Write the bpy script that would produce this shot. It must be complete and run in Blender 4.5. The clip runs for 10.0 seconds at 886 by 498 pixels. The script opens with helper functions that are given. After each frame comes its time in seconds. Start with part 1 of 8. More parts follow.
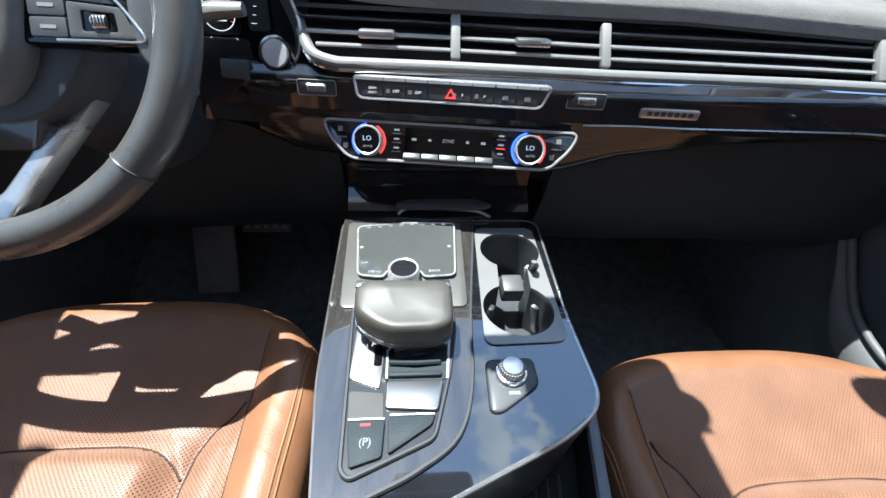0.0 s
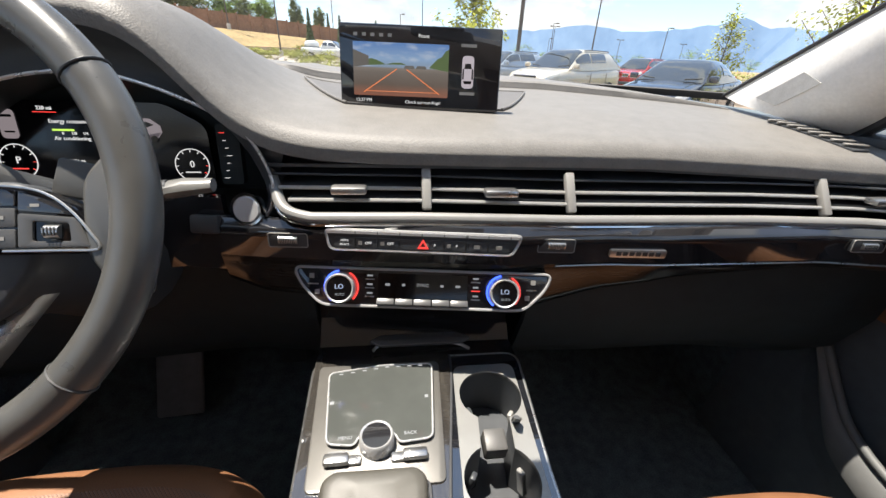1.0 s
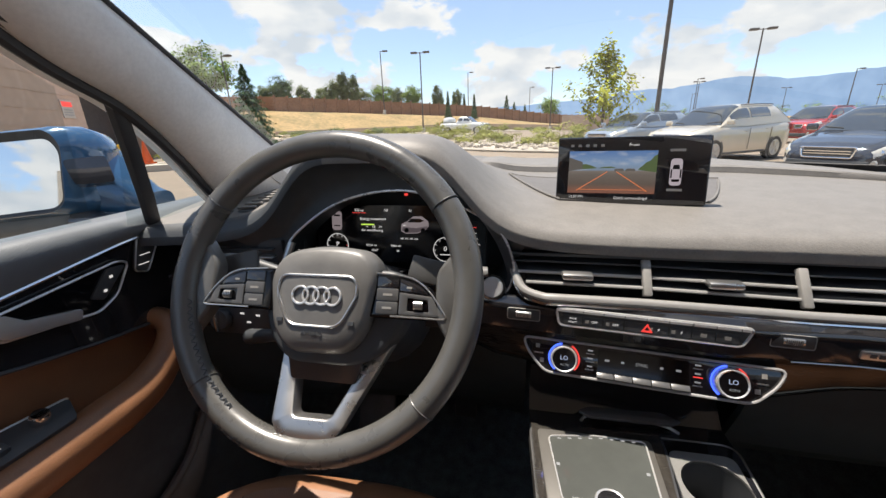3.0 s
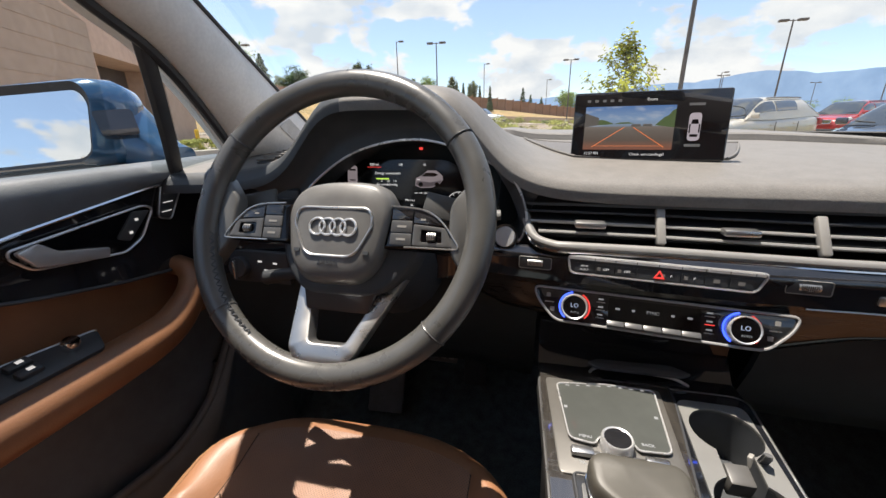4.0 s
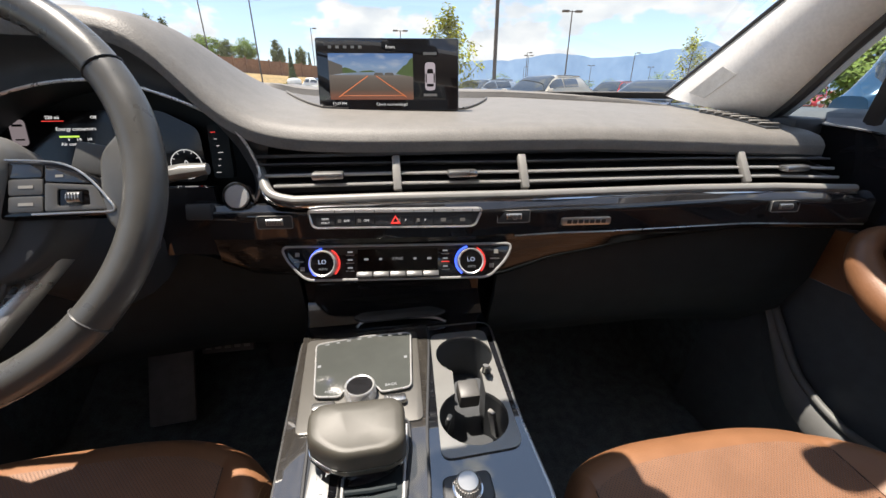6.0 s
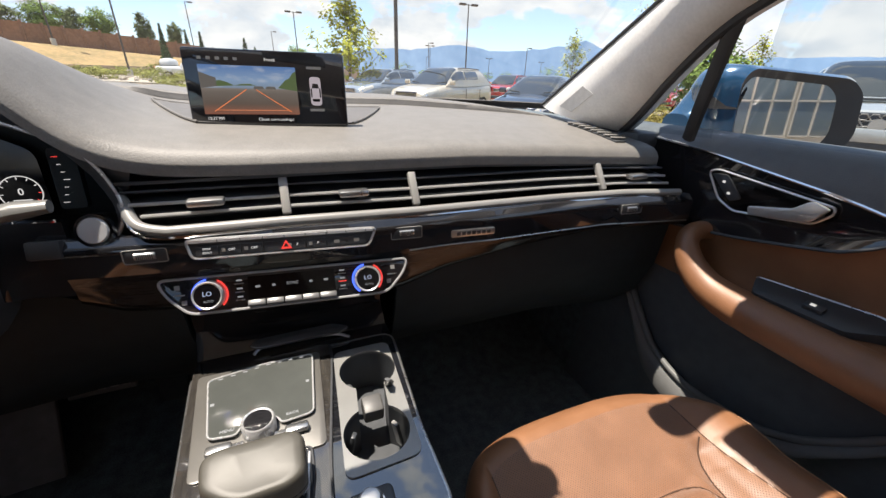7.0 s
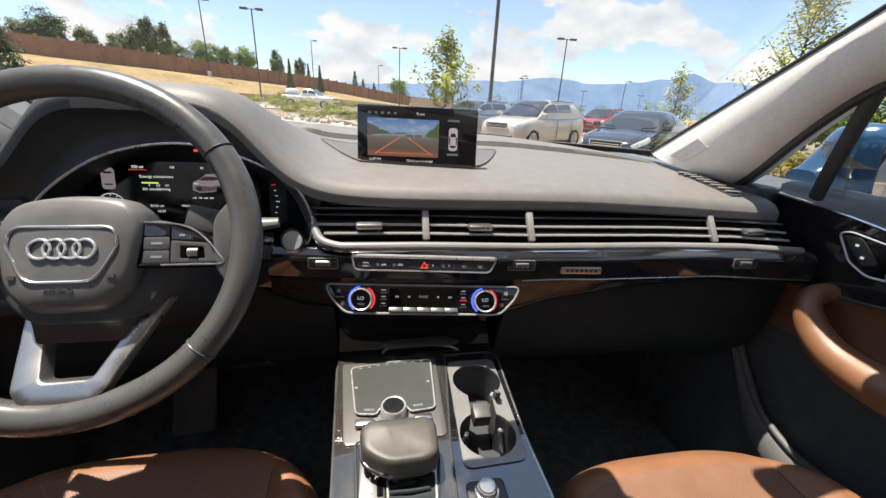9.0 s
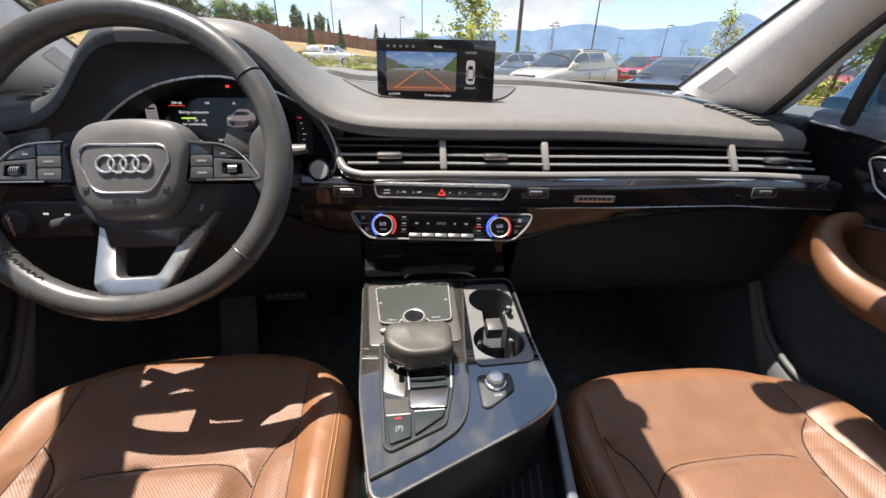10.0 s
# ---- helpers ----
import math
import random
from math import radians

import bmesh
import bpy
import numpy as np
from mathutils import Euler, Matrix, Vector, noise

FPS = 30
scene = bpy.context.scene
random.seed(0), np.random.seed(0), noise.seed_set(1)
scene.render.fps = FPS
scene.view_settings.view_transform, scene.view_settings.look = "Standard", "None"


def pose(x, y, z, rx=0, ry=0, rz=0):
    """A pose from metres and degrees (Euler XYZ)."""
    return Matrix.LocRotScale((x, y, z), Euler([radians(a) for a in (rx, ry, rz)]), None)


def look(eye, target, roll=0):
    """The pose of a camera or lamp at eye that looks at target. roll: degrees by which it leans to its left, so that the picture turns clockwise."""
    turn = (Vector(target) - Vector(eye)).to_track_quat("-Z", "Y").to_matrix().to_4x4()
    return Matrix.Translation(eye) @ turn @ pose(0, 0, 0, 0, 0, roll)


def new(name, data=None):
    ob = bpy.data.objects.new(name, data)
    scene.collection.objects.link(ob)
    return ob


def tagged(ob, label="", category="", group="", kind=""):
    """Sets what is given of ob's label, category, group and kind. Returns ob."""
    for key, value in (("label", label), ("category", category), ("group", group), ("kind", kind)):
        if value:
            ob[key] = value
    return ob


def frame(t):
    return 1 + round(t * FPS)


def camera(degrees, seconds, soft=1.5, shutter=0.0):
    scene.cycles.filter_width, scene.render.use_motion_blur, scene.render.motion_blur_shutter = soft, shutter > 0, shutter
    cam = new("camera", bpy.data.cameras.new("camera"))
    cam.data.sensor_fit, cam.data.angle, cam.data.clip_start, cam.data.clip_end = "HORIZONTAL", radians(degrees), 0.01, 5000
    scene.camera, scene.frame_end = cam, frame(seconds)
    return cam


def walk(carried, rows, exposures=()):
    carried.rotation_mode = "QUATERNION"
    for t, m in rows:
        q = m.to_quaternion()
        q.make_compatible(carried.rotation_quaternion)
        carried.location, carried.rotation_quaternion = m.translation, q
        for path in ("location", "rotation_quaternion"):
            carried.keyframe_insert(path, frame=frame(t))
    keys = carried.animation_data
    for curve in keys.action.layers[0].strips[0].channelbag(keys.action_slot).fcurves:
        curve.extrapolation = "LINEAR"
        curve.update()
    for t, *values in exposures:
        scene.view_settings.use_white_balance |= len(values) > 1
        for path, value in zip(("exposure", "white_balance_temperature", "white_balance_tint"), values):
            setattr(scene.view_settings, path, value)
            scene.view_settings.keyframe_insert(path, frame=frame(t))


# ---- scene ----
cam = camera(99.4, 10.0)
PATH = [
    (0, (-0.041, 0.139, 1.204), (0.108, 1.733, 0.005), 3.1),
    (0.5, (-0.033, 0.189, 1.23), (0.183, 1.883, 0.188), 3.9),
    (1, (-0.028, 0.203, 1.283), (0.209, 1.969, 0.376), 2.5),
    (1.5, (-0.037, 0.196, 1.326), (0.204, 1.972, 0.438), 0.5),
    (2, (-0.08, 0.174, 1.35), (0.049, 1.973, 0.486), -0.0),
    (2.5, (-0.13, 0.147, 1.356), (-0.221, 1.989, 0.582), -0.6),
    (3, (-0.168, 0.119, 1.347), (-0.563, 1.98, 0.728), -2.0),
    (4.5, (-0.159, 0.088, 1.257), (-0.615, 1.913, 0.576), -1.4),
    (5, (-0.107, 0.103, 1.246), (-0.299, 1.961, 0.529), -0.0),
    (5.5, (-0.057, 0.115, 1.244), (0.018, 1.972, 0.505), 0.1),
    (6, (-0.013, 0.118, 1.246), (0.284, 1.934, 0.463), 0.0),
    (7.5, (0.013, 0.091, 1.321), (0.818, 1.731, 0.508), 2.3),
    (8, (-0.028, 0.074, 1.344), (0.702, 1.785, 0.61), 3.1),
    (8.5, (-0.062, 0.063, 1.346), (0.471, 1.866, 0.664), 3.4),
    (9, (-0.076, 0.051, 1.325), (0.279, 1.887, 0.615), 3.0),
    (9.5, (-0.075, 0.028, 1.3), (0.166, 1.844, 0.498), 1.9),
    (10, (-0.07, -0.009, 1.287), (0.15, 1.763, 0.386), 1.3),
]
EXPOSURE = 1.18
walk(cam, [(t, look(eye, target, roll)) for t, eye, target, roll in PATH], [(0.0, EXPOSURE + 0.72, 5650, 4), (0.5, EXPOSURE + 0.6, 6000, 7), (1.0, EXPOSURE + 0.34, 6650, 10), (1.6, EXPOSURE + 0.10, 6800, 12), (3.0, EXPOSURE + 0.02, 6800, 12), (4.5, EXPOSURE + 0.10, 6800, 12), (6.0, EXPOSURE + 0.16, 6800, 12), (8.0, EXPOSURE + 0.08, 6800, 12), (9.0, EXPOSURE + 0.08, 6800, 12), (10.0, EXPOSURE + 0.15, 6650, 12)])

# ---- sun and sky ----
TO_SUN = Vector((-0.225, 0.14, 1.0)).normalized()
SUN_STRENGTH, SKY_STRENGTH = 4.1, 0.112
sun_lamp = bpy.data.lights.new("sun", "SUN")
sun_lamp.energy, sun_lamp.angle, sun_lamp.color = SUN_STRENGTH, radians(0.53), (1.0, 0.94, 0.85)
sun = new("sun", sun_lamp)
sun.matrix_world = look(TO_SUN * 60, (0, 0, 0))
world = bpy.data.worlds.new("sky")
scene.world = world
world.use_nodes = True
wn, wl = world.node_tree.nodes, world.node_tree.links
wn.clear()
w_out, w_bg, w_sky = wn.new("ShaderNodeOutputWorld"), wn.new("ShaderNodeBackground"), wn.new("ShaderNodeTexSky")
w_sky.sky_type, w_sky.sun_disc = "NISHITA", False
w_sky.sun_elevation, w_sky.sun_rotation = math.asin(TO_SUN.z), math.atan2(TO_SUN.x, TO_SUN.y)
w_sky.altitude, w_sky.dust_density, w_sky.ozone_density = 1900, 0.6, 1.5
w_bg.inputs["Strength"].default_value = SKY_STRENGTH
# fair-weather clouds
w_co, w_com = wn.new("ShaderNodeTexCoord"), wn.new("ShaderNodeMapping")
w_com.inputs["Scale"].default_value, w_com.inputs["Location"].default_value = (3.0, 3.0, 5.6), (1.7, 0.4, 0.0)
wl.new(w_co.outputs["Generated"], w_com.inputs["Vector"])
w_n1, w_r1 = wn.new("ShaderNodeTexNoise"), wn.new("ShaderNodeValToRGB")
w_n1.inputs["Scale"].default_value, w_n1.inputs["Detail"].default_value, w_n1.inputs["Roughness"].default_value = 1.5, 11, 0.56
wl.new(w_com.outputs[0], w_n1.inputs["Vector"])
w_r1.color_ramp.elements[0].position, w_r1.color_ramp.elements[1].position = 0.565, 0.605
w_n2, w_r2 = wn.new("ShaderNodeTexNoise"), wn.new("ShaderNodeValToRGB")
w_n2.inputs["Scale"].default_value, w_n2.inputs["Detail"].default_value = 3.2, 6
wl.new(w_com.outputs[0], w_n2.inputs["Vector"])
w_r2.color_ramp.elements[0].color, w_r2.color_ramp.elements[1].color = (3.0, 3.35, 3.8, 1), (4.25, 4.35, 4.5, 1)
w_r2.color_ramp.elements[0].position, w_r2.color_ramp.elements[1].position = 0.35, 0.6
w_mix = wn.new("ShaderNodeMix")
w_mix.data_type = "RGBA"
# more cumulus low over the mountains
w_sep, w_el, w_add = wn.new("ShaderNodeSeparateXYZ"), wn.new("ShaderNodeValToRGB"), wn.new("ShaderNodeMath")
wl.new(w_co.outputs["Generated"], w_sep.inputs[0])
wl.new(w_sep.outputs["Z"], w_el.inputs[0])
for e_, (p_, v_) in zip([w_el.color_ramp.elements[0], w_el.color_ramp.elements.new(0.13), w_el.color_ramp.elements.new(0.30), w_el.color_ramp.elements[-1]], ((0.0, 0.05), (0.13, 0.085), (0.28, 0.0), (1.0, 0.04))):
    e_.position, e_.color = p_, (v_, v_, v_, 1)
wl.new(w_n1.outputs["Fac"], w_add.inputs[0])
wl.new(w_el.outputs[0], w_add.inputs[1])
wl.new(w_add.outputs[0], w_r1.inputs[0])
wl.new(w_n2.outputs["Fac"], w_r2.inputs[0])
wl.new(w_r1.outputs[0], w_mix.inputs["Factor"])
# thin haze over the blue
w_haze = wn.new("ShaderNodeMix")
w_haze.data_type, w_haze.inputs["Factor"].default_value, w_haze.inputs["B"].default_value = "RGBA", 0.33, (2.7, 3.4, 4.5, 1)
wl.new(w_sky.outputs[0], w_haze.inputs["A"])
wl.new(w_haze.outputs["Result"], w_mix.inputs["A"])
wl.new(w_r2.outputs[0], w_mix.inputs["B"])
wl.new(w_mix.outputs["Result"], w_bg.inputs["Color"])
wl.new(w_bg.outputs[0], w_out.inputs[0])


# ---- materials ----
def mat(name, col, rough=0.5, metal=0.0, var=0.15, scale=40.0, bump=0.0, bscale=400.0, coat=0.0, spec=0.5, rvar=0.0, col2=None, stretch=(1, 1, 1), emit=0.0):
    """Principled surface with two scales of colour variation, roughness variation and fine relief."""
    m = bpy.data.materials.new(name)
    m.use_nodes = True
    n, l = m.node_tree.nodes, m.node_tree.links
    p = n["Principled BSDF"]
    p.inputs["Roughness"].default_value, p.inputs["Metallic"].default_value = rough, metal
    p.inputs["Specular IOR Level"].default_value, p.inputs["Coat Weight"].default_value = spec, coat
    p.inputs["Coat Roughness"].default_value = 0.03
    co, mp = n.new("ShaderNodeTexCoord"), n.new("ShaderNodeMapping")
    mp.inputs["Scale"].default_value = stretch
    l.new(co.outputs["Object"], mp.inputs["Vector"])
    a, b = n.new("ShaderNodeTexNoise"), n.new("ShaderNodeTexNoise")
    for node, s in ((a, scale), (b, scale * 0.13)):
        node.inputs["Scale"].default_value, node.inputs["Detail"].default_value = s, 6
        l.new(mp.outputs[0], node.inputs["Vector"])
    mean = n.new("ShaderNodeMath")
    mean.operation = "ADD"
    l.new(a.outputs["Fac"], mean.inputs[0])
    l.new(b.outputs["Fac"], mean.inputs[1])
    r = n.new("ShaderNodeValToRGB")
    c2 = col2 or tuple(c * (1 - var) for c in col)
    c1 = col if col2 else tuple(min(1, c * (1 + var)) for c in col)
    r.color_ramp.elements[0].position, r.color_ramp.elements[1].position = 0.36, 0.64
    r.color_ramp.elements[0].color, r.color_ramp.elements[1].color = (*c2, 1), (*c1, 1)
    half = n.new("ShaderNodeMath")
    half.operation, half.inputs[1].default_value = "MULTIPLY", 0.5
    l.new(mean.outputs[0], half.inputs[0])
    l.new(half.outputs[0], r.inputs[0])
    l.new(r.outputs[0], p.inputs["Base Color"])
    if rvar:
        mr = n.new("ShaderNodeMapRange")
        mr.inputs["From Min"].default_value, mr.inputs["From Max"].default_value = 0.35, 0.65
        mr.inputs["To Min"].default_value, mr.inputs["To Max"].default_value = max(0.02, rough - rvar), min(1, rough + rvar)
        l.new(half.outputs[0], mr.inputs["Value"])
        l.new(mr.outputs[0], p.inputs["Roughness"])
    if bump:
        bn, v = n.new("ShaderNodeBump"), n.new("ShaderNodeTexVoronoi")
        v.inputs["Scale"].default_value = bscale
        l.new(mp.outputs[0], v.inputs["Vector"])
        bn.inputs["Strength"].default_value, bn.inputs["Distance"].default_value = bump, 0.3 / bscale
        l.new(v.outputs["Distance"], bn.inputs["Height"])
        l.new(bn.outputs[0], p.inputs["Normal"])
    if emit:
        p.inputs["Emission Color"].default_value, p.inputs["Emission Strength"].default_value = (*col, 1), emit
    return m


def perforated(name, col, pitch=0.0052):
    """Leather with a regular field of small punched holes."""
    m = mat(name, col, 0.56, var=0.12, scale=30, rvar=0.08, spec=0.6)
    n, l = m.node_tree.nodes, m.node_tree.links
    p = n["Principled BSDF"]
    co, mp, v = n.new("ShaderNodeTexCoord"), n.new("ShaderNodeMapping"), n.new("ShaderNodeTexVoronoi")
    mp.inputs["Rotation"].default_value, mp.inputs["Scale"].default_value = (0, 0, radians(45)), (1 / pitch, 1 / pitch, 0)
    v.voronoi_dimensions, v.inputs["Randomness"].default_value, v.inputs["Scale"].default_value = "2D", 0.0, 1.0
    l.new(co.outputs["Object"], mp.inputs["Vector"])
    l.new(mp.outputs[0], v.inputs["Vector"])
    r = n.new("ShaderNodeValToRGB")
    r.color_ramp.elements[0].position, r.color_ramp.elements[1].position = 0.15, 0.28
    l.new(v.outputs["Distance"], r.inputs[0])
    mx = n.new("ShaderNodeMix")
    mx.data_type, mx.blend_type, mx.inputs["Factor"].default_value = "RGBA", "MULTIPLY", 0.6
    l.new(p.inputs["Base Color"].links[0].from_socket, mx.inputs["A"])
    l.new(r.outputs[0], mx.inputs["B"])
    l.new(mx.outputs["Result"], p.inputs["Base Color"])
    p.inputs["Coat Weight"].default_value, p.inputs["Coat Roughness"].default_value = 0.15, 0.5
    p.inputs["Sheen Weight"].default_value, p.inputs["Sheen Roughness"].default_value = 0.25, 0.4
    bn = n.new("ShaderNodeBump")
    bn.inputs["Strength"].default_value, bn.inputs["Distance"].default_value = 0.7, 0.0015
    l.new(r.outputs[0], bn.inputs["Height"])
    l.new(bn.outputs[0], p.inputs["Normal"])
    return m


def pane_mat(name, tint=(1, 1, 1), ior=1.45):
    """Clear pane: light goes straight through, gloss follows Fresnel."""
    m = bpy.data.materials.new(name)
    m.use_nodes = True
    n, l = m.node_tree.nodes, m.node_tree.links
    n.clear()
    o, mx, t, g, f = (n.new("ShaderNodeOutputMaterial"), n.new("ShaderNodeMixShader"), n.new("ShaderNodeBsdfTransparent"), n.new("ShaderNodeBsdfGlossy"),
                      n.new("ShaderNodeFresnel"))
    t.inputs["Color"].default_value, g.inputs["Roughness"].default_value, f.inputs["IOR"].default_value = (*tint, 1), 0.02, ior
    l.new(f.outputs[0], mx.inputs[0])
    l.new(t.outputs[0], mx.inputs[1])
    l.new(g.outputs[0], mx.inputs[2])
    l.new(mx.outputs[0], o.inputs[0])
    return m


def lit(name, col, strength=1.0):
    m = bpy.data.materials.new(name)
    m.use_nodes = True
    p = m.node_tree.nodes["Principled BSDF"]
    p.inputs["Base Color"].default_value, p.inputs["Roughness"].default_value = (0.01, 0.01, 0.01, 1), 0.3
    p.inputs["Emission Color"].default_value, p.inputs["Emission Strength"].default_value = (*col, 1), strength
    return m


SOFT_DASH = mat("dash_soft_grey", (0.158, 0.150, 0.139), 0.55, var=0.12, scale=320, bump=0.32, bscale=480)
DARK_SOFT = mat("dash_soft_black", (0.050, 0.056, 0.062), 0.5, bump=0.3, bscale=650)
BLACK_PLASTIC = mat("black_plastic", (0.050, 0.054, 0.059), 0.45, var=0.2, rvar=0.1)
GLOSS_BLACK = mat("piano_black", (0.018, 0.018, 0.02), 0.06, var=0.3, coat=0.6, spec=0.5)
CONSOLE_GLOSS = mat("console_gloss", (0.012, 0.013, 0.016), 0.05, var=0.3, coat=1.0)
WOOD = mat("dark_oak_veneer", (0.055, 0.050, 0.043), 0.16, var=0.5, scale=90, col2=(0.022, 0.020, 0.019), stretch=(8, 0.5, 8), bump=0.08, bscale=300, coat=0.8)
SATIN = mat("satin_silver", (0.50, 0.50, 0.495), 0.30, 0.92, var=0.05, rvar=0.06)
SILVER = mat("bright_silver", (0.70, 0.70, 0.70), 0.3, 0.6, var=0.05, rvar=0.05)
CHROME = mat("bright_chrome", (0.8, 0.8, 0.8), 0.1, 1.0, var=0.04)
GREY_TRIM = mat("grey_trim", (0.27, 0.262, 0.245), 0.42, var=0.1)
LEATHER = mat("brown_leather", (0.245, 0.113, 0.054), 0.47, var=0.14, scale=25, bump=0.18, bscale=420, rvar=0.06, spec=0.65)
for lacquer, ior in ((GLOSS_BLACK, 1.65), (CONSOLE_GLOSS, 2.5), (WOOD, 2.4)):
    lacquer.node_tree.nodes["Principled BSDF"].inputs["Coat IOR"].default_value = ior
PERF = perforated("perforated_brown_leather", (0.240, 0.116, 0.062), 0.0030)
# Seam tubes take a dark colour for the shade in the creases.
SEAM_SHADE = mat("seam_groove_shade", (0.055, 0.028, 0.016), 0.8)
STITCH = mat("tan_stitching", (0.36, 0.2, 0.1), 0.7)
WHEEL_LEATHER = mat("black_wheel_leather", (0.084, 0.083, 0.078), 0.31, var=0.14, bump=0.12, bscale=1400, rvar=0.09, spec=0.75)
KEY_GREY = mat("grey_key", (0.085, 0.085, 0.085), 0.36, 0.1, var=0.08)
KNEE = mat("lower_dash_black", (0.023, 0.031, 0.035), 0.6, bump=0.3, bscale=650, spec=0.25)
HUB = mat("charcoal_hub", (0.135, 0.133, 0.128), 0.40, bump=0.2, bscale=1300)
CARPET = mat("black_carpet", (0.105, 0.13, 0.14), 0.95, var=0.4, scale=300, bump=0.6, bscale=500)
RUBBER = mat("black_rubber", (0.03, 0.032, 0.036), 0.6)
PILLAR = mat("pale_grey_pillar_cloth", (0.74, 0.73, 0.71), 0.85, var=0.07, scale=200, bump=0.2, bscale=900)
HEADLINER = mat("pale_grey_headliner", (0.78, 0.77, 0.75), 0.9, var=0.06, scale=200)
DOOR_DARK = mat("dark_door_plastic", (0.088, 0.10, 0.11), 0.55, bump=0.3, bscale=700)
DOOR_TOP = mat("dark_door_top", (0.115, 0.128, 0.14), 0.45, var=0.1, bump=0.35, bscale=600)
PAD_GLASS = mat("touchpad_glass", (0.07, 0.075, 0.07), 0.12, var=0.1, coat=0.5)
GLASS = pane_mat("window_glass", (0.855, 0.88, 0.87))
SIDE_GLASS = pane_mat("tinted_side_glass", (0.74, 0.785, 0.79))
MIRROR = mat("mirror_glass", (0.9, 0.9, 0.9), 0.02, 1.0, var=0.01)
BLUE_PAINT = mat("blue_car_paint", (0.020, 0.080, 0.165), 0.2, 0.3, var=0.1, coat=1.0)
# These inks glow everywhere, on keys and the wall sign as on screens.
WHITE_INK = lit("glowing_white_print", (0.8, 0.8, 0.8), 0.35)
RED_INK = lit("glowing_red_print", (0.9, 0.06, 0.05), 0.5)
DIM_INK = lit("dim_print", (0.72, 0.76, 0.8), 0.13)
BLUE_INK = lit("blue_ring_light", (0.05, 0.12, 1.0), 1.1)
ORANGE_INK = lit("orange_lines", (0.85, 0.22, 0.06), 0.32)
GREEN_INK = lit("green_bar", (0.5, 0.8, 0.1), 0.5)
SCREEN_BLACK = mat("screen_black", (0.004, 0.004, 0.005), 0.08, var=0.1)


# ---- mesh helpers ----
def thing(name, at=(0, 0, 0), label="", category="", group="", kind=""):
    ob = new(name)
    ob.matrix_world = at if isinstance(at, Matrix) else Matrix.Translation(at)
    ob.empty_display_size = 0.05
    return tagged(ob, label, category, group, kind)


def mesh_of(name, bm, material, sharp=38):
    bmesh.ops.recalc_face_normals(bm, faces=bm.faces)
    me = bpy.data.meshes.new(name)
    bm.to_mesh(me)
    bm.free()
    me.materials.append(material)
    me.shade_smooth()
    me.set_sharp_from_angle(angle=radians(sharp))
    return me


def world_of(ob):
    return ob.matrix_basis if ob.parent is None else world_of(ob.parent) @ ob.matrix_parent_inverse @ ob.matrix_basis


def part(name, bm, material, parent=None, label="", sharp=38):
    """One mesh object; the bmesh is in world coordinates."""
    ob = new(name, bm if isinstance(bm, bpy.types.Mesh) else mesh_of(name, bm, material, sharp))
    if parent is not None:
        ob.parent = parent
        ob.matrix_parent_inverse = world_of(parent).inverted()
    return tagged(ob, label)


def solo(name, bm, material, label, category, kind="", group="", sharp=38):
    return tagged(part(name, bm, material, None, "", sharp), label, category, group, kind)


def box(c, s, rot=None, bev=0.0, seg=2, bm=None):
    own = bmesh.new()
    bmesh.ops.create_cube(own, size=1, matrix=Matrix.Diagonal((*s, 1)))
    if bev:
        bmesh.ops.bevel(own, geom=own.edges[:], offset=bev, segments=seg, affect="EDGES", profile=0.5)
    own.transform(Matrix.Translation(c) @ (rot.to_4x4() if rot else Matrix()))
    return own if bm is None else merge(bm, own)


def merge(bm, other):
    me = bpy.data.meshes.new("tmp")
    other.to_mesh(me)
    other.free()
    bm.from_mesh(me)
    bpy.data.meshes.remove(me)
    return bm


def rounded(pts, r, n=5):
    """A polygon with its corners rounded off."""
    out, k = [], len(pts)
    for i in range(k):
        a, b, c = Vector(pts[i - 1]), Vector(pts[i]), Vector(pts[(i + 1) % k])
        ri = min(r, (a - b).length * 0.49, (c - b).length * 0.49)
        p, q = b + (a - b).normalized() * ri, b + (c - b).normalized() * ri
        out += [tuple((1 - t) ** 2 * p + 2 * t * (1 - t) * b + t * t * q) for t in [j / n for j in range(n + 1)]]
    return out


def plate(outer, holes, z0, z1, m=None, bev=0.0):
    """A slab between z0 and z1 with real holes, in the plane of m."""
    bm = bmesh.new()
    edges = []
    for loop in (outer, *holes):
        vs = [bm.verts.new((x, y, z1)) for x, y in loop]
        edges += [bm.edges.new((vs[i - 1], vs[i])) for i in range(len(vs))]
    if holes:
        bmesh.ops.triangle_fill(bm, use_beauty=True, edges=edges)
    else:
        bm.faces.new(bm.verts[:])
    top = bm.faces[:]
    rim = [e for e in bm.edges if len(e.link_faces) == 1]
    ext = bmesh.ops.extrude_face_region(bm, geom=top)
    low = [v for v in ext["geom"] if isinstance(v, bmesh.types.BMVert)]
    bmesh.ops.translate(bm, verts=low, vec=(0, 0, z0 - z1))
    if bev:
        rim = [e for e in bm.edges if all(abs(v.co.z - z1) < 1e-6 for v in e.verts) and any(abs(f.normal.z) < 0.5 or len(f.verts) == 4 for f in e.link_faces)
               and not all(all(abs(v.co.z - z1) < 1e-6 for v in f.verts) for f in e.link_faces)]
        bmesh.ops.bevel(bm, geom=rim, offset=bev, segments=2, affect="EDGES", profile=0.5)
    if m is not None:
        bm.transform(m)
    return bm


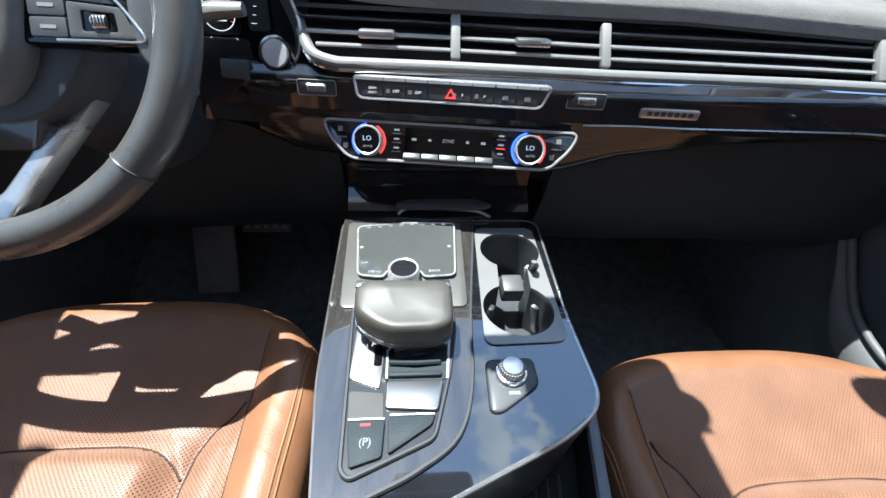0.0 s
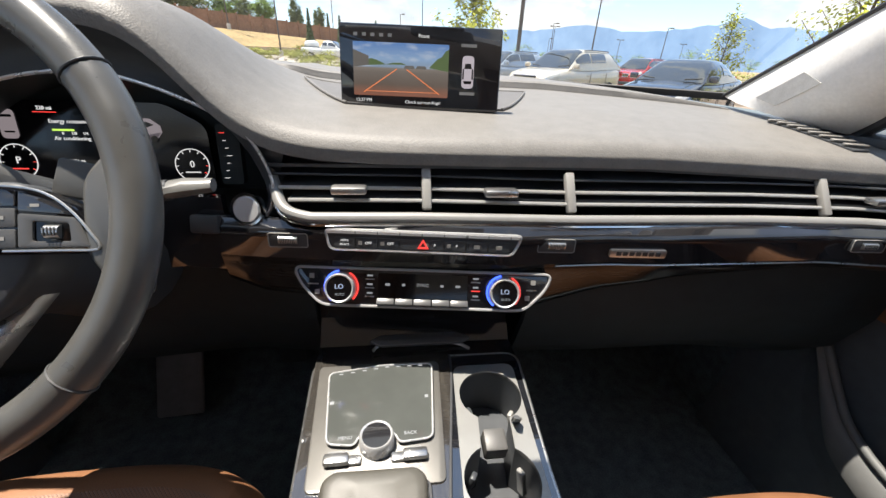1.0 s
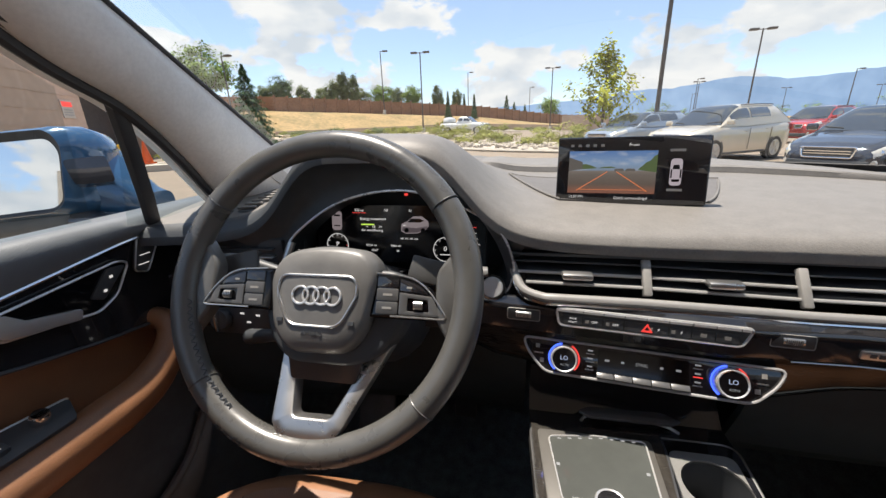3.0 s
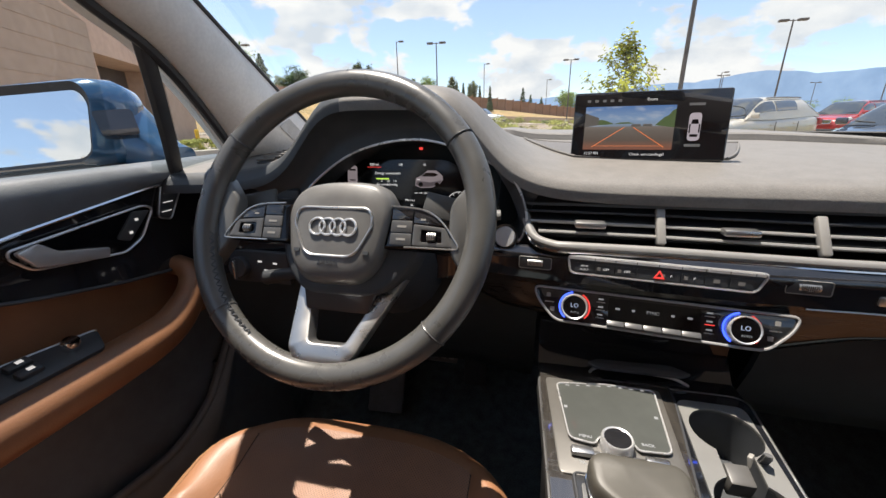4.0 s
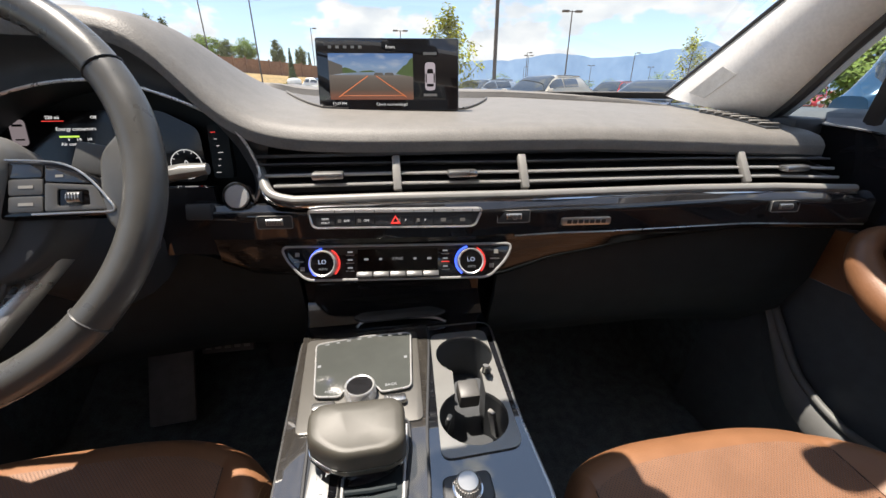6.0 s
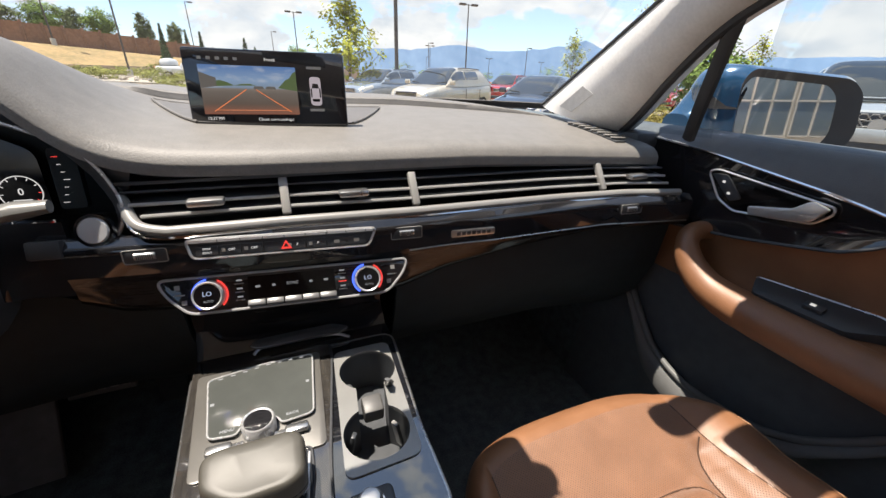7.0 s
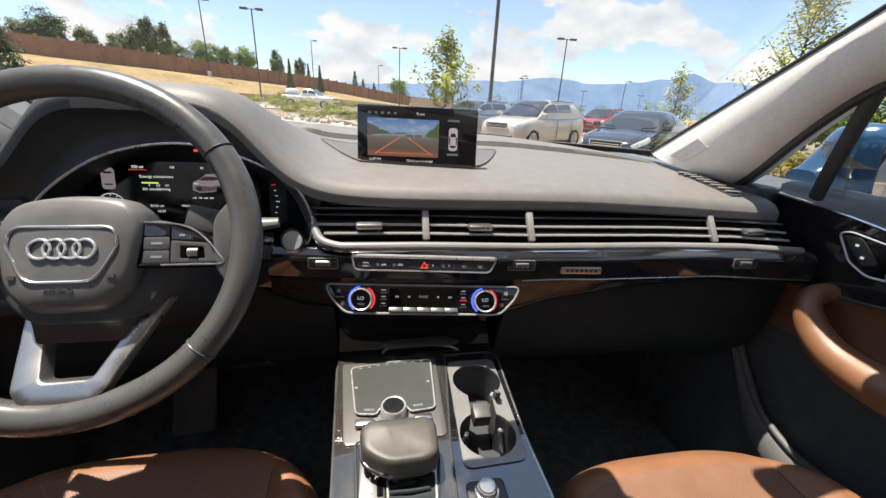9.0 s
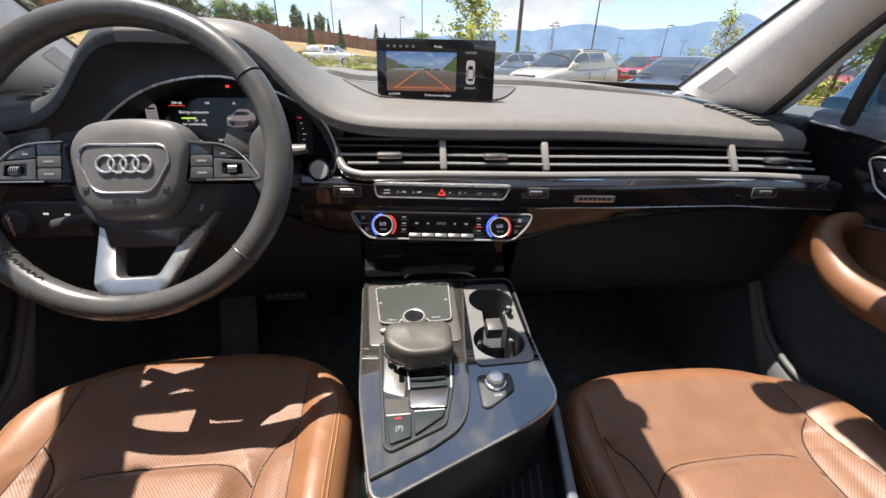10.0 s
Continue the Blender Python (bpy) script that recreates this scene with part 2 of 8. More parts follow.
def curve(pts, n=8, closed=False):
    """Catmull-Rom through the points."""
    p = [Vector(q) for q in pts]
    k = len(p)
    out = []
    for i in range(k if closed else k - 1):
        a, b, c, d = (p[(i - 1) % k], p[i], p[(i + 1) % k], p[(i + 2) % k]) if closed else (p[max(i - 1, 0)], p[i], p[i + 1], p[min(i + 2, k - 1)])
        for j in range(n):
            t = j / n
            out.append(0.5 * (2 * b + (c - a) * t + (2 * a - 5 * b + 4 * c - d) * t * t + (3 * b - 3 * c + d - a) * t ** 3))
    return out if closed else out + [p[-1]]


def tube(path, r, n=10, closed=False, flat=1.0, up=(0, 0, 1), bm=None):
    """A swept round or oval section; r may vary along the path; flat scales it along the given up."""
    bm = bm or bmesh.new()
    path = [Vector(q) for q in path]
    k = len(path)
    rings = []
    for i, q in enumerate(path):
        t = (path[(i + 1) % k] - path[i - 1]) if closed else (path[min(i + 1, k - 1)] - path[max(i - 1, 0)])
        t.normalize()
        s = t.cross(Vector(up))
        s = s.normalized() if s.length > 1e-4 else t.orthogonal().normalized()
        w = s.cross(t)
        ri = r[i] if isinstance(r, (list, tuple)) else r
        rings.append([bm.verts.new(q + ri * (math.cos(a) * s + flat * math.sin(a) * w)) for a in [2 * math.pi * j / n for j in range(n)]])
    for i in range(k if closed else k - 1):
        u, v = rings[i], rings[(i + 1) % k]
        for j in range(n):
            bm.faces.new((u[j], u[(j + 1) % n], v[(j + 1) % n], v[j]))
    if not closed:
        bm.faces.new(rings[0][::-1])
        bm.faces.new(rings[-1])
    return bm


def lathe(prof, m, n=36):
    """Turn (radius, height) pairs about the z axis of m."""
    bm = bmesh.new()
    rings = []
    for r, z in prof:
        rings.append([bm.verts.new((max(r, 1e-5) * math.cos(2 * math.pi * j / n), max(r, 1e-5) * math.sin(2 * math.pi * j / n), z)) for j in range(n)])
    for u, v in zip(rings, rings[1:]):
        for j in range(n):
            bm.faces.new((u[j], u[(j + 1) % n], v[(j + 1) % n], v[j]))
    bmesh.ops.remove_doubles(bm, verts=bm.verts, dist=2e-5)
    bm.transform(m)
    return bm


def sheet(us, vs, f, thick=0.0, keep=None, back=(0, 0, -1)):
    """A surface f(u, v) on a grid, given thickness along back; keep(u, v) picks the faces."""
    bm = bmesh.new()
    top = [[bm.verts.new(f(u, v)) for v in vs] for u in us]
    faces = []
    for i in range(len(us) - 1):
        for j in range(len(vs) - 1):
            if keep is None or keep((us[i] + us[i + 1]) / 2, (vs[j] + vs[j + 1]) / 2):
                faces.append(bm.faces.new((top[i][j], top[i + 1][j], top[i + 1][j + 1], top[i][j + 1])))
    loose = [v for v in bm.verts if not v.link_faces]
    bmesh.ops.delete(bm, geom=loose, context="VERTS")
    if thick:
        ext = bmesh.ops.extrude_face_region(bm, geom=faces, use_keep_orig=True)
        bmesh.ops.translate(bm, verts=[v for v in ext["geom"] if isinstance(v, bmesh.types.BMVert)], vec=Vector(back) * thick)
    return bm


def lerp_table(rows, x):
    return float(np.interp(x, [r[0] for r in rows], [r[1] for r in rows]))


def steps(a, b, n):
    return [a + (b - a) * i / n for i in range(n + 1)]


def smooth01(t):
    t = min(1.0, max(0.0, t))
    return t * t * (3 - 2 * t)


def lettering(name, text, size, m, material, parent, depth=0.0003, label=""):
    """Words in the built-in font as a thin mesh, centred on m."""
    cu = bpy.data.curves.new("tmp_text", "FONT")
    cu.body, cu.size, cu.align_x, cu.align_y, cu.extrude, cu.resolution_u = text, size, "CENTER", "CENTER", depth, 2
    tmp = new("tmp_text", cu)
    me = bpy.data.meshes.new_from_object(tmp.evaluated_get(bpy.context.evaluated_depsgraph_get()))
    bpy.data.objects.remove(tmp)
    bpy.data.curves.remove(cu)
    me.transform(m)
    me.materials.clear()
    me.materials.append(material)
    return part(name, me, material, parent, label)


def bar(m, w, h, d=0.0006):
    bm = box((0, 0, d / 2), (w, h, d))
    bm.transform(m)
    return bm


def plane_at(o, x_axis, y_axis):
    x = Vector(x_axis).normalized()
    z = x.cross(Vector(y_axis)).normalized()
    y = z.cross(x)
    m = Matrix((x, y, z)).transposed().to_4x4()
    m.translation = o
    return m


# ---- car shell ----
def lead_y(x):
    return lerp_table([(-0.80, 0.60), (-0.62, 0.635), (-0.2, 0.657), (0.2, 0.657), (0.5, 0.650), (0.72, 0.634)], x)


def hump(x, y):
    return 0.132 / (1 + (abs(x + 0.39) / 0.152) ** 5.5) * (1 - 0.8 * smooth01((y - 0.68) / 0.5))


def lead_z(x):
    return lerp_table([(-0.80, 1.188), (-0.2, 1.179), (0.3, 1.177), (0.72, 1.160)], x)


def screen_y(x):
    """Foot of the windscreen."""
    return 1.30 - 0.33 * (abs(x) / 0.67) ** 2.2


def dash_z(x, y):
    d = max(0.0, y - lead_y(x))
    return lead_z(x) + lerp_table([(0, 0), (0.006, 0.009), (0.015, 0.016), (0.035, 0.0215), (0.08, 0.028), (0.15, 0.036), (0.35, 0.049), (0.6, 0.055)], d) + hump(x, y)


F_FOOT, F_HEAD = Vector((0.676, 1.0, 1.232)), Vector((0.545, 0.27, 1.598))
R_LINE = [(0.692, 0.748, 1.198), (0.672, 0.698, 1.233), (0.644, 0.612, 1.313), (0.623, 0.532, 1.375), (0.604, 0.426, 1.429), (0.562, 0.25, 1.55)]


def mirrored(bm, side):
    """The driver's side lies a little further out than the passenger's."""
    if side < 0:
        bm.transform(Matrix.Translation((-0.042, 0.02, 0.008)) @ Matrix.Diagonal((-1, 1, 1, 1)))
    return bm


# Unseen rear walls, made pale to bounce light onto the dashboard.
BOUNCE_TRIM = mat("bounce_trim", (0.46, 0.44, 0.41), 0.8, var=0.1)
floor = solo("floor", sheet(steps(-0.86, 0.80, 8), steps(-1.6, 1.35, 14), lambda x, y: (x, y, 0.46 + 0.16 * smooth01((y - 0.95) / 0.3)), 0.05), CARPET,
             "black carpeted floor of the car", "floor", "structure")
bm = box((0, 1.34, 0.81), (1.6, 0.06, 0.72))
solo("wall_front", bm, CARPET, "black firewall behind the dashboard", "wall", "structure")
bm = sheet(steps(-0.63, 0.60, 16), steps(-1.55, 0.30, 18), lambda x, y: (x, y, 1.60 + 0.05 * (1 - (x / 0.6) ** 2) - 0.02 * smooth01((y + 0.2) / 0.5)), 0.04, back=(0, 0, 1))
solo("ceiling", bm, HEADLINER, "pale grey cloth headliner of the car roof", "ceiling", "structure")
bm = box((0, -1.58, 0.80), (1.6, 0.06, 0.70), bev=0.02)
solo("wall_rear", bm, BOUNCE_TRIM, "unseen wall closing the cabin, pale to bounce light forward", "wall", "structure")
for side, word in ((1, "passenger"), (-1, "driver")):
    name = "wall_" + ("east" if side > 0 else "west")
    bm = mirrored(box((0.80, -0.98, 0.82), (0.06, 1.2, 0.78), bev=0.02), side)
    solo(name, bm, BOUNCE_TRIM, "unseen rear side wall, pale to bounce light, behind the " + word + " door", "wall", "structure")
    solo("kick_panel", mirrored(box((0.80, 1.06, 0.82), (0.06, 0.58, 0.76)), side), CARPET, "black kick panel at the side of the footwell", "wall", "structure")
    bm = bmesh.new()
    mirrored(tube(curve([(0.79, -0.40, 1.2), (0.70, -0.42, 1.4), (0.60, -0.44, 1.58)], 6), 0.05, 10, flat=0.5, up=(0, 1, 0), bm=bm), side)
    solo("pillar", bm, PILLAR, "pale grey pillar behind the " + word + " door", "pillar", "structure")
    # A-pillar: pale cloth-covered section between windscreen and quarter window
    bm = bmesh.new()
    rear = curve(R_LINE, 6)
    rings = []
    for i, q in enumerate(rear):
        t = i / (len(rear) - 1)
        f = F_FOOT.lerp(F_HEAD, t)
        mid = (f + q) / 2 + Vector((-0.034 + 0.018 * smooth01(t * 1.6), -0.008, 0.0))
        f2, q2, o = f + Vector((-0.006, 0, 0)), q + Vector((-0.006, 0.004, 0)), (f + q) / 2 + Vector((0.07, 0.02, 0.03))
        rings.append([bm.verts.new(v) for v in (f, f2.lerp(mid, 0.5) + Vector((-0.006, 0, 0)), mid, q2.lerp(mid, 0.5) + Vector((-0.006, 0, 0)), q, q + Vector((0.05, 0.0, 0.0)), o)])
    for u, v in zip(rings, rings[1:]):
        for j in range(7):
            bm.faces.new((u[j], u[(j + 1) % 7], v[(j + 1) % 7], v[j]))
    bm.faces.new(rings[0])
    bm.faces.new(rings[-1])
    pil = solo("pillar", mirrored(bm, side), PILLAR, "pale grey cloth-covered windscreen pillar beside the dashboard", "pillar", "structure", sharp=60)
    def cover_pt(t, v):
        k = t * (len(rear) - 1)
        q = rear[int(k)].lerp(rear[min(len(rear) - 1, int(k) + 1)], k - int(k))
        f = F_FOOT.lerp(F_HEAD, t)
        mid = (f + q) / 2 + Vector((-0.034 + 0.018 * smooth01(t * 1.6), -0.008, 0.0))
        a = (f + Vector((-0.006, 0, 0))).lerp(mid, 0.5) + Vector((-0.006, 0, 0))
        return a.lerp(mid, v) + Vector((-0.0022, -0.0006, 0.0006))
    part("speaker_cover", mirrored(sheet(steps(0.055, 0.20, 8), steps(0.15, 0.95, 4), cover_pt, 0.001, back=(1, 0, 0)), side), mat("speaker_cloth_grey", (0.50, 0.495, 0.485), 0.9, var=0.1, scale=600, bump=0.5, bscale=1200), pil, "grey speaker cover in the pillar foot", sharp=60)
    bm = tube([tuple(F_FOOT.lerp(F_HEAD, t) + Vector((-0.001, 0.002, 0.001))) for t in steps(0, 1, 8)], 0.0035, 8)
    part("windscreen_seal", mirrored(bm, side), RUBBER, pil, "black windscreen seal")
    bm = tube([Vector(q) + Vector((0.012, -0.006, 0.0)) for q in rear], 0.008, 8)
    part("window_seal", mirrored(bm, side), RUBBER, pil, "black window seal")
    bm = tube([(0.742, 0.615, 1.20), (0.712, 0.590, 1.25), (0.672, 0.553, 1.32), (0.632, 0.515, 1.392)], 0.0095, 8, flat=1.3, up=(0, 1, 0))
    part("quarter_post", mirrored(bm, side), RUBBER, pil, "black post dividing quarter window and side window")
    bm = tube([(0.632, 0.515, 1.392), (0.60, 0.40, 1.455), (0.575, 0.25, 1.54), (0.575, -0.1, 1.57), (0.58, -0.45, 1.58), (0.58, -1.5, 1.56)], 0.009, 8)
    part("window_rail", mirrored(bm, side), RUBBER, pil, "black upper window frame")
    # Unseen frame added to shade the passenger's door top; slimmer on the driver's side.
    reach, thick = ((0.09, 0.03, 0.078), 0.032) if side > 0 else ((0.045, 0.012, 0.050), 0.020)
    ox = 0.70 if side > 0 else 0.64
    bm = tube([Vector(q) + Vector(reach) for q in rear[8:]] + [Vector((ox, 0.05, 1.65)), Vector((ox + 0.01, -0.4, 1.66)), Vector((ox, -1.5, 1.64))], thick, 8)
    part("shade_frame", mirrored(bm, side), RUBBER, pil, "unseen black frame added to shade the door top")
    # Out of view; widens the pillar's shade over the passenger armrest.
    bm = tube(curve([(0.565, 0.42, 1.51), (0.552, 0.27, 1.585), (0.552, 0.0, 1.60), (0.56, -1.5, 1.58)], 6), 0.036, 10)
    part("roof_rail", mirrored(bm, side), HEADLINER, pil, "unseen pale roof rail added to shade the armrest")

# panes
us, vs = steps(-1, 1, 20), steps(0, 1, 10)


def screen_pt(u, v):
    foot = Vector(((0.70 if u > 0 else 0.74) * u, screen_y(0.67 * u) + 0.03, 1.228))
    head = Vector(((0.58 if u > 0 else 0.62) * u, 0.36 - 0.08 * u * u, 1.645 - 0.04 * u * u))
    return foot.lerp(head, v) + Vector((0, 0.05, 0.05)) * math.sin(math.pi * v) * 0.6


def inward(bm):
    """Turn the faces of an open sheet towards the cabin."""
    bm.normal_update()
    for f in bm.faces:
        if f.normal.dot(Vector((0, 0.25, 1.2)) - f.calc_center_median()) < 0:
            f.normal_flip()
    return bm


def pane_part(name, bm, parent, glass=GLASS):
    inward(bm)
    me = bpy.data.meshes.new(name)
    bm.to_mesh(me)
    bm.free()
    me.materials.append(glass)
    me.shade_smooth()
    ob = part(name, me, glass, parent)
    ob.visible_shadow = False
    return ob


win = thing("window_1", (0, 1.3, 1.24), "curved clear windscreen above the dashboard", "window", kind="structure")
pane_part("pane", sheet(us, vs, screen_pt), win)
part("black_band", sheet(us, [0.0, 0.012, 0.03], lambda u, v: screen_pt(u, v) + Vector((0, -0.004, -0.004)), 0.002, back=(0, 1, 1)), RUBBER, win, "black printed band along the foot")
for i, side in enumerate((1, -1)):
    win = thing("window_%d" % (i + 2), (side * 0.8, 0.1, 1.21), "clear side window in the car door", "window", kind="structure")
    bm = sheet(steps(0, 1, 4), steps(0, 1, 4), lambda u, v: Vector((0.775, 0.545 - 0.95 * u, 1.205)).lerp(Vector((0.60, 0.44 - 0.86 * u, 1.56)), v * (0.55 + 0.45 * smooth01(u * 3))))
    pane_part("pane", mirrored(bm, side), win, SIDE_GLASS)
    bm = bmesh.new()
    bm.faces.new([bm.verts.new(q) for q in ((0.72, 0.76, 1.20), (0.74, 0.57, 1.205), (0.655, 0.53, 1.375))])
    pane_part("quarter_pane", mirrored(bm, side), win, SIDE_GLASS)

win = thing("window_4", (0, -1.58, 1.16), "clear rear window of the cabin", "window", kind="structure")
pane_part("pane", sheet(steps(-1, 1, 4), [0, 1], lambda u, v: Vector((0.74 * u, -1.58, 1.155)).lerp(Vector((0.56 * u, -1.53, 1.60)), v)), win)

# ---- dashboard ----
dash = thing("dashboard", (0, 0.9, 0.9), "soft grey dashboard with gloss black fascia and full-width vent", "dashboard")


def dash_pt(x, v):
    y0 = lead_y(x)
    y = y0 + (screen_y(x * 0.98) + 0.04 - y0) * (v ** 1.6)
    return (x, y, dash_z(x, y))


xs = steps(-0.785, 0.70, 114)


def is_roll(x, v):
    """The leading roll of the hood over the instruments is black."""
    return v < 0.18 and x < -0.455


part("top_pad", sheet(xs, steps(0, 1, 44), dash_pt, 0.014, lambda x, v: not is_roll(x, v)), SOFT_DASH, dash, "soft grain grey top pad", sharp=60)
part("hood_roll", sheet(xs, steps(0, 1, 44), dash_pt, 0.014, is_roll), DARK_SOFT, dash, "black roll of the instrument hood", sharp=60)
# Filler strips and an unseen plate, added to stop sun leaking into the footwell.
for x in (0.745, -0.80):
    part("leak_filler", box((x, 1.0, 1.185), (0.10, 0.62, 0.03), bev=0.006), DARK_SOFT, dash, "dark filler added to stop sun leaks")
part("light_seal", box((-0.02, 1.10, 1.10), (1.52, 0.46, 0.012)), BLACK_PLASTIC, dash, "unseen plate added to stop sun leaks")
# raised ledge along the windscreen
bm = sheet(steps(-0.30, 0.66, 64), [0, 0.015, 0.03, 0.06, 0.2, 0.5, 1], lambda x, v: (x, screen_y(x) - (0.20 - 0.175 * (abs(x) / 0.66) ** 2) * (1 - v), dash_z(x, screen_y(x) - (0.20 - 0.175 * (abs(x) / 0.66) ** 2) * (1 - v)) + 0.015 * smooth01(v * 24) * (1 - (abs(x) / 0.67) ** 6) * smooth01((x + 0.285) / 0.07) - 0.004 * (x < -0.28)), 0.006)
part("rear_ledge", bm, SOFT_DASH, dash, "raised grey ledge under the windscreen")
# raised sheet round the display; its darker colour stands for the recess's shade
bm = sheet(steps(-1, 1, 16), steps(0, 1, 8), lambda u, v: (0.017 + u * (0.115 + 0.093 * v ** 0.8), 0.80 + 0.19 * v, dash_z(0.017 + u * (0.115 + 0.093 * v ** 0.8), 0.80 + 0.19 * v) + 0.003), 0.002)
part("display_surround", bm, mat("surround_grey", (0.105, 0.10, 0.096), 0.6, bump=0.4, bscale=500), dash, "panel round the display, darker to read as sunken")
bm = tube([(0.017 + u * (0.117 + 0.094 * v ** 0.8), 0.80 + 0.19 * v, dash_z(0.017 + u * (0.117 + 0.094 * v ** 0.8), 0.80 + 0.19 * v) + 0.003)
           for u, v in [(-1, t) for t in steps(0, 1, 8)] + [(s, 1) for s in steps(-0.9, 0.9, 12)] + [(1, t) for t in steps(1, 0, 8)]], 0.002, 6)
part("surround_edge", bm, SOFT_DASH, dash)
# demister slots at the end of the top pad
for side in (1, -1):
    bm = sheet(steps(0, 1, 6), steps(-1, 1, 2), lambda t, u: (side * (0.640 - 0.006 * t) + 0.013 * u, 0.83 - 0.155 * t, dash_z(side * 0.637, 0.83 - 0.155 * t) + 0.003), 0.002)
    grille = part("demister_grille", bm, BLACK_PLASTIC, dash, "slotted demister outlet")
    for i in range(8):
        y = 0.82 - 0.019 * i
        bm = box((0, 0, 0), (0.030, 0.009, 0.004), bev=0.001, seg=1)
        bm.transform(Matrix.Translation((side * 0.637, y, dash_z(side * 0.637, y) + 0.006)) @ pose(0, 0, 0, 0, 0, -25 * side))
        part("slat", bm, SOFT_DASH, grille)


def vent_y(x):
    return lerp_table([(-0.76, 0.60), (-0.55, 0.63), (-0.19, 0.634), (0.0, 0.634), (0.19, 0.624), (0.45, 0.624), (0.60, 0.615), (0.71, 0.590)], x)


def fascia_y(x):
    return lerp_table([(-0.80, 0.58), (-0.6, 0.62), (-0.3, 0.652), (-0.2, 0.634), (-0.11, 0.622), (0.0, 0.611), (0.11, 0.600), (0.24, 0.603), (0.31, 0.598), (0.55, 0.598), (0.74, 0.565)], x)


def fascia_low(x):
    return lerp_table([(-0.80, 1.03), (-0.30, 1.035), (-0.2, 0.998), (0.0, 0.985), (0.16, 0.985), (0.24, 1.008), (0.35, 1.028), (0.72, 1.052)], x)


# the air vent: dark recess, blades, dividers, silver frame
VX = steps(-0.185, 0.705, 60)
bm = sheet(VX, steps(0, 1, 3), lambda x, v: (x, vent_y(x) + 0.055 + 0.02 * v, 1.105 + 0.075 * v), 0.01, back=(0, 1, 0))
vent = part("air_vent", bm, BLACK_PLASTIC, dash, "full-width air vent with thin silver-edged blades")
for k, (z, off) in enumerate(((1.150, 0.030), (1.1365, 0.020), (1.1245, 0.009))):
    x0 = -0.180 + 0.012 * k
    bm = sheet(steps(x0, 0.70, 60), steps(0, 1, 2), lambda x, v: (x, vent_y(x) + off + 0.003 + 0.034 * v, z - 0.007 * (x / 0.7) + 0.004 * v), 0.0025)
    blade = part("blade", bm, BLACK_PLASTIC, vent)
    part("edge", tube([(x, vent_y(x) + off, z - 0.007 * (x / 0.7)) for x in steps(x0, 0.70, 50)], 0.0016 if k == 0 else 0.0024, 6), BLACK_PLASTIC if k == 0 else mat("blade_edge_grey", (0.42, 0.415, 0.40), 0.38, 0.3, var=0.06), blade, "silver leading edge")
for x in (0.008, 0.191, 0.556):
    dz = -0.007 * x / 0.7
    bm = box((0, 0, 0), (0.0115, 0.010, 0.052), bev=0.002)
    bm.transform(Matrix.Translation((x, vent_y(x) + 0.017, 1.137 + dz)) @ pose(0, 0, 0, -34, 0, 0))
    part("divider", bm, GREY_TRIM, vent, "grey upright divider")
for x in (-0.085, 0.100, 0.632):
    bm = box((x, vent_y(x) + 0.010, 1.1375 - 0.01 * x), (0.042, 0.018, 0.009), bev=0.003)
    part("tab", bm, SATIN, vent, "silver adjuster tab")
frame_path = curve([(-0.189, 0.692, 1.170), (-0.176, 0.664, 1.142), (-0.160, 0.637, 1.1175), (-0.125, vent_y(-0.125) - 0.008, 1.1095)], 6)[:-1]
frame_path += [Vector((x, vent_y(x) - 0.008, 1.1095 - 0.005 * (x / 0.7))) for x in steps(-0.125, 0.712, 50)]
part("vent_frame", tube(frame_path, 0.0070, 10, flat=0.85), mat("frame_grey", (0.23, 0.226, 0.218), 0.42, 0.1, var=0.08), vent, "matte silver lower frame")
part("vent_line", tube([q + Vector((-0.002, -0.005, -0.007)) for q in frame_path], 0.0027, 8), CHROME, vent, "bright line under the vent")
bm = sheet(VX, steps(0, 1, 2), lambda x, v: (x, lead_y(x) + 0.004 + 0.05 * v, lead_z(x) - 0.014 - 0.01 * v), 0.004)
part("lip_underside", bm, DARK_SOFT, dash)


def fascia_pt(x, v):
    k = min(4, int(v))
    low = fascia_low(x)
    prof = [(0.010, 1.103), (-0.002, 1.092), (-0.002, 1.056), (0.001, 1.044), (0.008, low), (0.045, low - 0.012)]
    (ya, za), (yb, zb) = prof[k], prof[k + 1]
    t = v - k
    return (x, fascia_y(x) + ya + (yb - ya) * t, za + (zb - za) * t - 0.004 * x)


LOW_GLOSS = mat("dark_oak_lacquer", (0.016, 0.015, 0.014), 0.10, var=0.4, scale=60, stretch=(0.5, 6, 8), spec=0.42)
FX = steps(-0.245, 0.735, 70)
part("fascia", sheet(FX, steps(0, 2, 8), fascia_pt, 0.01, back=(0, 1, 0)), GLOSS_BLACK, dash, "gloss black upper fascia", sharp=60)
part("lower_fascia", sheet(FX, steps(2.02, 5, 14), fascia_pt, 0.01, back=(0, 1, 0)), LOW_GLOSS, dash, "gloss dark lower fascia", sharp=60)
part("fascia_line", tube([(x, fascia_y(x) - 0.003, 1.0535 - 0.004 * x) for x in steps(0.17, 0.73, 30)], 0.0012, 6), SATIN, dash, "thin bright line along the fascia")
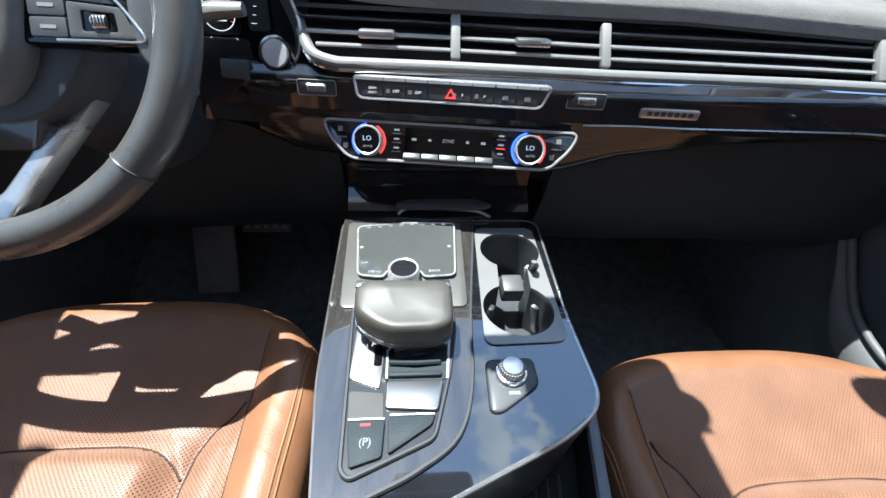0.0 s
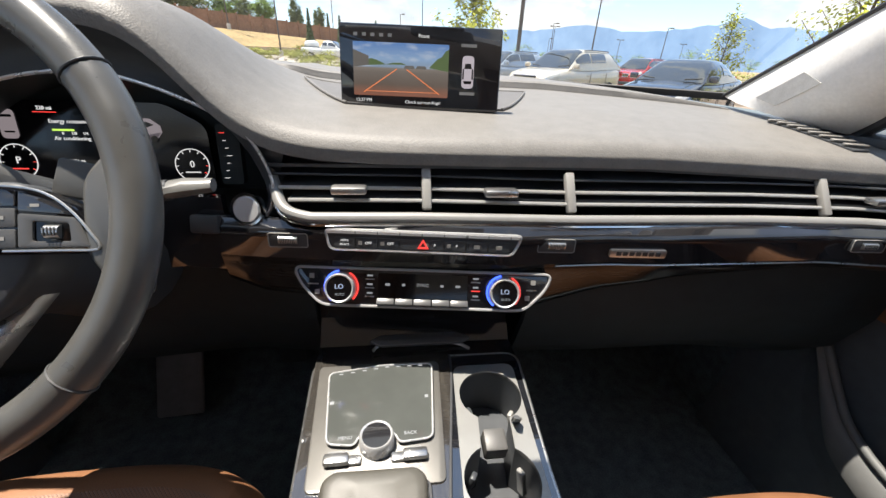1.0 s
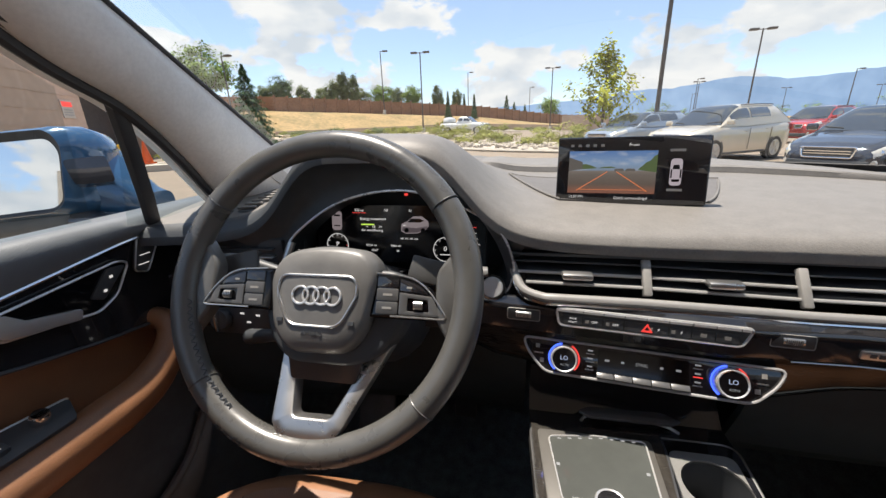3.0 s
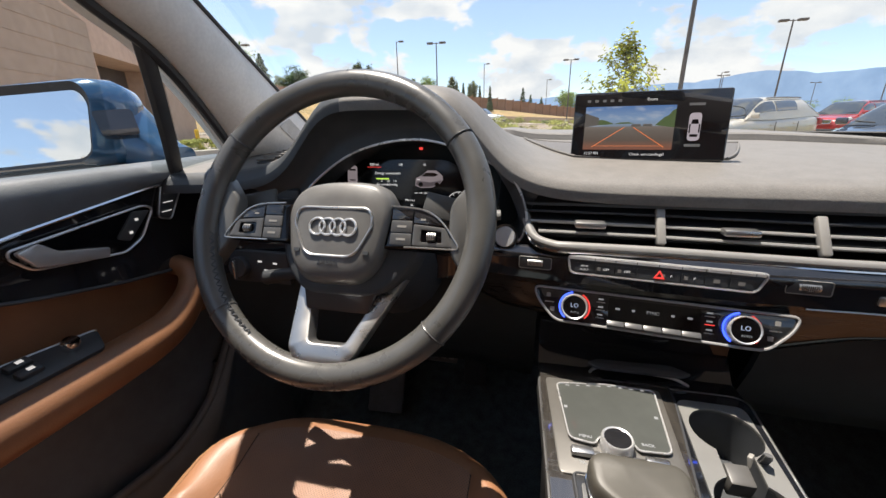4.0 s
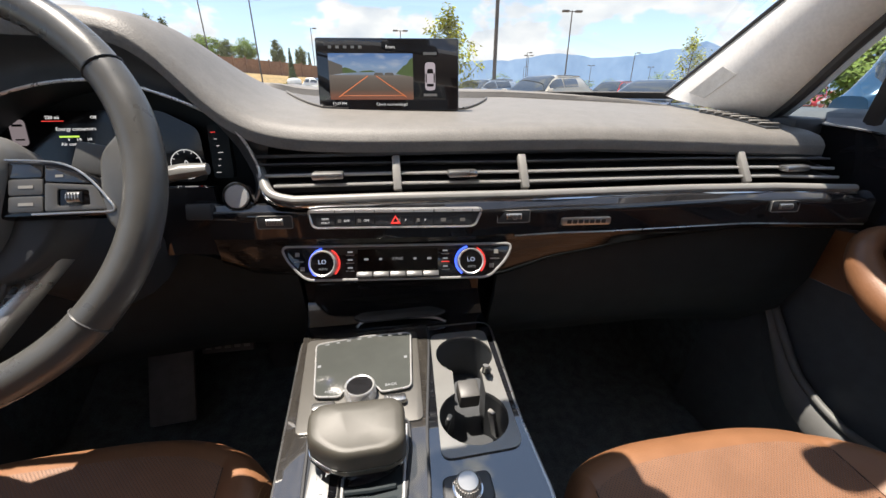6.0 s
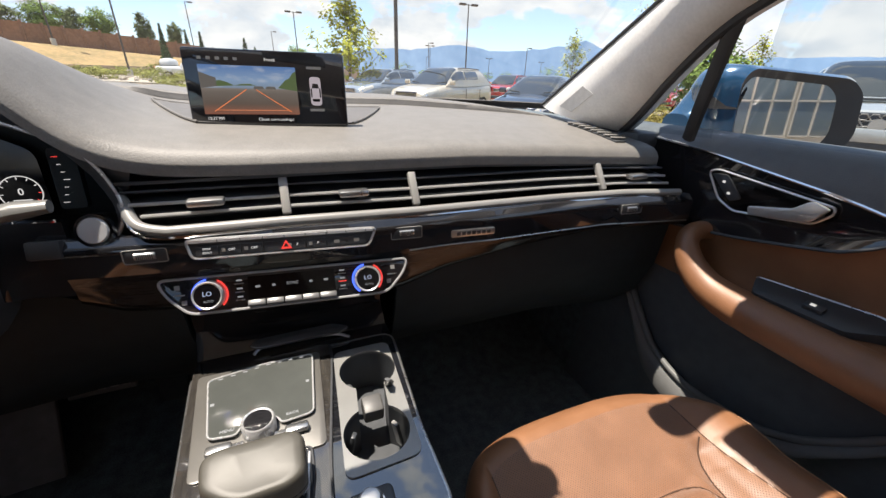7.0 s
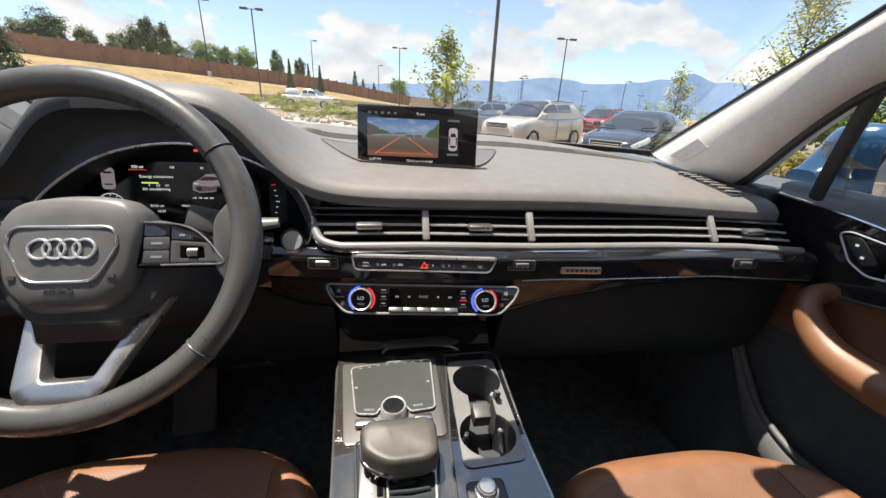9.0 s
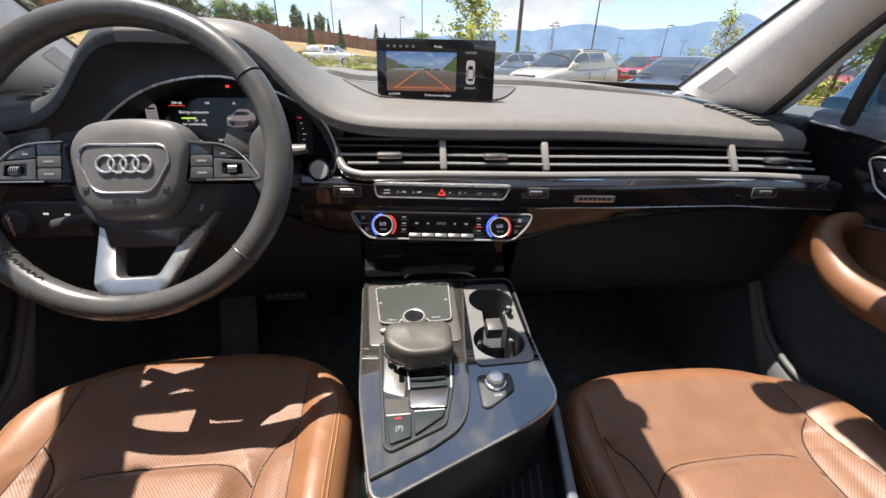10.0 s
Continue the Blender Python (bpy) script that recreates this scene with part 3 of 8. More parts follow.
# glove box and knee panels
for x0, x1, nm, lab in ((0.16, 0.74, "glove_box", "matt black glove box"), (-0.74, -0.15, "knee_panel", "matt black knee panel")):
    def knee(x, v, s=1 if x0 > 0 else -1):
        prof = [(0.035, fascia_low(x) - 0.012), (0.045, 0.93), (0.075, 0.85), (0.14, 0.78), (0.30, 0.72), (0.55, 0.70)]
        k = min(4, int(v))
        t = v - k
        return (x, fascia_y(x) + prof[k][0] + (prof[k + 1][0] - prof[k][0]) * t, prof[k][1] + (prof[k + 1][1] - prof[k][1]) * t)
    part(nm, sheet(steps(x0, x1, 14), steps(0, 5, 15), knee, 0.012, back=(0, 1, 0)), KNEE, dash, lab, sharp=60)
bm = sheet(steps(-0.745, -0.235, 24), steps(0, 1, 6), lambda x, v: (x, fascia_y(x) + 0.012 - 0.004 * v, 1.125 - 0.095 * v), 0.012, back=(0, 1, 0))
part("driver_fascia", bm, GLOSS_BLACK, dash, "gloss black panel behind the steering wheel")

# driver's side vent, light switch
bm = box((-0.625, 0.672, 1.148), (0.13, 0.03, 0.055), bev=0.006)
vent2 = part("side_vent", bm, BLACK_PLASTIC, dash, "narrow side air vent")
for i in range(3):
    part("blade", box((-0.63, 0.648 + 0.004 * i, 1.134 + 0.013 * i), (0.115, 0.018, 0.0025), bev=0.0008, seg=1), BLACK_PLASTIC if i == 2 else SATIN, vent2)
part("frame", tube([(-0.553, 0.636, 1.12), (-0.546, 0.644, 1.145), (-0.538, 0.656, 1.172)], 0.006, 8), SATIN, vent2, "silver end frame")
bm = box((-0.63, 0.618, 1.045), (0.12, 0.012, 0.06), bev=0.004)
lights = part("light_switch_panel", bm, BLACK_PLASTIC, dash, "black light switch panel")
part("rotary_switch", lathe([(0.0, 0.012), (0.017, 0.012), (0.019, 0.009), (0.019, 0)], plane_at((-0.665, 0.612, 1.045), (1, 0, 0), (0, 0.2, 1)), 24), BLACK_PLASTIC, lights)
part("switch_grip", box((-0.665, 0.598, 1.045), (0.005, 0.012, 0.034), bev=0.002), CHROME, lights, "chrome grip")
for dx, dz in ((0.02, 0.012), (0.03, -0.004), (0.035, -0.018), (0.05, 0.010)):
    part("symbol", box((-0.645 + dx, 0.6115, 1.045 + dz), (0.007, 0.0012, 0.003)), WHITE_INK, lights)

# instrument cluster: hood liner, bright arc, display
ARC = curve([(-0.566, 0.655, 1.108), (-0.560, 0.655, 1.141), (-0.534, 0.660, 1.184), (-0.455, 0.665, 1.236), (-0.366, 0.668, 1.256), (-0.290, 0.666, 1.246),
             (-0.205, 0.660, 1.206), (-0.176, 0.655, 1.154), (-0.178, 0.650, 1.118), (-0.190, 0.648, 1.100)], 6)
HOOD = [Vector((x, lead_y(x) + 0.002, lead_z(x) + hump(x, lead_y(x)) - 0.012)) for x in steps(-0.635, -0.158, len(ARC) - 1)]
bm = bmesh.new()
rows_ = [[bm.verts.new(h.lerp(a, t) + Vector((0, 0.02 * math.sin(math.pi * t), 0))) for t in steps(0, 1, 4)] for h, a in zip(HOOD, ARC)]
for u, v in zip(rows_, rows_[1:]):
    for j in range(4):
        bm.faces.new((u[j], u[j + 1], v[j + 1], v[j]))
cluster = part("instrument_hood", bm, DARK_SOFT, dash, "matt black instrument hood", sharp=70)
part("arc_trim", tube(ARC, 0.0020, 6), SILVER, cluster, "thin silver arc")
bm = bmesh.new()
inner = [a + Vector((0, 0.004, 0)) for a in ARC]
outer = [Vector((-0.37 + (a.x + 0.37) * 0.93, 0.748, 1.15 + (a.z - 1.15) * 0.9)) for a in ARC]
ra, rb = [bm.verts.new(q) for q in inner], [bm.verts.new(q) for q in outer]
for i in range(len(ra) - 1):
    bm.faces.new((ra[i], ra[i + 1], rb[i + 1], rb[i]))
bm.faces.new(rb)
part("instrument_bowl", bm, KNEE, cluster, "dark instrument bowl")
CM = plane_at((-0.409, 0.727, 1.170), (1, 0, 0), (0, 0.18, 0.98))
bm = plate(rounded([(-0.128, -0.050), (0.144, -0.050), (0.140, 0.024), (0.094, 0.050), (-0.085, 0.050), (-0.124, 0.030)], 0.012), [], -0.004, 0, CM)
disp = part("instrument_display", bm, mat("display_black", (0.006, 0.006, 0.008), 0.1, var=0.1), cluster, "lit digital instrument display")


def on(m, x, y, z=0.0006, turn=0):
    return m @ Matrix.Translation((x, y, z)) @ pose(0, 0, 0, 0, 0, turn)


part("glow_panel", plate(rounded([(-0.045, -0.02), (0.03, -0.02), (0.03, 0.034), (-0.045, 0.034)], 0.004), [], 0, 0.0004, CM), mat("panel_dark", (0.012, 0.012, 0.016), 0.15), disp)
lettering("text", "220 mi", 0.0062, on(CM, -0.040, 0.041), WHITE_INK, disp)
part("fuel_frame", bar(on(CM, -0.040, 0.0365), 0.026, 0.0008), RED_INK, disp, "red underline")
lettering("text", "Off", 0.0055, on(CM, 0.010, 0.041), WHITE_INK, disp)
lettering("text", "81", 0.0055, on(CM, 0.055, 0.041), WHITE_INK, disp)
lettering("text", "Energy consumers", 0.0066, on(CM, -0.014, 0.026), WHITE_INK, disp)
lettering("text", "Air conditioning", 0.0062, on(CM, -0.016, 0.006), WHITE_INK, disp)
part("level_bar", bar(on(CM, -0.024, 0.016), 0.024, 0.0022), GREEN_INK, disp, "green consumption bar")
lettering("text", "0      1/8     1/4", 0.0048, on(CM, -0.012, 0.012), WHITE_INK, disp)
lettering("text", "91151 mi", 0.0052, on(CM, -0.018, -0.021), WHITE_INK, disp)
lettering("text", "12:37", 0.0056, on(CM, -0.012, -0.030), WHITE_INK, disp)
lettering("text", "946.5 mi", 0.0052, on(CM, 0.028, -0.021), WHITE_INK, disp)
lettering("text", "86", 0.0052, on(CM, 0.032, -0.030), WHITE_INK, disp)
lettering("text", "140  190  240  300", 0.0042, on(CM, 0.052, -0.008), WHITE_INK, disp)
CAR_ICON = lit("icon_silver_pink", (0.50, 0.43, 0.46), 0.17)
part("car_icon", plate(rounded([(-0.0095, -0.017), (0.0095, -0.017), (0.0095, 0.017), (-0.0095, 0.017)], 0.006), [rounded([(-0.0062, -0.008), (0.0062, -0.008), (0.0058, -0.010), (-0.0058, -0.010)], 0.001), rounded([(-0.0068, 0.008), (0.0068, 0.008), (0.0058, 0.011), (-0.0058, 0.011)], 0.001)],
                       0, 0.0005, on(CM, -0.083, 0.022)), CAR_ICON, disp, "small car seen from above")
part("car_picture", plate([(-0.024, -0.010), (-0.014, -0.014), (0.006, -0.013), (0.020, -0.007), (0.026, 0.0), (0.025, 0.008), (0.014, 0.0165), (-0.002, 0.0165), (-0.012, 0.008), (-0.023, 0.003)], [],
                          0, 0.0005, on(CM, 0.062, 0.015)), CAR_ICON, disp, "small silver car picture")
part("car_windows", plate([(-0.013, 0.006), (0.010, 0.006), (0.018, 0.009), (0.010, 0.0125), (-0.005, 0.0125)], [], 0, 0.0009, on(CM, 0.062, 0.015)), SCREEN_BLACK, disp)
part("car_flank", plate([(-0.023, -0.008), (-0.013, -0.0125), (0.006, -0.0115), (0.020, -0.006), (0.025, 0.0), (0.004, -0.004), (-0.020, -0.002)], [], 0, 0.0008, on(CM, 0.062, 0.015)), lit("icon_shade", (0.20, 0.16, 0.18), 0.14), disp)
part("car_lamp", bar(on(CM, 0.044, 0.0155, 0.0012), 0.005, 0.0015, 0.0003), WHITE_INK, disp)
for dx in (-0.014, 0.016):
    part("car_wheel", lathe([(0.0, 0.0012), (0.0042, 0.0012), (0.0042, 0)], on(CM, 0.062 + dx, 0.007), 16), SCREEN_BLACK, disp)
for gx, gy, word in ((-0.083, -0.022, "P"), (0.117, -0.025, "0")):
    gm = on(CM, gx, gy)
    part("dial_ring", tube([gm @ Vector((0.0205 * math.cos(a), 0.0205 * math.sin(a), 0)) for a in steps(0, 2 * math.pi, 40)[:-1]], 0.0006, 5, closed=True), WHITE_INK, disp)
    for k in range(9):
        a = radians(215 - 31 * k)
        part("tick", bar(gm @ Matrix.Translation((0.018 * math.cos(a), 0.018 * math.sin(a), 0)) @ pose(0, 0, 0, 0, 0, math.degrees(a)), 0.003, 0.0008), WHITE_INK if k < 7 else RED_INK, disp)
    lettering("text", word, 0.012, gm @ Matrix.Translation((0, 0.001, 0)), WHITE_INK, disp)
    part("dial_mark", bar(gm @ Matrix.Translation((0, -0.009, 0)), 0.018, 0.0014), RED_INK if word == "P" else WHITE_INK, disp)
SM = plane_at((-0.3935, 0.695, 1.168), (1, 0, 0), (0, 0.18, 0.98))
for sx in (-1, 1):
    part("side_gauge", plate(rounded([(sx * 0.1615 + x, y) for x, y in ((-0.013, -0.038), (0.013, -0.038), (0.013, 0.034), (-0.013, 0.034))], 0.005), [], -0.012, 0.0, SM), KNEE, cluster, "slim black side gauge")
    for k in range(7):
        part("tick", bar(on(SM, sx * (0.1615 - 0.002 * abs(k - 3)), -0.030 + 0.009 * k), 0.0035 if k % 3 else 0.006, 0.0007), WHITE_INK if k < 6 else RED_INK, disp)
part("warning_lamp", bar(on(CM, 0.047, 0.069, -0.002), 0.006, 0.004), RED_INK, disp, "lit red warning lamp")

# start button
sm = plane_at((-0.204, 0.650, 1.112), (0.98, -0.12, 0), (0.02, 0.30, 0.95))
btn = part("start_button", lathe([(0.0, 0.010), (0.0145, 0.010), (0.0155, 0.008), (0.0155, 0.002)], sm, 32), mat("button_silver", (0.62, 0.63, 0.64), 0.35, 0.3, var=0.05), dash, "round silver start button")
part("bezel", lathe([(0.016, 0.004), (0.0165, 0.008), (0.0195, 0.008), (0.020, 0.0)], sm, 32), CHROME, btn)
bm = box((0, 0, 0), (0.034, 0.022, 0.012), bev=0.003)
bm.transform(plane_at((-0.255, 0.645, 1.095), (0.98, -0.12, 0), (0.02, 0.30, 0.95)))
part("small_button", bm, BLACK_PLASTIC, dash, "small black button")

# row of function keys
KM = plane_at((0.003, 0.606, 1.0855), (0.992, -0.122, 0), (0.0, 0.20, 0.98))
bm = plate(rounded([(-0.112, -0.0115), (0.106, -0.0115), (0.117, 0.0125), (-0.117, 0.0125)], 0.007), [], -0.008, 0.003, KM, 0.001)
keys = part("key_strip", bm, BLACK_PLASTIC, dash, "row of dark function keys in a silver frame")
part("key_frame", tube([KM @ Vector((x, y, 0.003)) for x, y in rounded([(-0.112, -0.0115), (0.106, -0.0115), (0.117, 0.0125), (-0.117, 0.0125)], 0.007)], 0.0018, 6, closed=True), SILVER, keys, "silver frame")
part("key_top", plate([(-0.114, 0.0084), (0.112, 0.0084), (0.114, 0.0118), (-0.116, 0.0118)], [], 0.003, 0.0056, KM), SILVER, keys, "silver upper edge")
for k in range(8):
    x = -0.094 + 0.0262 * k
    part("key", bar(KM @ Matrix.Translation((x, -0.0025, 0.003)), 0.0245, 0.0125, 0.0016), BLACK_PLASTIC, keys)
    part("key_gap", bar(KM @ Matrix.Translation((x + 0.0131, 0.0100, 0.0056)), 0.0008, 0.0032, 0.0003), BLACK_PLASTIC, keys)
    if k in (1, 2, 4, 5):
        lettering("text", "OFF" if k < 4 else "P", 0.0046, KM @ Matrix.Translation((x + 0.002, -0.0025, 0.0048)), WHITE_INK, keys)
        part("symbol", bar(KM @ Matrix.Translation((x - 0.0075, -0.0025, 0.0048)), 0.0045, 0.0045, 0.0003), GREY_TRIM, keys)
    elif k == 0:
        for dy, wd in ((0.0, "DRIVE"), (-0.005, "SELECT")):
            lettering("text", wd, 0.0034, KM @ Matrix.Translation((x, dy, 0.0048)), WHITE_INK, keys)
    elif k != 3:
        part("symbol", bar(KM @ Matrix.Translation((x, -0.0025, 0.0048)), 0.007, 0.0045, 0.0003), GREY_TRIM, keys)
bm = plate([(-0.0068, -0.0055), (0.0068, -0.0055), (0, 0.0062)], [[(-0.0036, -0.0032), (0.0036, -0.0032), (0, 0.0026)]], 0.0046, 0.0056, KM @ Matrix.Translation((-0.001, -0.0015, 0)))
part("hazard_triangle", bm, RED_INK, keys, "red hazard triangle")

# climate panel
AM = plane_at((0.002, 0.6015, 1.0205), (0.993, -0.115, 0), (0.03, 0.42, 0.90))
CL = rounded([(-0.162, 0.025), (0.163, 0.025), (0.154, 0.004), (0.128, -0.022), (-0.127, -0.022), (-0.152, 0.004)], 0.012)
climate = part("climate_panel", plate(CL, [], -0.012, 0.002, AM, 0.001), GLOSS_BLACK, dash, "gloss black climate panel with two dials")
part("panel_frame", tube([AM @ Vector((x, y, 0.003)) for x, y in CL], 0.0018, 6, closed=True), mat("frame_silver", (0.34, 0.34, 0.34), 0.32, 0.0, var=0.05), climate, "silver frame")
for sx, word in ((-1, "LO"), (1, "LO")):
    dm = AM @ Matrix.Translation((sx * 0.1015, 0.001, 0.002))
    dial = part("dial", lathe([(0.0155, 0.0135), (0.0170, 0.0145), (0.0182, 0.013), (0.0190, 0.002), (0.0190, 0.0)], dm, 40), SILVER, climate, "silver temperature dial")
    part("dial_face", lathe([(0.0, 0.0132), (0.0158, 0.0132)], dm, 32), SCREEN_BLACK, dial)
    lettering("text", word, 0.0085, dm @ Matrix.Translation((0, 0.002, 0.0137)), lit("dial_digits", (0.6, 0.72, 1.0), 0.28), dial)
    lettering("text", "AUTO", 0.0042, dm @ Matrix.Translation((0.001, -0.0075, 0.0137)), DIM_INK, dial)
    for a0, a1, ink in ((100, 235, BLUE_INK), (-45, 62, RED_INK)):
        part("ring_light", tube([dm @ Vector((0.0207 * math.cos(radians(a)), 0.0207 * math.sin(radians(a)), 0.0022)) for a in steps(a0, a1, 16)], 0.0012, 6), ink, dial, "coloured ring light")
    for k in range(3):
        part("key_line", bar(AM @ Matrix.Translation((sx * 0.0665, 0.012 - 0.011 * k, 0.002)), 0.011, 0.0013, 0.0008), SATIN if not (sx > 0 and k == 1) else RED_INK, climate)
        part("symbol", bar(AM @ Matrix.Translation((sx * 0.0665, 0.0165 - 0.011 * k, 0.002)), 0.007, 0.0022, 0.0004), DIM_INK, climate)
    part("key_line", bar(AM @ Matrix.Translation((sx * 0.137, 0.004, 0.002)), 0.013, 0.0016, 0.0008), SATIN, climate)
    for dy in (0.014, -0.006):
        part("symbol", bar(AM @ Matrix.Translation((sx * (0.139 if dy > 0 else 0.132), dy, 0.002)), 0.006, 0.006, 0.0004), GREY_TRIM, climate)
win_ = plate(rounded([(-0.056, -0.011), (0.056, -0.011), (0.056, 0.020), (-0.056, 0.020)], 0.002), [], 0.002, 0.0030, AM)
lcd = part("climate_display", win_, SCREEN_BLACK, climate, "black climate display")
lettering("text", "SYNC", 0.0062, AM @ Matrix.Translation((0.0, 0.006, 0.0032)), DIM_INK, lcd)
for x in (-0.044, -0.024, 0.024, 0.044):
    part("symbol", bar(AM @ Matrix.Translation((x, 0.006, 0.0032)), 0.006 if abs(x) > 0.03 else 0.004, 0.0030, 0.0003), DIM_INK, lcd)
ROCKER = mat("satin_white_metal", (0.10, 0.10, 0.10), 0.34, 0.3, var=0.05)
for k in range(5):
    bm = box((0, 0, 0), (0.0222, 0.0085, 0.005), bev=0.0012)
    bm.transform(AM @ Matrix.Translation((-0.046 + 0.023 * k, -0.0155, 0.0060)) @ pose(0, 0, 0, -32, 0, 0))
    part("rocker_key", bm, ROCKER, climate, "silver rocker key")
# thumb wheels beside the keys, name plate
for x, z in ((-0.158, 1.0815), (0.166, 1.0815), (0.600, 1.079)):
    bm = box((0, 0, 0), (0.046, 0.017, 0.006), bev=0.002)
    tm = plane_at((x, fascia_y(x) - 0.001, z), (0.995, -0.08, 0), (0, 0.1, 0.99))
    bm.transform(tm)
    tw = part("thumb_wheel", bm, BLACK_PLASTIC, dash, "small ribbed thumb wheel")
    part("roller", tube([tm @ Vector((-0.011, 0, 0.001)), tm @ Vector((0.011, 0, 0.001))], 0.0052, 14), SATIN, tw, "knurled silver roller")
    for k in range(9):
        part("rib", bar(tm @ Matrix.Translation((-0.008 + 0.002 * k, 0, 0.0058)), 0.0007, 0.006, 0.0008), BLACK_PLASTIC, tw)
    part("frame_line", tube([tm @ Vector((x_, y_, 0.003)) for x_, y_ in rounded([(-0.023, -0.0085), (0.023, -0.0085), (0.023, 0.0085), (-0.023, 0.0085)], 0.003)], 0.0007, 5, closed=True), GREY_TRIM, tw)
bm = plate(rounded([(-0.037, -0.0058), (0.037, -0.0058), (0.037, 0.0058), (-0.037, 0.0058)], 0.003), [], 0, 0.0035, plane_at((0.276, fascia_y(0.276) - 0.002, 1.0695), (0.995, -0.09, 0), (0, 0.0, 1)), 0.0008)
badge = part("name_plate", bm, SATIN, dash, "small silver name plate")
for k in range(7):
    part("mark", bar(plane_at((0.276, fascia_y(0.276) - 0.0056, 1.0695), (0.995, -0.09, 0), (0, 0, 1)) @ Matrix.Translation((-0.0255 + 0.0085 * k, 0, 0)), 0.006, 0.0055, 0.0006), BLACK_PLASTIC, badge)

# ---- display standing on the dashboard ----
SM = plane_at((0.0085, 0.8015, 1.2695), (0.9945, -0.105, 0), (0.0, 0.165, 0.986))
screen = thing("display_screen", (0.0085, 0.80, 1.216), "slim black display standing on the dashboard, showing a rear camera picture", "screen")
bm = plate(rounded([(-0.115, -0.057), (0.115, -0.057), (0.115, 0.053), (-0.115, 0.053)], 0.004), [], -0.012, 0, SM, 0.0012)
body = part("housing", bm, GLOSS_BLACK, screen, "gloss black housing")
IMG = [(-0.096, -0.040), (0.040, -0.040), (0.040, 0.030), (-0.096, 0.030)]


def scr(pts, z, material, name, label=""):
    return part(name, plate(pts, [], 0.0002, 0.0003 + z, SM), material, body, label)


def picture_mat():
    """Lit display picture: cloudy sky over asphalt, dark trees to the sides."""
    m = bpy.data.materials.new("display_picture")
    m.use_nodes = True
    n, l = m.node_tree.nodes, m.node_tree.links
    p = n["Principled BSDF"]
    p.inputs["Base Color"].default_value, p.inputs["Roughness"].default_value = (0.01, 0.01, 0.01, 1), 0.15
    co, sep = n.new("ShaderNodeTexCoord"), n.new("ShaderNodeSeparateXYZ")
    l.new(co.outputs["Object"], sep.inputs[0])
    mr, ramp = n.new("ShaderNodeMapRange"), n.new("ShaderNodeValToRGB")
    mr.inputs["From Min"].default_value, mr.inputs["From Max"].default_value = 1.2300, 1.2992
    l.new(sep.outputs["Z"], mr.inputs["Value"])
    stops = [(0.0, (0.22, 0.09, 0.06)), (0.10, (0.20, 0.10, 0.07)), (0.22, (0.115, 0.09, 0.075)), (0.45, (0.15, 0.13, 0.115)), (0.53, (0.20, 0.175, 0.155)), (0.545, (0.20, 0.26, 0.34)), (0.70, (0.22, 0.33, 0.50)), (1.0, (0.09, 0.19, 0.42))]
    while len(ramp.color_ramp.elements) < len(stops):
        ramp.color_ramp.elements.new(0.5)
    for e, (q, c) in zip(ramp.color_ramp.elements, stops):
        e.position, e.color = q, (*c, 1)
    l.new(mr.outputs[0], ramp.inputs[0])
    nz, mp, cr, mix = n.new("ShaderNodeTexNoise"), n.new("ShaderNodeMapping"), n.new("ShaderNodeValToRGB"), n.new("ShaderNodeMix")
    mp.inputs["Scale"].default_value = (28, 28, 70)
    nz.inputs["Scale"].default_value, nz.inputs["Detail"].default_value = 1.4, 6
    l.new(co.outputs["Object"], mp.inputs[0])
    l.new(mp.outputs[0], nz.inputs["Vector"])
    cr.color_ramp.elements[0].position, cr.color_ramp.elements[1].position = 0.48, 0.68
    cr.color_ramp.elements[1].color = (0.7, 0.7, 0.7, 1)
    l.new(nz.outputs["Fac"], cr.inputs[0])
    sky, fac = n.new("ShaderNodeMath"), n.new("ShaderNodeMath")
    sky.operation, sky.inputs[1].default_value = "GREATER_THAN", 0.545
    l.new(mr.outputs[0], sky.inputs[0])
    fac.operation = "MULTIPLY"
    l.new(sky.outputs[0], fac.inputs[0])
    l.new(cr.outputs[0], fac.inputs[1])
    mix.data_type, mix.inputs["B"].default_value = "RGBA", (0.45, 0.50, 0.58, 1)
    l.new(fac.outputs[0], mix.inputs["Factor"])
    l.new(ramp.outputs[0], mix.inputs["A"])
    l.new(mix.outputs["Result"], p.inputs["Emission Color"])
    p.inputs["Emission Strength"].default_value = 0.36
    return m


S_TREE, S_WALL = lit("screen_trees", (0.05, 0.075, 0.03), 0.6), lit("screen_wall", (0.07, 0.065, 0.06), 0.6)
scr(IMG, 0.0002, picture_mat(), "camera_picture", "lit camera picture of the car park")
scr([(-0.096, -0.003), (-0.074, 0.0), (-0.074, 0.012), (-0.080, 0.014), (-0.096, 0.020)], 0.0006, S_WALL, "picture_building")
scr([(-0.074, 0.0), (-0.05, 0.0015), (-0.055, 0.004), (-0.062, 0.007), (-0.070, 0.009), (-0.074, 0.008)], 0.0006, S_TREE, "picture_tree")
scr([(-0.05, 0.0015), (-0.02, 0.002), (-0.028, 0.0045), (-0.04, 0.004)], 0.0006, S_TREE, "picture_tree")
scr([(0.012, -0.001), (0.040, -0.005), (0.040, 0.024), (0.035, 0.021), (0.030, 0.014), (0.024, 0.011), (0.018, 0.005)], 0.0006, S_TREE, "picture_tree")
for x in (-0.016, 0.001):
    scr(rounded([(x - 0.008, -0.003), (x + 0.008, -0.003), (x + 0.006, 0.001), (x - 0.006, 0.001)], 0.001), 0.0007, S_WALL, "picture_car")
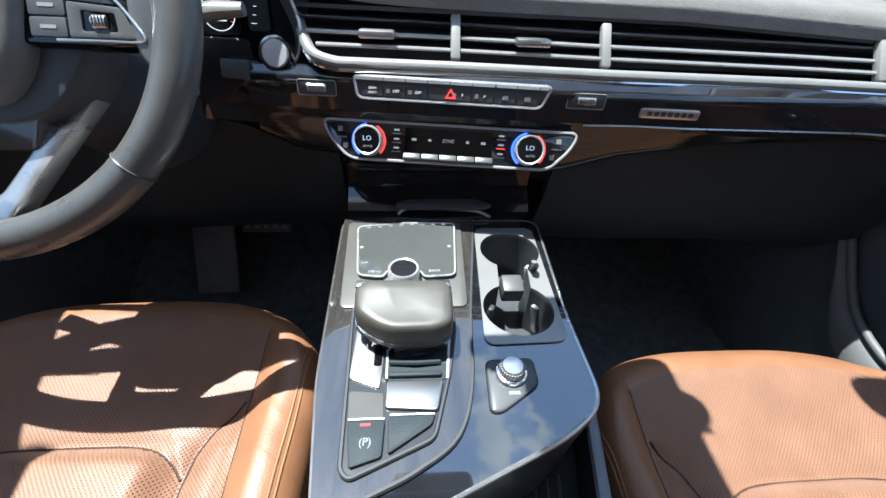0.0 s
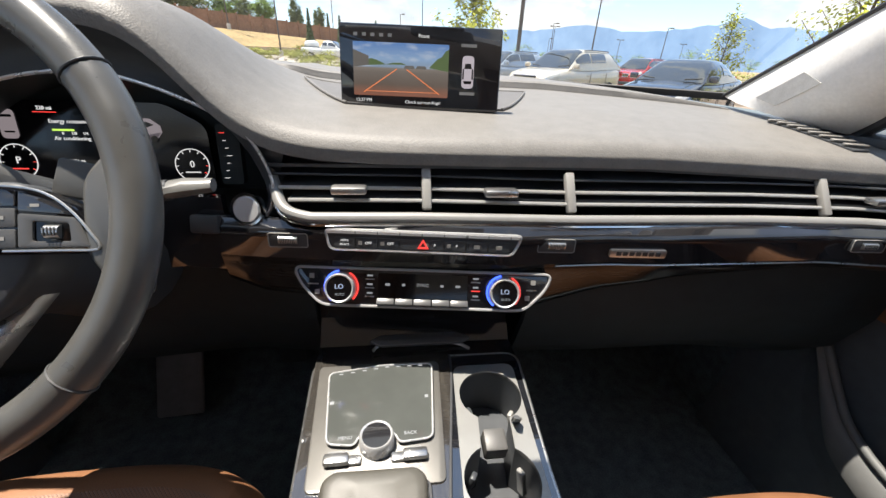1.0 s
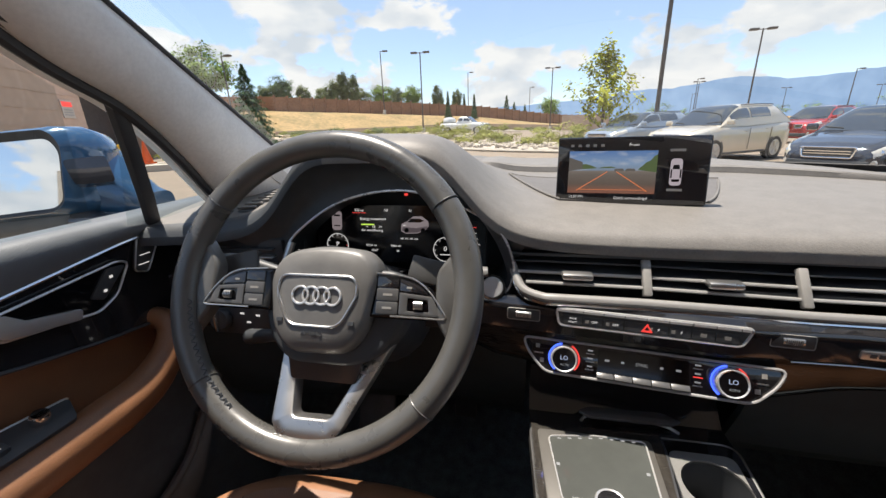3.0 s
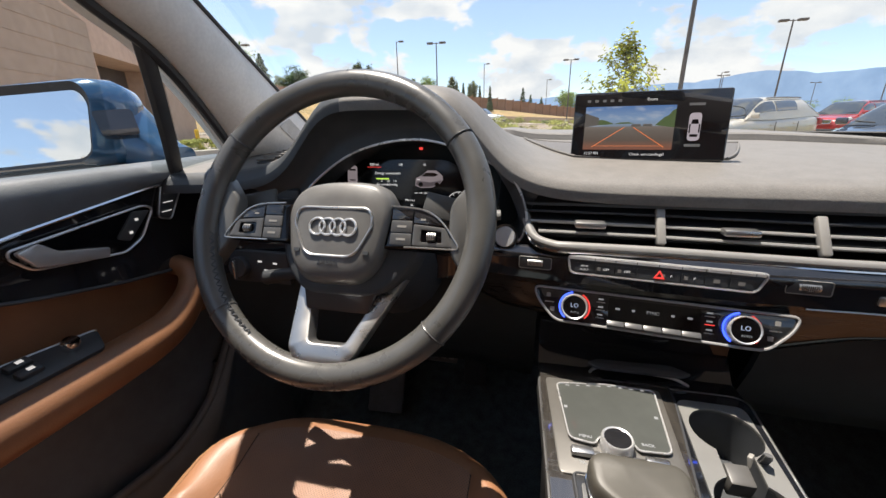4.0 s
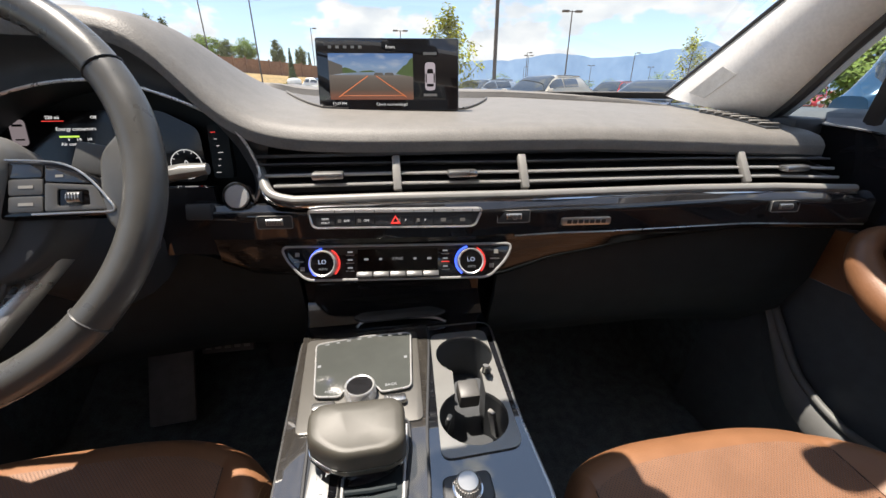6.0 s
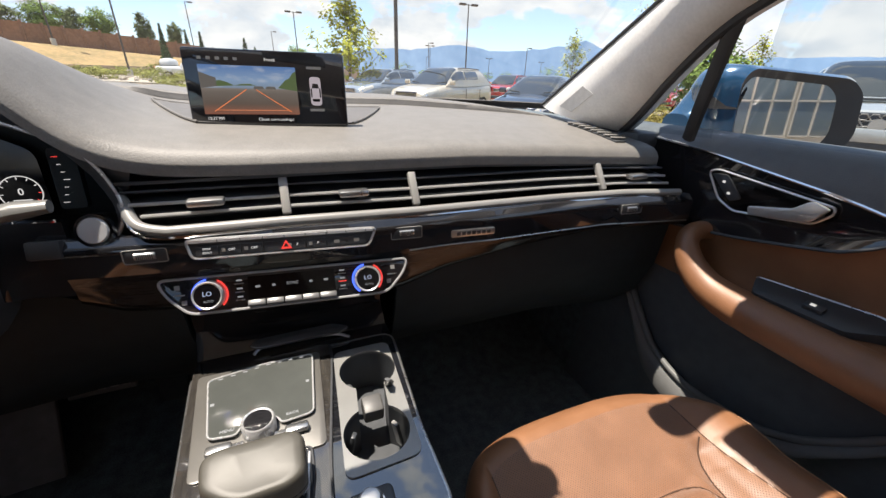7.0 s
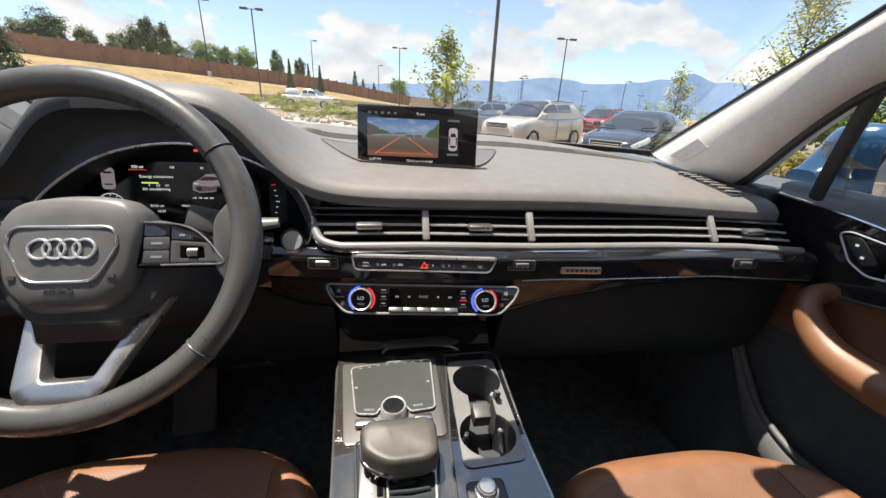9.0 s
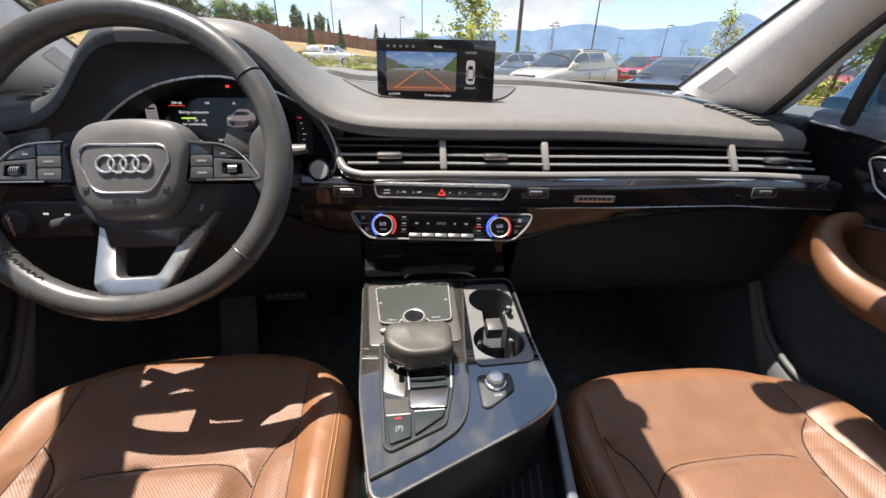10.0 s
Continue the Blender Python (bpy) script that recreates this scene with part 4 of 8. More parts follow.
for a, b in (((-0.082, -0.036), (-0.034, -0.004)), ((0.028, -0.036), (-0.020, -0.004))):
    part("guide_line", tube([SM @ Vector((*a, 0.0010)), SM @ Vector((*b, 0.0010))], 0.0007, 5), ORANGE_INK, body, "orange guide line")
for y, x0, x1 in ((-0.034, -0.079, 0.026),):
    part("guide_line", tube([SM @ Vector((x0, y, 0.0010)), SM @ Vector((x1, y, 0.0010))], 0.0004, 5), ORANGE_INK, body, "orange guide line")
lettering("text", "Front", 0.0068, on(SM, 0.004, 0.0395), WHITE_INK, body)
lettering("text", "12:37 PM", 0.0062, on(SM, -0.082, -0.0465), WHITE_INK, body)
lettering("text", "Check surroundings!", 0.0062, on(SM, 0.004, -0.0475), WHITE_INK, body)
for k in range(5):
    part("icon", bar(on(SM, -0.092 + 0.012 * k, 0.039), 0.0055, 0.0042, 0.0004), GREY_TRIM, body)
CAR_WHITE = lit("icon_white", (0.62, 0.56, 0.62), 0.26)
part("car_icon", plate(rounded([(-0.0085, -0.022), (0.0085, -0.022), (0.0085, 0.021), (-0.0085, 0.021)], 0.006), [rounded([(-0.0055, 0.004), (0.0055, 0.004), (0.004, 0.011), (-0.004, 0.011)], 0.001)],
                       0, 0.0006, on(SM, 0.068, -0.004)), CAR_WHITE, body, "white car seen from above")
part("icon_window", plate(rounded([(-0.005, -0.016), (0.005, -0.016), (0.006, -0.012), (-0.006, -0.012)], 0.001), [], 0, 0.0008, on(SM, 0.068, -0.004)), SCREEN_BLACK, body)
for sx in (-1, 1):
    part("icon_window", plate(rounded([(sx * 0.0066 - 0.001, -0.010), (sx * 0.0066 + 0.001, -0.010), (sx * 0.0066 + 0.001, 0.004), (sx * 0.0066 - 0.001, 0.004)], 0.0008), [], 0, 0.0008, on(SM, 0.068, -0.004)), SCREEN_BLACK, body)
for dy in (-0.033, 0.030):
    part("sensor_arc", bar(on(SM, 0.068, dy), 0.022, 0.004, 0.0005), GREY_TRIM, body)

# ---- steering wheel ----
WM = plane_at((-0.399, 0.4865, 1.171), (1, 0, 0), (0, math.sin(0.471), math.cos(0.471)))
RW, rw = 0.1795, 0.0165
wheel = thing("steering_wheel", WM, "black leather steering wheel with silver lower spoke and round hub", "steering wheel")


def wheel_arc(a0, a1, n, r=RW):
    return [WM @ Vector((r * math.cos(radians(a)), r * math.sin(radians(a)), 0)) for a in steps(a0, a1, n)]


NW = (WM.to_3x3() @ Vector((0, 0, 1)))
for a0, a1, nm in ((35, 145, "rim_top"), (145.6, 221, "rim_side"), (221.6, 318.4, "rim_bottom"), (319, 394.4, "rim_side")):
    part(nm, tube(wheel_arc(a0, a1, 30), rw, 16, flat=0.92, up=NW), WHEEL_LEATHER, wheel)
for a in (35, 145.3, 221.3, 318.7):
    ring = [WM @ (Vector((math.cos(radians(a)), math.sin(radians(a)), 0)) * (RW + (rw + 0.0003) * math.cos(b)) + Vector((0, 0, (rw * 0.93) * math.sin(b)))) for b in steps(0, 2 * math.pi, 20)[:-1]]
    part("seam", tube(ring, 0.0010, 5, closed=True), BLACK_PLASTIC if a < 200 else KEY_GREY, wheel, "fine seam round the rim")
# stitching along the inner side of the rim, in a zigzag
for a0, a1 in ((188, 238),):
    for k in range(34):
        a = radians(a0 + (a1 - a0) * k / 33)
        f = 1 if k % 2 else -1
        q = [WM @ (Vector((math.cos(a + d), math.sin(a + d), 0)) * (RW - rw * 0.86 + e) + Vector((0, 0, 0.0086 + 0.4 * e))) for d, e in ((-0.012, -0.0028 * f), (0.012, 0.0028 * f))]
        part("stitch", tube(q, 0.0009, 4), BLACK_PLASTIC, wheel)
# leather webs joining the spokes to the rim
for sx in (-1, 1):
    web = [(0.140, 0.026), (0.166, 0.058), (0.176, 0.055), (0.180, -0.06), (0.168, -0.066), (0.142, -0.028)]
    part("web", plate(rounded([(sx * x + 0.002, y) for x, y in (web if sx < 0 else web[::-1])], 0.012), [], -0.017, 0.0015, WM, 0.004), WHEEL_LEATHER, wheel, "leather web between spoke and rim", sharp=60)
# hub with its cover
HP = [(-0.045, 0.042), (-0.01, 0.050), (0.03, 0.051), (0.064, 0.046), (0.077, 0.02), (0.067, -0.045), (0.045, -0.073), (-0.028, -0.075), (-0.050, -0.05), (-0.061, 0.015)]
bm = bmesh.new()
outline = [Vector((x, y, 0)) for x, y in rounded(HP, 0.03, 4)]
lev = [(-0.045, 0.96), (-0.018, 1.02), (-0.004, 1.0), (0.005, 0.95), (0.0090, 0.87), (0.0112, 0.6), (0.0120, 0.3)]
rings = [[bm.verts.new(WM @ Vector((0.007 + (p.x - 0.007) * s, -0.010 + (p.y + 0.010) * s, z))) for p in outline] for z, s in lev]
for u, v in zip(rings, rings[1:]):
    for j in range(len(u)):
        bm.faces.new((u[j], u[(j + 1) % len(u)], v[(j + 1) % len(u)], v[j]))
bm.faces.new(rings[-1])
bm.faces.new(rings[0])
hub = part("hub", bm, HUB, wheel, "charcoal airbag cover", sharp=50)
EP = rounded([(-0.040, 0.0145), (0.0515, 0.0150), (0.0565, -0.004), (0.037, -0.0425), (-0.0255, -0.0425), (-0.0445, -0.004)], 0.013)
part("emblem_frame", tube([WM @ Vector((x, y, 0.0118 - 0.06 * max(0, abs(x - 0.006) - 0.03))) for x, y in EP], 0.0016, 8, closed=True), SATIN, hub, "silver frame round the emblem")
for k in range(4):
    cx = 0.0073 + (k - 1.5) * 0.0133
    part("emblem_ring", tube([WM @ Vector((cx + 0.0098 * math.cos(a), -0.0085 + 0.0098 * math.sin(a), 0.0132)) for a in steps(0, 2 * math.pi, 28)[:-1]], 0.0015, 6, closed=True), SILVER, hub)
lettering("text", "AIRBAG", 0.0075, WM @ Matrix.Translation((0.005, -0.0505, 0.0104)), BLACK_PLASTIC, hub, 0.0014)
for x in (-0.037, 0.0508):
    part("horn_mark", bar(WM @ Matrix.Translation((x, -0.037, 0.0092)), 0.007, 0.004, 0.0022), BLACK_PLASTIC, hub, "small horn symbol")
part("hub_skirt", plate(rounded([(-0.072, 0.026), (0.094, 0.026), (0.112, 0.010), (0.104, -0.040), (0.078, -0.074), (0.050, -0.088), (-0.032, -0.088), (-0.058, -0.066), (-0.074, -0.03)], 0.02), [], -0.050, -0.010, WM, 0.006), BLACK_PLASTIC, wheel, "black casing behind the hub", sharp=60)
# side spokes with their keys, tapering down to a low outer tip
INNER = [[(0.072, -0.0240), (0.0975, -0.0240), (0.0975, -0.0105), (0.072, -0.0105)], [(0.072, -0.0093), (0.0975, -0.0093), (0.0975, 0.0045), (0.072, 0.0045)]]
UPPER = [[(0.072, 0.0058), (0.0975, 0.0058), (0.0975, 0.0178), (0.072, 0.0190)], [(0.0990, 0.0022), (0.1340, -0.0005), (0.1230, 0.0090), (0.0990, 0.0168)]]
BOX = [(0.0990, -0.0240), (0.1465, -0.0240), (0.1375, -0.0025), (0.0990, 0.0008)]
for sx in (-1, 1):
    def flip(points):
        q = [(sx * x + 0.003, y) for x, y in points]
        return q if sx > 0 else q[::-1]

    pts = [(0.060, 0.022), (0.106, 0.0195), (0.132, 0.0075), (0.149, -0.012), (0.157, -0.0265), (0.130, -0.029), (0.060, -0.029)]
    spoke = part("spoke", plate(rounded(flip(pts), 0.006), [], -0.016, 0.000, WM, 0.003), SCREEN_BLACK, wheel, "black spoke with control keys")
    edge_line = [(0.070, 0.0212), (0.104, 0.0188), (0.122, 0.0122), (0.136, 0.0), (0.147, -0.0145), (0.1525, -0.0235), (0.148, -0.0262), (0.128, -0.0262), (0.090, -0.0262)]
    part("spoke_edge", tube(curve([WM @ Vector((sx * x + 0.003, y, 0.002)) for x, y in edge_line], 4), 0.0010, 6), SATIN, spoke, "silver edge line")
    for k in INNER:
        part("key", plate(rounded(flip(k), 0.002), [], 0.0, 0.0016, WM, 0.0005), KEY_GREY, spoke, "grey control key")
        ym = (k[0][1] + k[2][1]) / 2
        part("symbol", bar(WM @ Matrix.Translation((sx * 0.085 + 0.003, ym, 0.0017)), 0.011, 0.0026, 0.0003), GREY_TRIM, spoke)
    for k in UPPER:
        part("upper_key", plate(rounded(flip(k), 0.002), [], 0.0, 0.0014, WM, 0.0005), GLOSS_BLACK, spoke, "gloss black control key")
    part("symbol", bar(WM @ Matrix.Translation((sx * 0.110 + 0.003, 0.0065, 0.0015)), 0.006, 0.0022, 0.0003), GREY_TRIM, spoke)
    well = [(0.1085, -0.0195), (0.1335, -0.0195), (0.1320, -0.0065), (0.1085, -0.0050)]
    part("roller_box", plate(rounded(flip(BOX), 0.002), [rounded(flip(well), 0.002)], 0.0, 0.0018, WM, 0.0005), KEY_GREY, spoke, "grey key round the roller")
    drum = part("roller", tube([WM @ Vector((sx * 0.121 - 0.002, -0.0125, -0.0008)), WM @ Vector((sx * 0.121 + 0.008, -0.0125, -0.0008))], 0.0052, 14), SATIN, spoke, "silver thumb roller")
    for j in range(4):
        part("rib", bar(WM @ Matrix.Translation((sx * 0.121 - 0.0005 + 0.0023 * j, -0.0125, 0.0042)), 0.0007, 0.006, 0.0006), BLACK_PLASTIC, drum)
# silver lower spoke: a frame tapering to the rim
vo = [(-0.052, -0.066), (-0.036, -0.150), (-0.026, -0.168), (0.038, -0.168), (0.049, -0.150), (0.090, -0.056), (0.064, -0.064)]
vi = [(-0.029, -0.082), (-0.012, -0.143), (0.033, -0.142), (0.059, -0.080)]
bm = plate(rounded(vo, 0.006), [rounded(vi, 0.006)], -0.012, 0.006)
bmesh.ops.bevel(bm, geom=[e for e in bm.edges if len(e.link_faces) == 2 and e.calc_face_angle(0) > 1.0 and all(v.co.z > 0 for v in e.verts)], offset=0.003, segments=2, affect="EDGES", profile=0.5)
for v in bm.verts:
    v.co.z -= 0.42 * max(0, v.co.y + 0.150)
bm.transform(WM)
part("lower_spoke", bm, SATIN, wheel, "silver two-legged lower spoke")
bm = bmesh.new()
tube([WM @ Vector((0.003, -0.02, -0.02)), WM @ Vector((0.003, -0.02, -0.14)), WM @ Vector((0.003, -0.03, -0.24))], [0.075, 0.07, 0.085], 20, bm=bm)
part("column", bm, BLACK_PLASTIC, wheel, "black steering column")
# Black bridge; the brown reflection on it is put into the base colour.
part("bridge_panel", plate(rounded([(-0.042, -0.056), (0.066, -0.052), (0.053, -0.106), (-0.028, -0.106)], 0.004), [], -0.034, -0.012, WM, 0.001), mat("lacquer_with_brown_reflection", (0.055, 0.042, 0.037), 0.2, var=0.1, coat=0.5), wheel, "gloss bridge between the spoke legs, brown reflection in its colour")
# stalks
STALK_GREY = mat("stalk_grey", (0.16, 0.158, 0.15), 0.36, 0.1, var=0.08)
for sx, tip in ((1, (-0.219, 0.583, 1.163)), (-1, (-0.582, 0.575, 1.172))):
    base = WM @ Vector((sx * 0.05, 0.01, -0.075))
    tip = Vector(tip)
    st = part("stalk", tube([base, base.lerp(tip, 0.55), base.lerp(tip, 0.8)], [0.008, 0.009, 0.010], 10), BLACK_PLASTIC, wheel, "column stalk")
    part("stalk_tip", tube([base.lerp(tip, 0.78), base.lerp(tip, 0.9), tip + Vector((sx * 0.012, 0, 0))], [0.012, 0.0125, 0.009], 10, flat=0.7), STALK_GREY, st, "grey stalk end")
    q = WM @ Vector((sx * 0.125, 0.035, -0.03))
    bm = box((0, 0, 0), (0.05, 0.03, 0.006), bev=0.0025)
    bm.transform(WM @ Matrix.Translation((sx * 0.128, 0.028, -0.028)) @ pose(0, 0, 0, 0, 0, -12 * sx))
    part("shift_paddle", bm, mat("paddle_grey", (0.07, 0.07, 0.068), 0.4) if not bpy.data.materials.get("paddle_grey") else bpy.data.materials["paddle_grey"], wheel, "grey shift paddle")
tip = Vector((-0.545, 0.53, 1.068))
part("lower_stalk", tube([WM @ Vector((-0.06, -0.06, -0.05)), tip.lerp(WM @ Vector((-0.06, -0.06, -0.05)), 0.3), tip], [0.007, 0.010, 0.011], 10), BLACK_PLASTIC, wheel, "cruise control stalk")

# ---- centre console ----
ZC = 0.906
console = thing("centre_console", (0, 0.4, 0.46), "gloss black and oak centre console with gear lever", "console")
OUT = rounded([(-0.143, 0.605), (-0.128, 0.34), (-0.106, 0.205), (0.082, 0.283), (0.1235, 0.312), (0.1245, 0.42), (0.139, 0.605)], 0.022, 6)
CUPH = rounded([(0.043, 0.582), (0.126, 0.582), (0.1145, 0.378), (0.028, 0.375)], 0.014)
SEAM = [(0.040, 0.605), (0.0385, 0.563), (0.018, 0.415), (0.010, 0.335), (-0.006, 0.287), (-0.039, 0.262), (-0.072, 0.247), (-0.110, 0.231)]
wood_out = [(-0.141, 0.603)] + [(-0.127, 0.34), (-0.1105, 0.233)] + [tuple(q[:2]) for q in curve([(x, y, 0) for x, y in SEAM[::-1][1:]], 5)]
bm = bmesh.new()
rings = [[bm.verts.new((x + dx * (1 if x > 0 else -1), y, z)) for x, y in OUT] for z, dx in ((ZC - 0.003, 0.0), (ZC - 0.014, 0.003), (ZC - 0.05, -0.004), (ZC - 0.12, -0.012), (0.50, -0.02))]
for u, v in zip(rings, rings[1:]):
    for j in range(len(u)):
        bm.faces.new((u[j], u[(j + 1) % len(u)], v[(j + 1) % len(u)], v[j]))
part("body", bm, mat("console_side", (0.045, 0.044, 0.043), 0.3, bump=0.15, bscale=600), console, "dark console sides", sharp=50)
gloss = part("gloss_top", plate(OUT, [CUPH], ZC - 0.006, ZC, None, 0.0), CONSOLE_GLOSS, console, "gloss black top")
part("edge_trim", tube([(x, y, ZC - 0.0015) for x, y in OUT], 0.0022, 8, closed=True), SATIN, console, "silver edge strip")
PADH = rounded([(-0.133, 0.590), (0.024, 0.590), (0.016, 0.425), (-0.121, 0.425)], 0.008)
part("wood_inlay", plate(wood_out, [], ZC + 0.0005, ZC + 0.0035), WOOD, console, "dark oak inlay")
part("seam_line", tube(curve([(x, y, ZC + 0.002) for x, y in SEAM], 6), 0.0022, 6), RUBBER, console, "dark joint round the inlay")
# touchpad unit
part("pad_base", plate(PADH, [], ZC + 0.0035, ZC + 0.0058, None, 0.001), mat("warm_grey_panel", (0.125, 0.12, 0.11), 0.36, 0.35, var=0.1), console, "grey control panel")
PT = [(-0.118, 0.572), (-0.052, 0.582), (0.014, 0.581), (0.006, 0.471), (-0.030, 0.468), (-0.034, 0.478), (-0.054, 0.4895), (-0.074, 0.478), (-0.078, 0.468), (-0.107, 0.472)]
PTM = Matrix.Translation((0, 0, ZC + 0.004))
pad = part("touchpad", plate(rounded(PT, 0.008), [], 0.0, 0.0065, PTM), PAD_GLASS, console, "grey glass touchpad")
part("pad_frame", tube([(x, y, ZC + 0.0105) for x, y in rounded(PT, 0.008)], 0.0012, 6, closed=True), SILVER, pad, "silver frame")
for k in range(8):
    part("pad_mark", box((-0.103 + 0.0145 * k, 0.5695 + 0.0022 * min(k, 4), ZC + 0.0108), (0.005, 0.0012, 0.0004)), WHITE_INK, pad)
for x, y in ((-0.108, 0.525), (0.003, 0.527)):
    part("pad_mark", box((x, y, ZC + 0.0108), (0.004, 0.004, 0.0004)), WHITE_INK, pad)
lettering("text", "MENU", 0.0055, Matrix.Translation((-0.088, 0.4775, ZC + 0.0108)), WHITE_INK, pad)
lettering("text", "BACK", 0.0055, Matrix.Translation((-0.018, 0.4785, ZC + 0.0108)), WHITE_INK, pad)
dm = Matrix.Translation((-0.054, 0.471, ZC + 0.005))
dial = part("control_dial", lathe([(0.0150, 0.0165), (0.0168, 0.0175), (0.0180, 0.016), (0.0185, 0.0)], dm, 40), SILVER, console, "silver control dial")
part("dial_glass", lathe([(0.0, 0.0162), (0.0155, 0.0162)], dm, 32), GLOSS_BLACK, dial, "black glass top")
for sx, a, b in ((-1, "NAV/MAP", "TEL"), (1, "RADIO", "MEDIA")):
    x = -0.054 + sx * 0.040
    bm = box((x, 0.4535, ZC + 0.011), (0.026, 0.012, 0.008), bev=0.003)
    rk = part("toggle", bm, SATIN, console, "silver toggle key")
    part("toggle_bar", box((-0.054 + sx * 0.022, 0.4535, ZC + 0.008), (0.014, 0.010, 0.005), bev=0.002), SATIN, console)
    lettering("text", a, 0.0045, Matrix.Translation((x, 0.4645, ZC + 0.0062)), WHITE_INK, console)
    lettering("text", b, 0.0045, Matrix.Translation((x, 0.4425, ZC + 0.0062)), WHITE_INK, console)
# gear lever
PANEL = rounded([(-0.106, 0.428), (-0.0955, 0.263), (-0.089, 0.2565), (-0.026, 0.2835), (-0.010, 0.342), (-0.001, 0.393), (-0.001, 0.428)], 0.007)
gate = part("gear_gate", plate(PANEL, [], ZC + 0.002, ZC + 0.0052), mat("gate_grey", (0.045, 0.045, 0.045), 0.2, 0.3, var=0.1, coat=0.8), console, "glossy grey gear panel")
part("panel_line", tube([(x, y, ZC + 0.0052) for x, y in PANEL], 0.0019, 6, closed=True), RUBBER, gate, "dark joint")
part("gate_strip", plate(rounded([(-0.0985, 0.416), (-0.0990, 0.338), (-0.0715, 0.327), (-0.0700, 0.345), (-0.0690, 0.416)], 0.004), [], ZC + 0.0045, ZC + 0.0068, None, 0.0008), mat("brushed_gate", (0.27, 0.27, 0.265), 0.40, 0.9, var=0.06), gate, "brushed silver gate strip")
part("gate_slot", plate(rounded([(-0.0785, 0.396), (-0.0785, 0.350), (-0.0715, 0.350), (-0.0705, 0.396)], 0.002), [], ZC + 0.0068, ZC + 0.0073), SCREEN_BLACK, gate, "dark position slot")
part("gear_boot", plate(rounded([(-0.067, 0.412), (-0.0665, 0.334), (-0.0145, 0.334), (-0.006, 0.412)], 0.005), [], ZC + 0.0045, ZC + 0.0062), KNEE, gate, "black gate bottom")
part("boot_ridge", box((-0.041, 0.3395, ZC + 0.0075), (0.048, 0.0055, 0.006), bev=0.0022), KNEE, gate)
part("gate_slope", plate(rounded([(-0.0655, 0.3335), (-0.0658, 0.3085), (-0.0222, 0.3050), (-0.0160, 0.3335)], 0.0035), [], -0.001, 0.0035, Matrix.Translation((0, 0, ZC + 0.0055)), 0.0012), mat("brushed_end_plate", (0.27, 0.27, 0.275), 0.34, 0.95, var=0.06), gate, "bright silver end plate")
for k, w in enumerate(("N", "D/S")):
    lettering("text", w, 0.0075, Matrix.Translation((-0.0885, 0.372 - 0.019 * k, ZC + 0.0074)), WHITE_INK, gate)
part("gear_mark", box((-0.0885, 0.389, ZC + 0.0072), (0.005, 0.005, 0.0005)), RED_INK, gate, "lit red gear mark")
bm = bmesh.new()
tube([(-0.040, 0.372, ZC + 0.002), (-0.041, 0.376, ZC + 0.008), (-0.043, 0.380, ZC + 0.022)], [0.027, 0.019, 0.017], 16, flat=0.75, bm=bm)
lever = part("gear_lever", bm, GLOSS_BLACK, console, "gear lever with padded black leather grip")
GK = rounded([(-0.096, 0.378), (-0.078, 0.364), (-0.062, 0.357), (-0.020, 0.358), (-0.006, 0.366), (-0.005, 0.404), (-0.013, 0.412), (-0.089, 0.413), (-0.098, 0.405)], 0.009)
cx, cy = -0.05, 0.388
GRIP_UP = 0.010


def grip_rings(levels, closed_top):
    bm = bmesh.new()
    rings = [[bm.verts.new((cx + (x - cx) * s, cy + (y - cy) * s, ZC + GRIP_UP + z + 0.006 * (y - cy) / 0.04)) for x, y in GK] for z, s in levels]
    for u, v in zip(rings, rings[1:]):
        for j in range(len(u)):
            bm.faces.new((u[j], u[(j + 1) % len(u)], v[(j + 1) % len(u)], v[j]))
    bm.faces.new(rings[-1] if closed_top else rings[0])
    return bm


part("under_shell", grip_rings([(0.000, 0.50), (0.003, 0.80), (0.010, 0.95), (0.0225, 1.0)], False), GLOSS_BLACK, lever, "gloss black under-shell", sharp=60)
part("grip", grip_rings([(0.0125, 0.93), (0.0165, 0.99), (0.030, 1.0), (0.0365, 0.992), (0.0402, 0.97), (0.0422, 0.935), (0.0432, 0.89), (0.0437, 0.75), (0.0440, 0.4)], True),
     mat("grip_leather", (0.066, 0.062, 0.052), 0.46, var=0.15, bump=0.10, bscale=1500, spec=0.4), lever, "broad leather grip", sharp=60)
part("grip_trim", tube([(cx + (x - cx) * 1.003, cy + (y - cy) * 1.003, ZC + GRIP_UP + 0.0165 + 0.006 * (y - cy) / 0.04) for x, y in GK[int(len(GK) * 0.72):] + GK[:10]], 0.0011, 6), CHROME, lever, "chrome line")
pm = plane_at((-0.0785, 0.3655, ZC + GRIP_UP + 0.0085), (0.86, -0.50, 0), (0.25, 0.5, 0.83))
lettering("text", "P", 0.0085, pm @ Matrix.Translation((0, 0, 0.0006)), WHITE_INK, lever)
part("gate_frame", tube([(-0.0675, 0.414, ZC + 0.0072), (-0.0660, 0.336, ZC + 0.0072)], 0.0014, 6), SILVER, gate, "silver edge of the gate")
part("gate_frame", tube([(-0.0035, 0.420, ZC + 0.0066), (-0.0125, 0.335, ZC + 0.0066)], 0.0016, 6), SILVER, gate, "silver edge of the gate")
part("boot_fold", tube([(-0.064, 0.352, ZC + 0.0085), (-0.040, 0.350, ZC + 0.010), (-0.018, 0.352, ZC + 0.0085)], 0.0022, 6), KNEE, gate, "leather fold")
